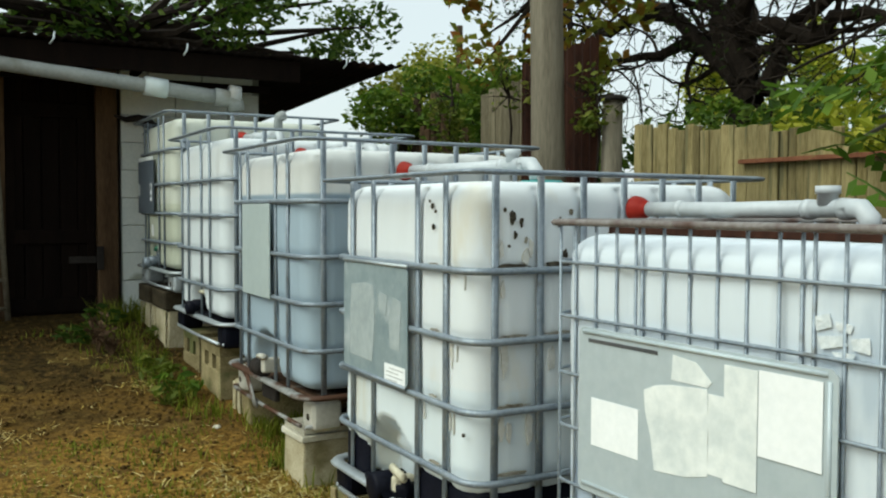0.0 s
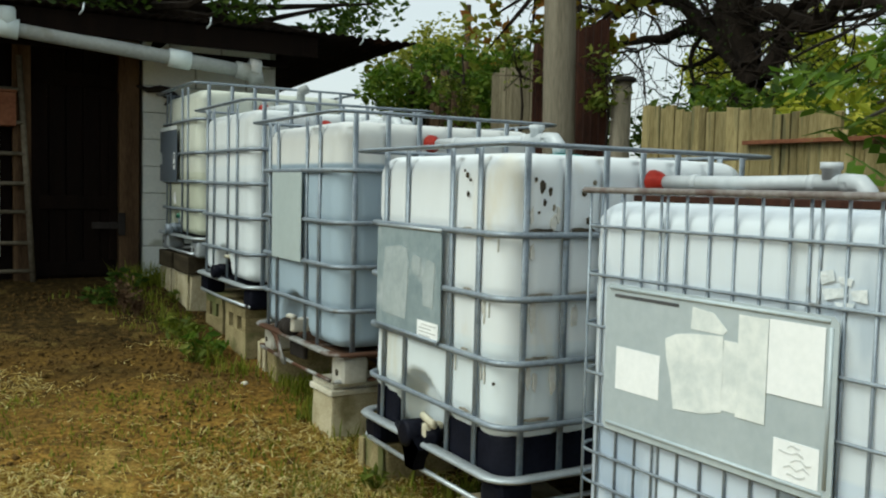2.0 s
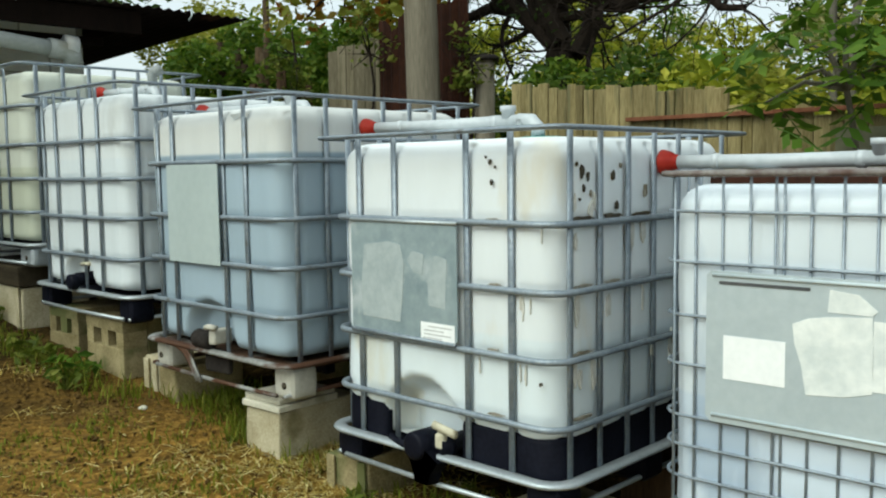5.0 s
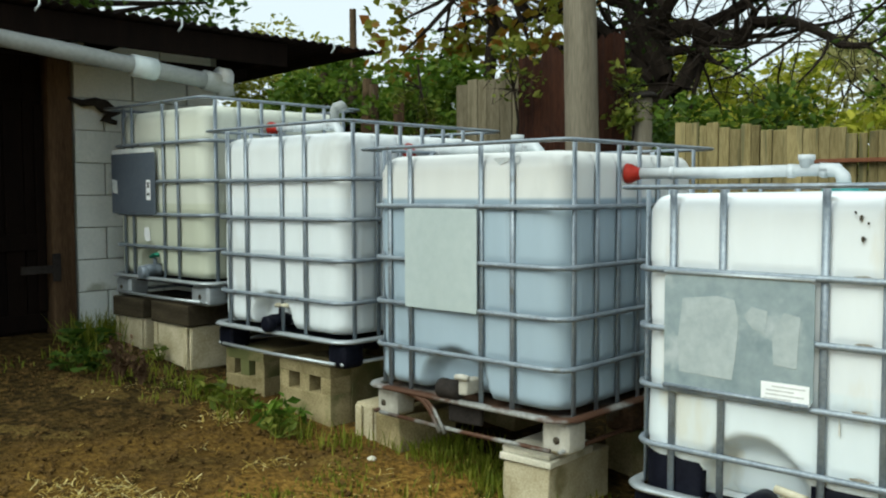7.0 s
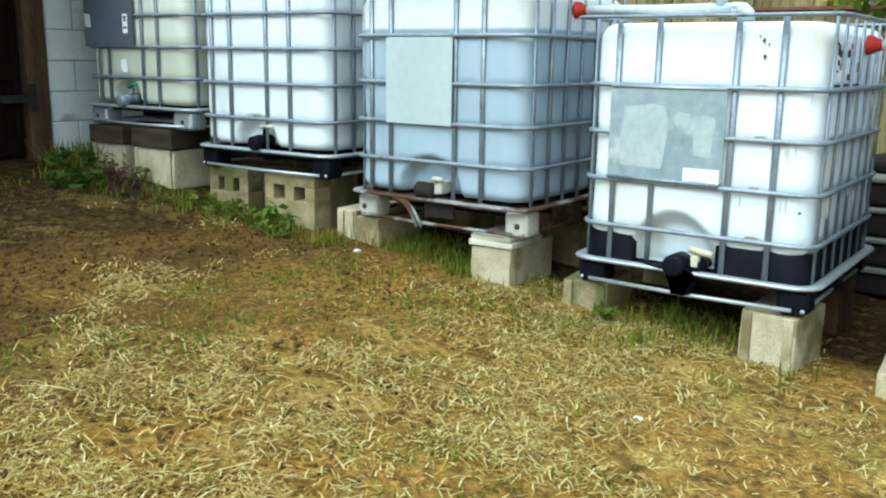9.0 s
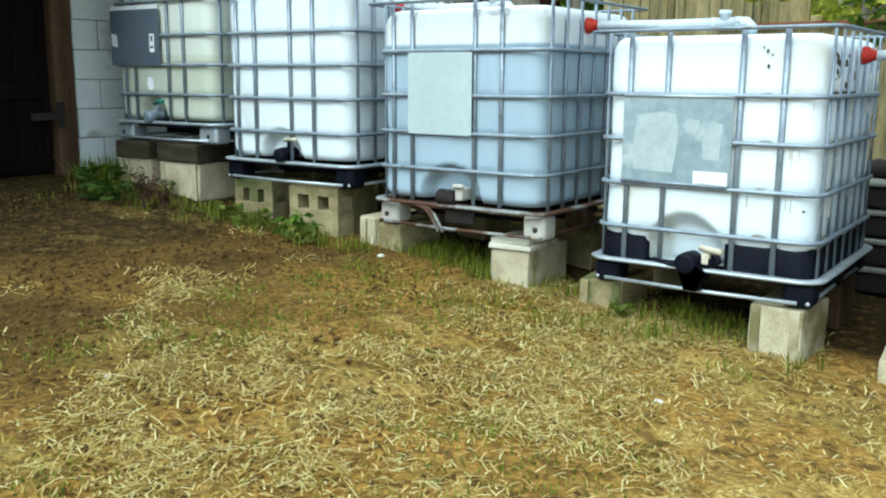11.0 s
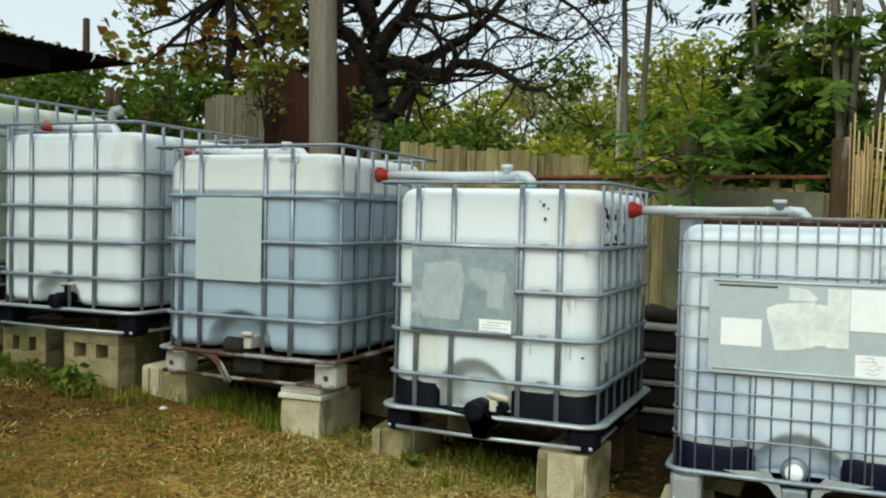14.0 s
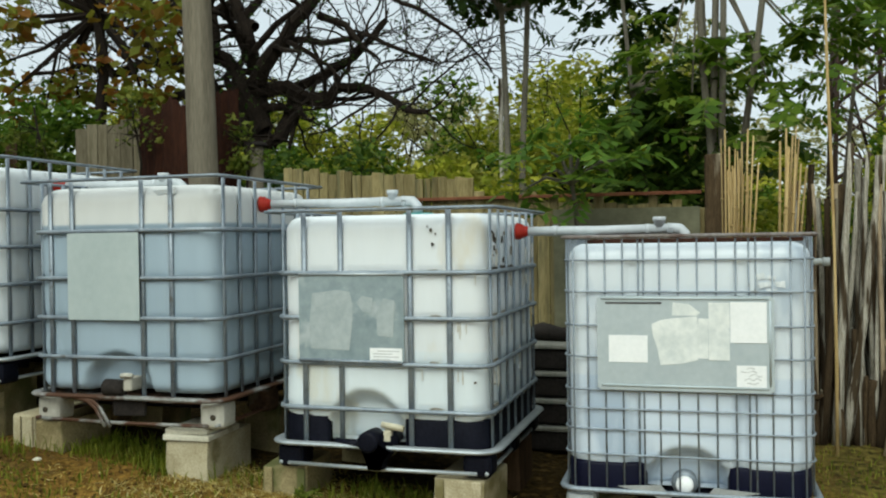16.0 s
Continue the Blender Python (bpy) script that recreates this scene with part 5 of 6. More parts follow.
def old_panels():
    """Boards and rusting sheets that carry the fence on towards the barn."""
    g = thing("board_fence", (3.86, 5.7, ground_z(5.7)), "old silvered board fence towards the barn", "fence")
    zb = ground_z(5.7)
    y, rnd = 6.22, random.Random(9)
    while y > 5.55:
        w = rnd.uniform(0.09, 0.13)
        part("board", box(-0.02, 0.0, y - w - 5.7 + 0.004, y - 5.7, 0, 2.30 - zb - 0.10 * (y - 5.55) + rnd.uniform(-0.02, 0.015), 0.003, 0.005, segs=1), M["grey_plank"], g)
        y -= w
    y = 7.7
    while y > 6.0:
        w = rnd.uniform(0.08, 0.13)
        if rnd.random() < 0.45:
            part("board", box(0.03, 0.05, y - w - 5.7 + 0.006, y - 5.7, 0, 2.0 - zb + rnd.uniform(-0.3, 0.2), 0.003, 0.012, segs=1), M["barn_frame"], g)
        y -= w
    s = thing("rusty_sheet", (3.80, 5.20, ground_z(5.2)), "rust-red metal sheet leaning on the fence", "metal sheet")
    verts, faces = [], []
    n = 60
    for k in (0, 1):
        for z in (0.0, 2.08):
            for i in range(n + 1):
                yy = -0.46 + 0.86 * i / n
                top = z if z == 0 else z - 0.12 * (i / n) + 0.05 * math.sin(i * 0.35) * (i > 25) + 0.05 * noise.noise(Vector((i * 0.45, 3, 1)))
                verts.append((0.010 * math.sin(i * 1.1) + 0.004 * k, yy, top))
    w = n + 1
    for k in (0, 1):
        for i in range(n):
            q = (k * 2 * w + i, k * 2 * w + i + 1, k * 2 * w + w + i + 1, k * 2 * w + w + i)
            faces.append(q if k else q[::-1])
    me = bpy.data.meshes.new("sheet")
    me.from_pydata(verts, [], faces)
    link_mesh("sheet", me, M["rust_sheet"], s)
    st = thing("cut_post", (3.82, 4.62, ground_z(4.6)), "cut grey timber post with a dark cap", "post")
    tube("post", [(0, 0, 0), (0, 0.01, 1.0), (0.0, 0.0, 1.70)], [0.08, 0.07, 0.062], M["pole_wood"], st, seg=14)
    lathe("cap", [(0.09, 0), (0.095, 0.02), (0.07, 0.035)], M["rope"], st, "dark cap", 14, "z", (0, 0, 1.70))
    for yy, xx, h in POSTS:
        q = thing("fence_post", (xx, yy, ground_z(yy)), "split dark brown standing post by the barn", "post", "posts by the barn")
        tube("post", [(0, 0, 0), (0.01, 0.02, 1.0), (0.02, 0.01, h - ground_z(yy))], [0.062, 0.056, 0.04], M["post_bark"], q, seg=8)
    q = thing("fence_post", (5.2, 8.9, ground_z(8.9)), "tall thin brown post by the barn", "post", "posts by the barn")
    tube("post", [(0, 0, 0), (0.02, 0.03, 2.75)], [0.045, 0.036], M["post_bark"], q, seg=8)
    old = thing("timber_post", (3.74, 1.35, ground_z(1.3)), "split dark brown timber post at the fence end", "post")
    bm = box(-0.06, 0.06, -0.06, 0.06, -0.05, 1.83, 0.012, 0.008)
    part("post", bm, M["post_bark"], old)
    fp = thing("far_post", (6.0, 3.24, ground_z(3.2)), "thin pale post beyond the fence", "post")
    tube("post", [(0, 0, 0), (0, 0.01, 2.62)], 0.022, M["post_wood"], fp, seg=8)


old_panels()


def canes():
    rnd = random.Random(21)
    spots = [(1.24 + rnd.uniform(-0.05, 0.05), rnd.uniform(1.72, 2.03), rnd.uniform(-0.13, 0.04)) for _ in range(17)]
    spots += [(0.98 + rnd.uniform(-0.03, 0.03), rnd.uniform(1.74, 2.02), rnd.uniform(-0.16, -0.01)) for _ in range(12)]
    for y, h, lean in spots:
        c = thing("cane", (3.55 + rnd.uniform(-0.05, 0.1), y, ground_z(y) - 0.02), "dry yellow cane stood upright in a bundle", "cane", "bundle of canes")
        r = rnd.uniform(0.006, 0.011)
        pts = [(0, 0, 0)] + [(rnd.uniform(-0.01, 0.01), lean * f, h * f) for f in (0.25, 0.5, 0.75)] + [(0, lean, h - 0.02)]
        tube("stem", pts, [r, r, r * 0.95, r * 0.85, r * 0.6], M["cane"], c, seg=6)
        for f in (0.3, 0.55, 0.8):
            tube("node", [(0, lean * f, h * f - 0.006), (0, lean * f, h * f + 0.006)], r * 1.3, M["cane"], c, seg=6)


canes()


def pale_post(x, y, h, lx, ly, r, label, group="palisade", mat_key="post_wood", bow=0.03, seed=0):
    rnd = random.Random(seed)
    o = thing("palisade_post", (x, y, ground_z(y) - 0.03), label, "post", group)
    pts, radii = [], []
    for i in range(7):
        f = i / 6
        pts.append((lx * f + rnd.uniform(-1, 1) * bow * 0.5, ly * f + bow * math.sin(f * 3.1 + seed) + rnd.uniform(-0.006, 0.006), h * f))
        radii.append(r * (1.08 - 0.35 * f) * rnd.uniform(0.8, 1.16))
    tube("post", pts, radii, M[mat_key], o, seg=7)
    if rnd.random() < 0.5:
        f = rnd.uniform(0.35, 0.8)
        a = rnd.uniform(0, 6.28)
        b = Vector((lx * f, ly * f, h * f))
        tube("knot", [b, b + Vector((math.cos(a) * (r + 0.03), math.sin(a) * (r + 0.03), 0.04))], [r * 0.5, r * 0.3], M[mat_key], o, seg=5)


KINDS = {"post_wood": "silvered rough wooden palisade post", "post_bark": "dark brown barked palisade post", "post_bare": "peeled tan palisade post"}
rnd = random.Random(77)
for i in range(100):
    f = i / 99
    y = 0.92 - 2.3 * f + rnd.uniform(-0.02, 0.02)
    x = 4.0 + 0.12 * math.sin(f * 5) + rnd.uniform(-0.14, 0.14)
    h = rnd.choice((1.05, 1.2, 1.35, 1.5, 1.6, 1.7, 1.8)) + rnd.uniform(-0.1, 0.1)
    key = rnd.choice(("post_wood", "post_wood", "post_wood", "post_bark", "post_bark", "post_bare"))
    pale_post(x, y, h, rnd.uniform(-0.05, 0.05), rnd.uniform(-0.10, 0.09), rnd.choice((0.014, 0.018, 0.023, 0.027, 0.032)), KINDS[key], mat_key=key, seed=i, bow=rnd.uniform(0.006, 0.028))
# extra dark poles, added so the gaps between posts read as shade
for i in range(64):
    y = 0.95 - 2.6 * i / 63 + rnd.uniform(-0.03, 0.03)
    pale_post(4.36 + rnd.uniform(-0.06, 0.08), y, rnd.uniform(0.9, 1.55), rnd.uniform(-0.05, 0.05), rnd.uniform(-0.08, 0.08), rnd.uniform(0.022, 0.036), "dark brown pole added to back the palisade's shaded gaps", "back row of the palisade", "post_bark", rnd.uniform(0.01, 0.04), 300 + i)
# short dark posts added to darken the palisade foot as shade does
for i in range(34):
    y = 0.86 - 1.9 * i / 33 + rnd.uniform(-0.03, 0.03)
    pale_post(3.98 + rnd.uniform(-0.05, 0.05), y, rnd.uniform(0.35, 0.85), rnd.uniform(-0.02, 0.02), rnd.uniform(-0.04, 0.04), rnd.uniform(0.024, 0.042), "short dark post added for the shade at the palisade foot", "stumps of the palisade", "post_bark", 0.006, 500 + i)
# tall ones in front, foot (y), top (y, height), radius
for i, (y0, y1, h, rad) in enumerate(((0.64, 0.52, 1.93, 0.030), (0.49, 0.43, 1.88, 0.020), (0.31, 0.235, 1.80, 0.030), (0.27, 0.165, 1.69, 0.026), (0.29, 0.14, 2.24, 0.022), (-0.26, -0.27, 2.30, 0.026), (-0.16, -0.186, 1.40, 0.022), (-0.34, -0.355, 1.97, 0.020), (0.40, 0.33, 1.98, 0.016), (0.08, 0.02, 1.62, 0.028))):
    pale_post(3.93 + 0.03 * (i % 3), y0, h, 0.0, y1 - y0, rad, "tall silvered palisade post", "tall poles", seed=200 + i, bow=0.008)
pale_post(3.74, 0.383, 1.46, 0.18, -0.34, 0.014, "thin pole leaning on the palisade", "leaning poles", "post_bare", 0.01, 101)
pale_post(3.79, 0.27, 2.28, 0.14, -0.50, 0.022, "long tan pole leaning on the palisade", "leaning poles", "post_bare", 0.01, 102)
pale_post(3.77, 0.33, 1.75, 0.14, -0.42, 0.015, "thin pole leaning on the palisade", "leaning poles", "post_bare", 0.02, 103)
pale_post(3.62, 0.66, 3.4, 0.1, 0.05, 0.010, "tall thin pale pole at the palisade", "tall poles", "cane", 0.01, 104)
pale_post(3.80, -0.05, 2.35, 0.1, 0.06, 0.010, "thin pale stick at the palisade", "tall poles", "post_wood", 0.01, 110)
pale_post(3.90, 0.11, 0.95, 0, 0, 0.07, "thick mossy stump post in the palisade", seed=105, bow=0.004, mat_key="post_bark")
pale_post(3.98, -0.08, 2.05, -0.02, -0.02, 0.028, "tall notched grey post in the palisade", "tall poles", seed=108, bow=0.01)
pale_post(4.25, 0.05, 2.65, -0.05, 0.08, 0.014, "tall thin grey pole in the palisade", "tall poles", seed=106)
pale_post(4.2, -0.36, 2.35, -0.05, -0.05, 0.021, "tall grey pole in the palisade", "tall poles", seed=107)
pale_post(3.95, 0.55, 1.85, 0.0, -0.16, 0.028, "bent grey post in the palisade", "palisade", seed=109)
drum = thing("plastic_drum", (3.05, -0.46, ground_z(-0.4)), "pale bluish plastic drum by the palisade", "drum")
lathe("body", [(0.20, 0), (0.215, 0.02), (0.22, 0.3), (0.225, 0.32), (0.22, 0.34), (0.21, 0.58), (0.16, 0.66), (0.06, 0.68)], M["t5"], drum, seg=24)
lathe("cap", [(0.05, 0.68), (0.05, 0.71), (0.03, 0.715)], M["black"], drum, "black cap", 14)

# ---- vegetation ----
RNG = np.random.default_rng(4)


class Cloud:
    """Collects faces of many small pieces for one mesh."""

    def __init__(self):
        self.v, self.f, self.n = [], [], 0

    def add(self, verts, faces):
        self.v.extend(verts)
        self.f.extend([tuple(i + self.n for i in f) for f in faces])
        self.n += len(verts)

    def leaves(self, centres, size, droop=0.3, slim=0.5, spread=0.35):
        """Folded blades at the centres (n, 3)."""
        c = np.asarray(centres, float)
        n = len(c)
        if not n:
            return
        d = RNG.normal(size=(n, 3))
        d[:, 2] = d[:, 2] * 0.5 - droop
        d /= np.linalg.norm(d, axis=1)[:, None]
        u = RNG.normal(size=(n, 3))
        u[:, 2] += 1.0
        s = np.cross(d, u)
        s /= np.linalg.norm(s, axis=1)[:, None] + 1e-9
        L = size * RNG.uniform(1 - spread, 1 + spread, n)[:, None]
        up = np.cross(s, d)
        a, b = c - d * L * 0.5, c + d * L * 0.5
        m1, m2 = c + s * L * slim * 0.5 + up * L * 0.06, c - s * L * slim * 0.5 + up * L * 0.06
        q = np.stack([a, m1, b, m2], 1).reshape(-1, 3)
        base = self.n + 4 * np.arange(n)
        self.v.extend(map(tuple, q))
        for i in base:
            self.f.append((i, i + 1, i + 2))
            self.f.append((i, i + 2, i + 3))
        self.n += 4 * n

    def mesh(self, name, material, parent=None, label=""):
        me = bpy.data.meshes.new(name)
        me.from_pydata([tuple(p) for p in self.v], [], self.f)
        return link_mesh(name, me, material, parent, label, smooth=False)


def blobs(n, centres, radii, hollow=0.35):
    """Points spread through a handful of uneven clumps."""
    centres, radii = np.asarray(centres, float), np.asarray(radii, float)
    pick = RNG.integers(0, len(centres), n)
    d = RNG.normal(size=(n, 3))
    d /= np.linalg.norm(d, axis=1)[:, None]
    r = (hollow + (1 - hollow) * RNG.uniform(0, 1, n) ** 0.6)[:, None]
    return centres[pick] + d * r * radii[pick]


def grow(cloud, tips, p, d, length, r, depth, bend, up, kids, steps=7, shrink=0.66):
    """Branches that fork and wander; collects limb meshes and twig ends."""
    pts, radii = [Vector(p)], [r]
    d = Vector(d).normalized()
    for i in range(steps):
        d = (d + Vector(RNG.normal(size=3)) * bend + Vector((0, 0, up))).normalized()
        pts.append(pts[-1] + d * (length / steps))
        radii.append(max(r * (1 - 0.55 * (i + 1) / steps), 0.0035))
    cloud.add(*[list(map(tuple, sweep(pts, radii, 6 if r > 0.03 else 4, cap=False)[0])), sweep(pts, radii, 6 if r > 0.03 else 4, cap=False)[1]])
    if depth == 0:
        tips.append(pts[-1])
        tips.append(pts[len(pts) // 2])
        return
    for k in range(kids):
        i = int(RNG.integers(2, steps + 1))
        side = Vector(RNG.normal(size=3))
        side = (side - d * side.dot(d)).normalized()
        nd = (d * RNG.uniform(0.35, 0.9) + side * RNG.uniform(0.6, 1.1)).normalized()
        grow(cloud, tips, pts[i], nd, length * shrink * RNG.uniform(0.75, 1.15), radii[i] * RNG.uniform(0.5, 0.72), depth - 1, bend, up * 0.8, kids, steps, shrink)


def frond(cloud, base, d, length, pairs, leaf):
    """A pinnate leaf: stalk and paired leaflets, drooping."""
    d = Vector(d).normalized()
    side = d.cross(Vector((0, 0, 1))).normalized()
    pts, p = [], Vector(base)
    for i in range(pairs + 1):
        pts.append(p.copy())
        d = (d + Vector((0, 0, -0.07))).normalized()
        p = p + d * (length / pairs)
    v, f = sweep(pts, 0.003, 3, cap=False)
    cloud.add(list(map(tuple, v)), f)
    for i in range(1, pairs + 1):
        s = leaf * (0.65 + 0.5 * math.sin(math.pi * i / (pairs + 1)))
        for k in (-1, 1):
            w = (side * k + d * 0.45 + Vector((0, 0, -0.25 + RNG.normal() * 0.35))).normalized()
            a = pts[i]
            c = d * (s * 0.26)
            m = a + w * s * 0.45
            cloud.add([tuple(a), tuple(m + c), tuple(a + w * s), tuple(m - c)], [(0, 1, 2), (0, 2, 3)])


# gnarled dark tree behind the fence
def dark_tree():
    t = thing("gnarled_tree", (6.4, 5.95, ground_z(5.95)), "gnarled dark tree with bare tangled twigs and few leaves", "tree")
    c, tips = Cloud(), []
    g = ground_z(5.95)

    def limb(path, r0, r1, q=1, k=1.068):
        pts, x = [], 0.0
        for y, z in path:
            pts.append((x, 1.26 + (y - 1.26) * k - 5.95, 1.29 + (z - 1.29) * k - g))
            x += RNG.normal() * 0.10
        # smooth the joints a little
        fine = []
        for a, b in zip(pts, pts[1:]):
            for f in (0, 0.5):
                w = Vector(a).lerp(Vector(b), f)
                fine.append(w + Vector(RNG.normal(size=3)) * 0.02 * (q > 0 or f > 0))
        fine.append(Vector(pts[-1]))
        radii = [r0 + (r1 - r0) * k / (len(fine) - 1) for k in range(len(fine))]
        v, f = sweep(fine, radii, 8, cap=False)
        c.add(list(map(tuple, v)), f)
        for k in range(3 if q else 7, len(fine)):
            d = fine[k] - fine[k - 1]
            for _ in range(1):
                s = Vector((RNG.normal() * 0.7, RNG.normal(), RNG.normal() * 0.8 + 0.15)).normalized()
                grow(c, tips, fine[k], d.normalized() * 0.5 + s, RNG.uniform(0.7, 1.3), max(radii[k] * 0.42, 0.009), 2, 0.22, -0.01, 3, 7, 0.66)

    limb([(5.62, 0.25), (5.64, 1.1), (5.63, 1.9), (5.68, 2.5), (5.74, 3.0), (5.76, 3.3), (5.9, 3.7), (5.95, 4.6)], 0.145, 0.06, 0)
    limb([(5.69, 2.8), (5.34, 2.8), (5.02, 2.65), (4.87, 2.78), (4.64, 2.8), (4.4, 2.7), (4.13, 2.52), (3.9, 2.5)], 0.085, 0.025)
    limb([(5.72, 2.62), (5.45, 2.62), (5.3, 2.63), (5.18, 2.51), (5.05, 2.5)], 0.055, 0.015)
    limb([(5.7, 2.85), (5.53, 3.0), (5.3, 3.27), (5.06, 3.51), (4.91, 3.78), (4.7, 4.4)], 0.1, 0.04)
    limb([(5.06, 3.5), (4.71, 3.35), (4.51, 3.12), (4.35, 3.0)], 0.045, 0.012)
    limb([(5.74, 2.55), (5.96, 2.84), (6.02, 2.97), (5.85, 3.2), (5.95, 3.5), (6.2, 3.9)], 0.06, 0.02)
    limb([(5.73, 2.4), (6.2, 2.9), (6.5, 3.2), (6.9, 3.3), (7.3, 3.6)], 0.06, 0.02)
    limb([(4.91, 3.75), (4.5, 3.72), (4.13, 3.57), (3.8, 3.35), (3.5, 3.1), (3.3, 2.85)], 0.035, 0.008)
    limb([(5.3, 3.27), (4.9, 3.2), (4.5, 3.25), (4.2, 3.1), (3.8, 2.95), (3.5, 2.9)], 0.04, 0.008)
    limb([(5.69, 3.2), (5.2, 3.6), (4.6, 3.9), (4.0, 3.8), (3.5, 3.5)], 0.04, 0.008)
    limb([(5.8, 3.6), (6.3, 3.7), (6.9, 3.9), (7.4, 3.7)], 0.04, 0.01)
    limb([(5.85, 3.5), (5.5, 3.9), (5.0, 4.2), (4.4, 4.3), (3.8, 4.1)], 0.055, 0.012)
    limb([(5.83, 2.30), (6.19, 2.69), (6.59, 2.91), (7.08, 2.98), (7.42, 2.93), (7.88, 2.87)], 0.10, 0.03, 1, 1.0)
    limb([(6.19, 2.69), (6.78, 3.18), (7.2, 3.29), (7.74, 3.23), (8.23, 3.31), (8.75, 3.27)], 0.085, 0.02, 1, 1.0)
    limb([(5.85, 2.50), (6.24, 3.12), (6.42, 3.36), (6.5, 3.8), (6.9, 4.2)], 0.10, 0.04, 1, 1.0)
    limb([(5.8, 2.34), (5.58, 2.94), (5.2, 3.12), (4.93, 3.25), (4.6, 3.6)], 0.08, 0.03, 1, 1.0)
    limb([(6.0, 3.6), (6.6, 3.9), (7.3, 4.0), (8.0, 3.9), (8.6, 4.1)], 0.06, 0.015, 1, 1.0)
    c.mesh("trunk", M["bark"], t)
    l = Cloud()
    tp = np.array([tuple(p) for p in tips])
    k = tp[(RNG.uniform(size=len(tp)) < np.where(tp[:, 1] > -0.3, 0.17, 0.09))]
    l.leaves(np.repeat(k, 7, 0) + RNG.normal(size=(len(k) * 7, 3)) * 0.09, 0.065, 0.2, 0.45)
    l.mesh("leaves", M["leaf_dark"], t)


dark_tree()


def tree_clumps(name, label, at, trunk, r, clumps, radii, n, size, key, bark="bark", slim=0.5, limbs=True, category="tree"):
    t = thing(name, at, label, category)
    if trunk:
        c = Cloud()
        v, f = sweep(trunk, [r * (1 - 0.12 * i) for i in range(len(trunk))], 8, cap=False)
        c.add(list(map(tuple, v)), f)
        if limbs:
            for q in clumps:
                a = Vector(trunk[-1]) * 0.55 + Vector(trunk[-2]) * 0.45
                b = Vector(q)
                mid = (a + b) / 2 + Vector(RNG.normal(size=3)) * 0.12
                v, f = sweep([a, mid, b], [r * 0.45, r * 0.3, r * 0.1], 5, cap=False)
                c.add(list(map(tuple, v)), f)
        c.mesh("trunk", M[bark], t)
    l = Cloud()
    l.leaves(blobs(n, clumps, radii), size, 0.25, slim)
    l.mesh("crown", M[key], t)
    return t


def scatter(n, x, y, z, r):
    c = np.stack([RNG.uniform(*x, n), RNG.uniform(*y, n), RNG.uniform(*z, n)], 1)
    s = np.stack([RNG.uniform(*r, n)] * 3, 1)
    s[:, 2] *= 0.75
    return c, s


# rust-tinged tree between the barn and the dark tree
c, s = scatter(30, (-0.8, 0.5), (-1.0, 1.2), (1.95, 4.2), (0.2, 0.4))
tree_clumps("maple_tree", "leafy tree with olive and rust-red leaves", (5.0, 6.9, ground_z(6.9)), [(0, 0, 0), (0, 0.05, 1.2), (0.1, 0, 2.4), (0.1, 0.1, 3.4)], 0.07, c, s, 1800, 0.12, "leaf_rust", slim=0.7)
# canopy over the barn roof
c, s = scatter(46, (-3.4, 3.4), (-1.2, 1.2), (2.45, 3.9), (0.35, 0.7))
tree_clumps("barn_tree", "spreading olive-green tree behind the barn roof", (2.2, 12.3, ground_z(12)), [(0, 0, 0), (0, 0.05, 1.5), (0.1, 0, 2.6), (0.1, 0.1, 3.2)], 0.16, c, s, 7000, 0.13, "leaf_mid", slim=0.5)
# shrubs behind the board fence
for at, ex, key, n in (((4.7, 7.4, 0.4), (0.6, 1.2, 2.0), "leaf_green", 3600), ((5.0, 8.9, 0.5), (1.2, 1.2, 1.95), "leaf_green", 8000), ((4.15, 6.85, 0.4), (0.16, 0.42, 1.85), "leaf_green", 2600), ((4.5, 3.4, 0.3), (0.4, 0.7, 1.55), "leaf_yellow", 3800), ((4.6, 4.5, 0.3), (0.35, 0.45, 1.75), "leaf_mid", 2600), ((5.3, 5.0, 0.4), (0.5, 0.7, 1.7), "leaf_green", 3400), ((5.6, 3.9, 0.3), (0.5, 0.8, 1.8), "leaf_olive", 6000)):
    c, s = scatter(18, (-ex[0], ex[0]), (-ex[1], ex[1]), (0.3, ex[2]), (0.2, 0.42))
    tree_clumps("shrub", "dense green shrub behind the fence", (at[0], at[1], ground_z(at[1])), [(0, 0, 0), (0.02, 0, 0.4), (0, 0.03, 0.9)], 0.03, c, s, n, 0.085, key, category="shrub")
for at, hi, n in (((6.4, 11.2), 2.5, 6000), ((6.6, 9.4), 2.5, 5000), ((7.2, 13.2), 3.2, 6000)):
    c, s = scatter(26, (-0.8, 0.8), (-1.1, 1.1), (0.4, hi), (0.25, 0.5))
    tree_clumps("shrub", "tall olive thicket beyond the barn corner", (at[0], at[1], ground_z(at[1])), [(0, 0, 0), (0.02, 0, 0.8), (0, 0.03, 1.8)], 0.04, c, s, n, 0.10, "leaf_olive" if at[1] > 10 else "leaf_green", category="shrub")
# creeper on the rusty sheet and the cut post
for at, ex, n in (((3.62, 5.5), (0.05, 0.12, 1.6, 2.1), 160), ((3.72, 4.66), (0.05, 0.10, 1.5, 1.95), 260), ((3.74, 6.5), (0.06, 0.2, 1.2, 1.7), 420)):
    c, s = scatter(9, (-ex[0], ex[0]), (-ex[1], ex[1]), (ex[2], ex[3]), (0.08, 0.15))
    t = tree_clumps("creeper", "thin green creeper hanging on the fence", (at[0], at[1], ground_z(at[1])), [(0, 0, 0), (0.02, 0.05, 0.8), (0, -0.04, 1.5), (0.0, 0.03, 1.9)], 0.012, c, s, n, 0.055, "leaf_weed", category="creeper")
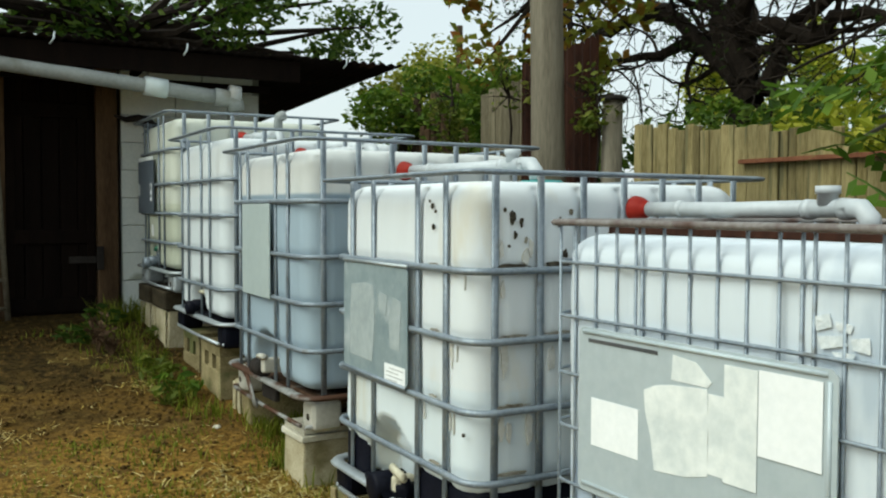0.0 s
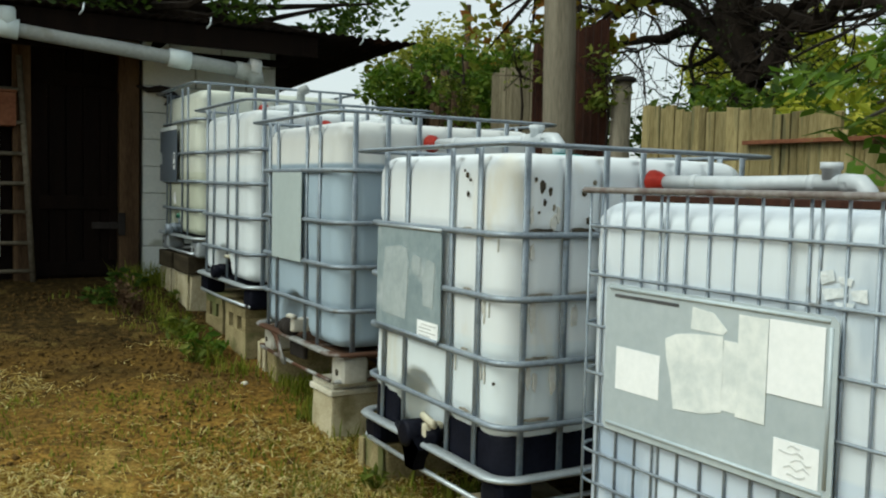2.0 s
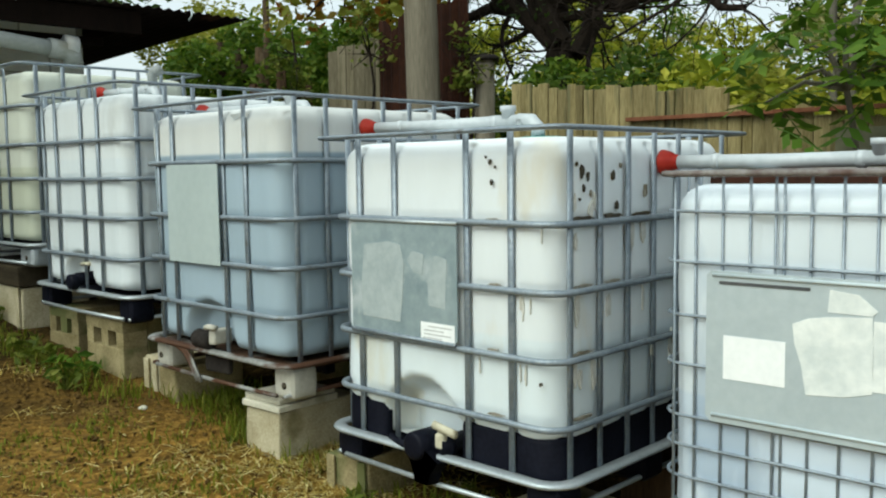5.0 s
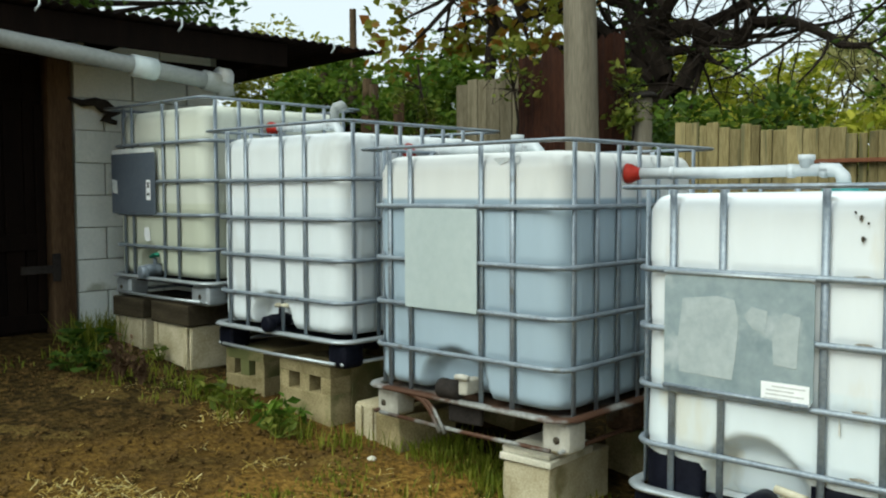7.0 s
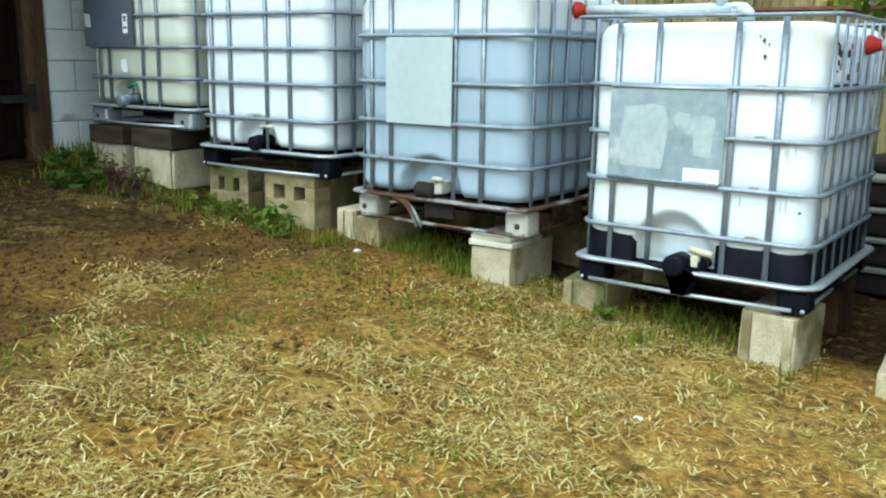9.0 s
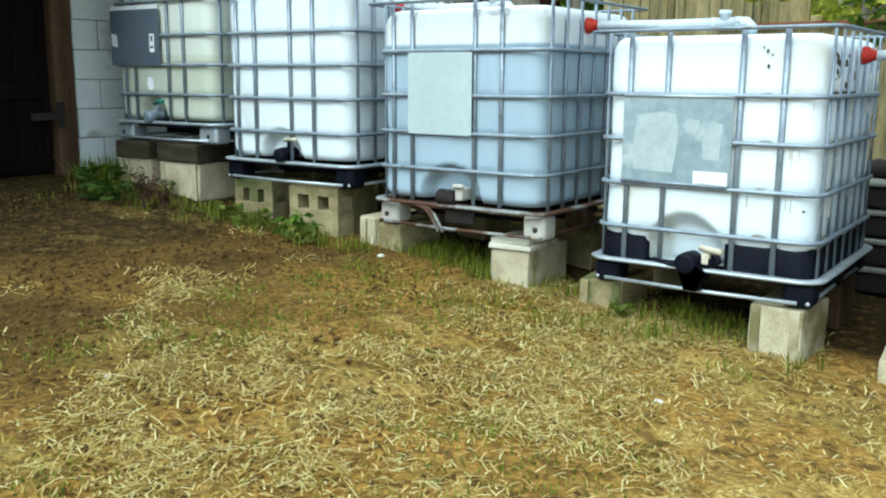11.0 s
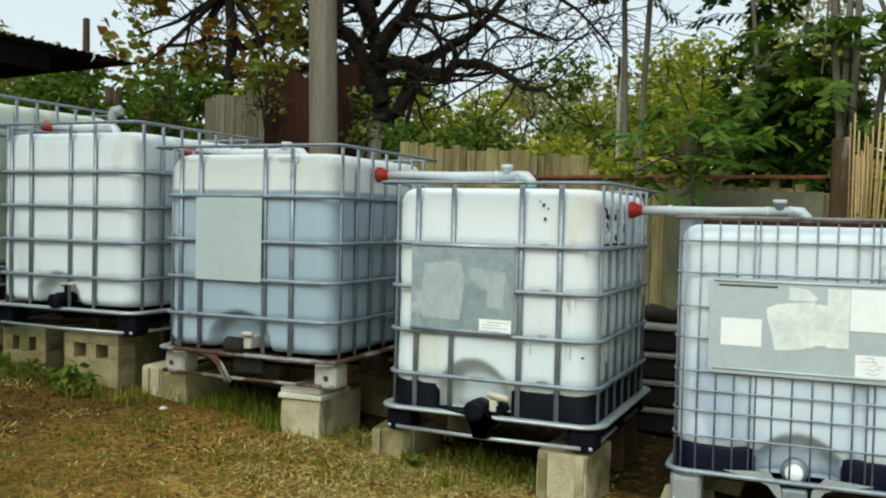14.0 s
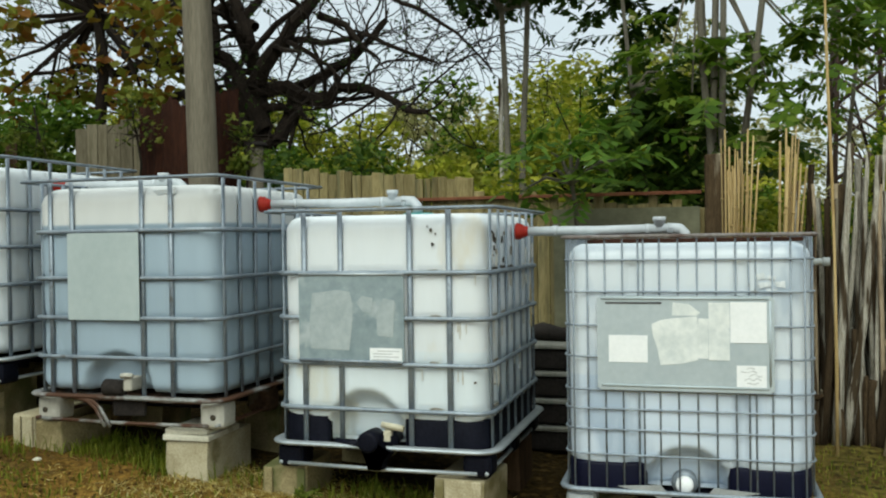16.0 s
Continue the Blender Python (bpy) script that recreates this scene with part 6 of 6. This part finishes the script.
# bright bushes far behind
for i in range(9):
    y = 10.5 - i * 1.55
    x = 11.0 + 1.5 * math.sin(i * 2.3)
    c, s = scatter(22, (-1.0, 1.0), (-1.1, 1.1), (0.3, 2.9 + 0.4 * math.sin(i * 1.7)), (0.3, 0.6))
    tree_clumps("bush", "bright yellow-green bush beyond the fence", (x, y, ground_z(y)), [(0, 0, 0), (0.02, 0, 0.6), (0, 0.03, 1.6)], 0.05, c, s, 6800, 0.115, "leaf_yellow" if i % 3 != 1 else "leaf_green", category="bush")
for i in range(10):
    y = 14 - i * 3.4
    x = 22 + 2.5 * math.sin(i * 1.9)
    k = 1.0 if y > 0 else 1.95
    x, y = x * k, y * k
    c, s = scatter(26, (-1.8 * k, 1.8 * k), (-2.2 * k, 2.2 * k), (0.5, (4.9 + 0.9 * math.sin(i * 2.9)) * k), (0.6 * k, 1.1 * k))
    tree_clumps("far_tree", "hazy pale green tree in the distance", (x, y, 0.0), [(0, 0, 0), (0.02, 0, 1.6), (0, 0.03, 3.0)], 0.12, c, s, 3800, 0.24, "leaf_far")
for x, y, h in ((22.0, 2.0, 7.6), (46.0, -6.2, 8.2), (46.0, -9.5, 8.6)):
    c, s = scatter(26, (-1.2, 1.2), (-1.3, 1.3), (0.5, h - 0.6), (0.6, 1.0))
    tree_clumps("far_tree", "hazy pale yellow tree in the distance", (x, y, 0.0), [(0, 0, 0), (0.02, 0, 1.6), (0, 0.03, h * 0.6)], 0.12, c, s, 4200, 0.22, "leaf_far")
# yellowish tall bush
c, s = scatter(30, (-0.6, 0.6), (-0.9, 0.9), (0.8, 3.15), (0.3, 0.5))
tree_clumps("bush", "tall yellow-green bush beyond the fence", (8.2, 2.75, 0.05), [(0, 0, 0), (0.02, 0, 0.9), (0, 0.03, 2.0)], 0.05, c, s, 6000, 0.10, "leaf_yellow", category="bush")


def frond_tree(at, trunks, crowns, n, leaf, key, label, spread=0.35, length=(0.28, 0.5), bark="bark_grey", pairs=8):
    t = thing("frond_tree", at, label, "tree")
    c = Cloud()
    for pts, r in trunks:
        v, f = sweep(pts, [r * (1 - 0.1 * i) for i in range(len(pts))], 8, cap=False)
        c.add(list(map(tuple, v)), f)
    l = Cloud()
    for i in range(n):
        q = crowns[int(RNG.integers(0, len(crowns)))]
        b = Vector(q) + Vector(RNG.normal(size=3)) * spread
        a = RNG.uniform(0, 6.283)
        frond(l, b, (math.cos(a), math.sin(a), RNG.uniform(-0.5, 0.6)), RNG.uniform(*length), pairs, leaf)
    for q in crowns:
        a = Vector(trunks[0][0][-1]) * 0.6 + Vector(trunks[0][0][1]) * 0.4
        v, f = sweep([a, (a + Vector(q)) / 2 + Vector((0, 0, 0.06)), q], [0.016, 0.011, 0.006], 5, cap=False)
        c.add(list(map(tuple, v)), f)
    c.mesh("trunk", M[bark], t)
    l.mesh("crown", M[key], t)


# low fronds hanging over the fence
frond_tree((3.95, 2.15, ground_z(2.1)), [([(0, 0, 0), (-0.55, 0.03, 1.45), (-0.62, 0.05, 1.66)], 0.016)], [(-0.72, 0.34, 1.53), (-0.74, 0.2, 1.62), (-0.75, 0.05, 1.58), (-0.7, 0.15, 1.76), (-0.62, -0.05, 1.76), (-0.62, -0.2, 1.64), (-0.62, 0.05, 1.88), (-0.5, -0.3, 1.72)], 44, 0.105, "leaf_fresh", "young tree with bright feathery leaves over the fence", 0.085, (0.16, 0.28), pairs=4)
# twin stems with dark crown
frond_tree((5.6, 3.02, ground_z(3.0)), [([(0, 0.06, 0), (0, 0.07, 1.6), (0.02, 0.10, 2.6), (0, 0.16, 4.2)], 0.032), ([(0, -0.06, 0), (0, -0.05, 1.8), (0.0, -0.09, 2.6), (0, -0.16, 4.2)], 0.032)], [(0, 0.2, 3.45), (0, -0.25, 3.4), (-0.2, -0.5, 3.5), (0, -0.85, 3.3), (-0.1, -1.0, 3.2), (0.0, 0.45, 3.6), (0, 0.0, 3.8), (-0.1, -0.8, 3.7), (0, -1.1, 3.7)], 170, 0.13, "leaf_dark", "twin-stemmed tree with a dark feathery crown", 0.16, (0.28, 0.5))
# middle dark foliage
frond_tree((5.2, 1.75, ground_z(1.7)), [([(0, 0.1, 0), (0, 0.08, 1.4), (0.02, 0.2, 2.1), (0, 0.3, 3.2)], 0.022)], [(0, 0.0, 2.6), (0, -0.15, 2.5), (0, 0.1, 2.4), (-0.1, 0.15, 2.1), (0, -0.2, 2.3), (0, -0.1, 1.9), (0, 0.25, 1.9), (-0.1, -0.3, 1.75), (0, -0.4, 2.1), (-0.1, -0.1, 1.6)], 230, 0.12, "leaf_mid", "dark green feathery sapling beyond the fence", 0.18, (0.28, 0.5))
# cluster of stems beside the canes
frond_tree((4.55, 1.30, ground_z(1.3)), [([(0, 0.05, 0), (0, 0.07, 1.9), (0.02, 0.13, 2.6), (0, 0.17, 4.4)], 0.03), ([(0, -0.02, 0), (0.02, 0.0, 1.9), (0, -0.02, 2.8), (0, -0.04, 4.4)], 0.028), ([(0, -0.07, 0), (0, -0.09, 1.6), (0, -0.24, 2.6), (0, -0.46, 4.4)], 0.028), ([(0.05, 0.06, 0), (0.05, 0.06, 2.0), (0.05, 0.03, 3.0), (0, 0.02, 4.4)], 0.03)], [(0, 0.35, 2.6), (0, -0.3, 2.5), (0.1, -0.5, 2.8), (0, 0.2, 2.35), (0.1, -0.7, 2.5), (0, -0.4, 2.2), (0.2, -0.9, 2.9), (0.1, 0.1, 2.7)], 80, 0.12, "leaf_green", "cluster of grey stems with feathery green leaves", 0.2, (0.25, 0.45))
# sprays right of the stems
frond_tree((5.4, 0.2, ground_z(0.2)), [([(0, 0.2, 0), (0, 0.2, 1.6), (0.02, 0.1, 2.6), (0, 0.0, 4.0)], 0.02)], [(0, 0.3, 2.9), (0, -0.1, 3.1), (0, 0.1, 3.5), (0, -0.5, 3.3), (0, 0.4, 2.4), (0, -0.2, 2.6)], 46, 0.085, "leaf_green", "thin sapling with open feathery leaves", 0.2, (0.25, 0.45))
# bush behind the palisade, and the leafy tree at its end
# this shrub is added as a dark backdrop in place of shade
c, s = scatter(24, (-0.15, 0.15), (-1.5, 1.1), (0.15, 1.25), (0.22, 0.36))
tree_clumps("shrub", "dark shrub added behind the palisade for the shade in its gaps", (4.75, -0.3, -0.05), [(0, 0, 0), (0.02, 0, 0.4), (0, 0.03, 0.8)], 0.03, c, s, 5200, 0.08, "leaf_dark", category="shrub")
c, s = scatter(22, (-0.5, 0.5), (-1.7, 1.2), (0.3, 1.9), (0.3, 0.5))
tree_clumps("bush", "shaded olive bush behind the palisade", (6.0, -0.2, -0.05), [(0, 0, 0), (0.02, 0, 0.6), (0, 0.03, 1.2)], 0.04, c, s, 4200, 0.11, "leaf_yellow", category="bush")
c, s = scatter(22, (-0.9, 0.9), (-1.1, 0.6), (1.9, 4.3), (0.25, 0.5))
tree_clumps("leafy_tree", "leafy green tree beyond the palisade", (11.0, -2.9, 0.0), [(0, 0, 0), (0.02, 0, 1.6), (0, 0.03, 2.6), (0.05, 0, 3.6)], 0.08, c, s, 5200, 0.12, "leaf_green", slim=0.7)


def pylon():
    t = thing("lattice_tower", (37.0, -4.1, 0.0), "distant brown steel lattice tower", "tower")
    H, w0, w1 = 22.0, 1.15, 0.45
    W = lambda z: w0 + (w1 - w0) * z / H
    for sx in (-1, 1):
        for sy in (-1, 1):
            tube("leg", [(sx * W(0), sy * W(0), 0), (sx * W(H), sy * W(H), H)], 0.10, M["pylon"], t, seg=5)
    z = 0.4
    while z < H - 1.6:
        q = z + 1.5
        for s in (-1, 1):
            for a, b in ((-1, 1), (1, -1)):
                tube("brace", [(s * W(z), a * W(z), z), (s * W(q), b * W(q), q)], 0.05, M["pylon"], t, seg=4)
                tube("brace", [(a * W(z), s * W(z), z), (b * W(q), s * W(q), q)], 0.05, M["pylon"], t, seg=4)
        z = q


pylon()

# ---- straw and grass ----


def straw():
    """Short bent stalks lying in drifts, thinning towards the barn."""
    n = 300000
    x, y = RNG.uniform(-2.7, 2.0, n), RNG.uniform(-0.4, 6.2, n)
    near = RNG.uniform(size=n) < 0.45
    k = 900
    cx, cy = RNG.uniform(-2.6, 1.6, k), RNG.uniform(0.0, 5.0, k)
    pick = RNG.integers(0, k, n)
    x = np.where(near, cx[pick] + RNG.normal(size=n) * 0.10, x)
    y = np.where(near, cy[pick] + RNG.normal(size=n) * 0.10, y)
    patch = np.array([noise.noise(Vector((a * 0.8, b * 0.8, 7))) + 0.9 * noise.noise(Vector((a * 2.3, b * 2.3, 3))) + 0.5 * noise.noise(Vector((a * 6, b * 6, 1))) for a, b in zip(x, y)])
    keep = patch * 2.2 + RNG.uniform(-1.1, 1.0, n) - 0.22 - np.clip((y - 2.75) * 0.55, 0, 1.5) - np.clip((-0.9 - x) * 1.2, 0, 1.0) * np.clip((y - 1.9) * 1.5, 0, 1) - np.clip((x - 1.38) * 4.0, 0, 2.0) > 0
    keep |= (RNG.uniform(size=n) < np.clip(0.09 - 0.04 * (y - 2.4), 0, 0.09)) & (x < 1.36)
    x, y = x[keep], y[keep]
    n = len(x)
    gz = np.array([ground_z(b) for b in y])
    heap = np.array([max(0.0, noise.noise(Vector((p * 4.5, q * 4.5, 5)))) for p, q in zip(x, y)])
    z = gz + RNG.uniform(0.001, 0.008, n) + heap * 0.035 * RNG.uniform(0, 1, n)
    lay = np.array([noise.noise(Vector((p * 3.0, q * 3.0, 11))) * 5.0 for p, q in zip(x, y)])
    a, L, w = lay + RNG.normal(size=n) * 1.2, RNG.uniform(0.018, 0.085, n) * RNG.uniform(0.5, 1.2, n), RNG.uniform(0.001, 0.0033, n)
    d = np.stack([np.cos(a) * L / 2, np.sin(a) * L / 2, RNG.normal(size=n) * 0.006], 1)
    s = np.stack([-np.sin(a) * w, np.cos(a) * w, np.zeros(n)], 1)
    m = np.stack([RNG.normal(size=n) * 0.003, RNG.normal(size=n) * 0.003, np.full(n, 0.003)], 1)
    c = np.stack([x, y, z], 1)
    v = np.stack([c - d - s, c - d + s, c + m + s, c + m - s, c + d + s * 0.5, c + d - s * 0.5], 1).reshape(-1, 3)
    o = 6 * np.arange(n)[:, None]
    f = np.concatenate([o + np.array([0, 1, 2, 3]), o + np.array([3, 2, 4, 5])], 0)
    me = bpy.data.meshes.new("straw")
    me.from_pydata(v.tolist(), [], f.tolist())
    tagged(link_mesh("straw", me, M["straw"], smooth=False), "loose yellow straw scattered over the earth", "straw", kind="stuff")


straw()


def clods():
    """Small crumbs of wet earth."""
    n = 16000
    x, y = RNG.uniform(-2.6, 1.5, n), RNG.uniform(0.4, 6.7, n)
    keep = RNG.uniform(size=n) < np.clip((y - 2.2) / 2.6, 0.06, 1)
    x, y = x[keep], y[keep]
    n = len(x)
    r = RNG.uniform(0.003, 0.012, n) * RNG.uniform(0.5, 1.5, n)
    c = np.stack([x, y, np.array([ground_z(b) for b in y]) + 0.004], 1)
    octa = np.array([(1, 0, 0), (0, 1, 0), (-1, 0, 0), (0, -1, 0), (0, 0, 0.8), (0, 0, -0.8)])
    v = (c[:, None, :] + octa[None] * r[:, None, None] * RNG.uniform(0.6, 1.4, (n, 6, 1))).reshape(-1, 3)
    tri = np.array([(0, 1, 4), (1, 2, 4), (2, 3, 4), (3, 0, 4), (1, 0, 5), (2, 1, 5), (3, 2, 5), (0, 3, 5)])
    f = (6 * np.arange(n)[:, None, None] + tri[None]).reshape(-1, 3)
    me = bpy.data.meshes.new("clods")
    me.from_pydata(v.tolist(), [], f.tolist())
    tagged(link_mesh("clods", me, M["clod"], smooth=True), "small clods of damp brown earth", "earth", kind="stuff")


clods()


def blades(name, label, spots, key):
    c = Cloud()
    for x, y, n, r, h in spots:
        for _ in range(n):
            px, py = x + RNG.normal() * r, y + RNG.normal() * r
            z = ground_z(py) - 0.01
            a, lean, L, w = RNG.uniform(0, 6.283), RNG.uniform(0.1, 0.7), h * RNG.uniform(0.5, 1.2), RNG.uniform(0.002, 0.0045)
            ox, oy = -math.sin(a) * w, math.cos(a) * w
            d = Vector((math.cos(a) * lean, math.sin(a) * lean, 1)).normalized() * L
            c.add([(px - ox, py - oy, z), (px + ox, py + oy, z), (px + d.x * 0.5 + ox * 0.8, py + d.y * 0.5 + oy * 0.8, z + d.z * 0.6), (px + d.x * 0.5 - ox * 0.8, py + d.y * 0.5 - oy * 0.8, z + d.z * 0.6), (px + d.x * 1.1, py + d.y * 1.1, z + d.z * 0.9)], [(0, 1, 2, 3), (3, 2, 4)])
    tagged(c.mesh(name, M[key]), label, "grass", kind="stuff")


spots = []
rnd = random.Random(31)
for _ in range(26):
    spots.append((rnd.uniform(1.45, 1.8), rnd.uniform(2.5, 4.4), 24, 0.05, 0.08))
for x, y, k in ((1.36, 3.45, 5), (1.30, 3.95, 4), (1.42, 4.2, 8), (1.34, 2.75, 5), (1.28, 4.75, 5), (1.22, 5.1, 6), (1.15, 5.6, 7), (1.1, 6.1, 6), (1.2, 5.9, 5), (1.0, 6.5, 6), (1.38, 2.2, 2), (1.3, 3.05, 2)):
    for _ in range(k):
        spots.append((x + rnd.gauss(0, 0.09), y + rnd.gauss(0, 0.14), 18, 0.045, rnd.uniform(0.05, 0.12)))
for _ in range(18):
    spots.append((rnd.uniform(1.12, 1.42), rnd.uniform(6.72, 6.92), 18, 0.05, 0.20))
for _ in range(45):
    spots.append((rnd.uniform(2.4, 3.9), rnd.uniform(-1.2, 1.0), 30, 0.12, 0.05))
for _ in range(46):
    spots.append((rnd.uniform(1.42, 1.75), rnd.uniform(3.72, 4.36), 22, 0.05, rnd.uniform(0.05, 0.11)))
for _ in range(16):
    spots.append((rnd.uniform(1.42, 1.7), rnd.uniform(2.5, 3.05), 18, 0.05, rnd.uniform(0.05, 0.12)))
for _ in range(24):
    y = rnd.uniform(4.6, 6.75)
    spots.append((1.28 - rnd.uniform(0, 0.26) * (0.4 + 0.3 * (y - 4.6)), y, 14, 0.06, rnd.uniform(0.05, 0.13)))
blades("grass", "tufts of green grass round the blocks", spots, "grass")
spots = []
for _ in range(1500):
    x, y = rnd.uniform(-2.5, 1.3), rnd.uniform(0.0, 4.4)
    if noise.noise(Vector((x * 0.8 + 5, y * 0.8, 2))) > 0.05 + rnd.uniform(-0.25, 0.25):
        spots.append((x, y, 30, 0.07, rnd.uniform(0.02, 0.055)))
blades("short_grass", "thin short grass growing through the straw", spots, "grass")


def weeds():
    places = ((1.12, 4.85, 0.14, "leaf_weed"), (1.185, 4.96, 0.20, "leaf_fresh"), (1.17, 5.27, 0.17, "leaf_weed"), (1.2, 5.5, 0.16, "leaf_weed"), (0.95, 6.25, 0.2, "leaf_mid"), (1.1, 6.6, 0.24, "leaf_mid"), (0.85, 6.3, 0.16, "leaf_mid"), (1.35, 6.25, 0.14, "leaf_weed"), (1.35, 3.05, 0.1, "leaf_weed"))
    words = {"leaf_weed": "broad-leaved olive green weed by the blocks", "leaf_fresh": "bright green broad-leaved weed by the blocks", "leaf_mid": "dark green broad-leaved weed by the blocks"}
    for x, y, s, key in places:
        w = thing("weed", (x, y, ground_z(y)), words[key], "weed", "weeds by the blocks")
        c = Cloud()
        for k in range(30):
            a, e = RNG.uniform(0, 6.283), RNG.uniform(0.2, 1.7)
            d = Vector((math.cos(a), math.sin(a), e)).normalized()
            b = d * s * RNG.uniform(0.25, 0.6)
            v, f = sweep([(0, 0, -0.01), tuple(b)], 0.0025, 3, cap=False)
            c.add(list(map(tuple, v)), f)
            c.leaves([tuple(b + d * s * 0.2)], s * 0.42, 0.0, 0.42)
        c.mesh("leaves", M[key], w)
    for x, y, h in ((0.965, 5.98, 0.26), (1.02, 5.86, 0.18)):
        w = thing("dead_weed", (x, y, ground_z(y)), "withered rust-brown weed stalks by the blocks", "weed", "withered weeds")
        c = Cloud()
        for k in range(34):
            a, q = RNG.uniform(0, 6.283), RNG.uniform(0.1, 0.5)
            top = Vector((math.cos(a) * q, math.sin(a) * q, 1)).normalized() * h * RNG.uniform(0.4, 1.0)
            v, f = sweep([(0, 0, -0.01), tuple(top * 0.55 + Vector((0.01, 0, 0.01))), tuple(top)], [0.004, 0.003, 0.0015], 4, cap=False)
            c.add(list(map(tuple, v)), f)
            c.leaves([tuple(top), tuple(top * 0.7)], 0.05, 0.4, 0.35)
        c.mesh("stalk", M["barn_frame"], w)
    for x, y, r0 in ((1.26, 4.393, 0.016), (-0.71, 3.95, 0.012), (0.52, 2.53, 0.012)):
        st = thing("stone", (x, y, ground_z(y)), "small whitish stone lying on the earth", "stone", "loose stones")
        bm = bmesh.new()
        bmesh.ops.create_icosphere(bm, subdivisions=2, radius=r0)
        for v in bm.verts:
            v.co = Vector((v.co.x * 1.2, v.co.y * 1.5, v.co.z * 0.7)) * (1 + 0.25 * noise.noise(v.co * 40 + Vector((x, y, 0))))
            v.co.z += r0 * 0.45
        part("body", bm, M["paver"], st, smooth=True)


weeds()

# ---- painted blocks of the barn wall ----


def wall_blocks():
    me = {}
    z, row = 0.40, 0
    while z < 2.36:
        x = 1.315 - (0.2 if row % 2 else 0)
        while x < 2.33:
            a, b = max(x, 1.312), min(x + 0.395, 2.355)
            if b - a > 0.05:
                key = round(b - a, 3)
                if key not in me:
                    bm = box(0, b - a - 0.006, 0, 0.02, 0, 0.198, 0.004, segs=1)
                    m = bpy.data.meshes.new("block")
                    bm.to_mesh(m)
                    bm.free()
                    m.materials.append(M["wall_paint"])
                    me[key] = m
                ob = new("block", me[key])
                ob.location = (a, WALL_Y - 0.008, z)
                ob.parent = barn_wall
            x += 0.4
        z += 0.203
        row += 1


wall_blocks()
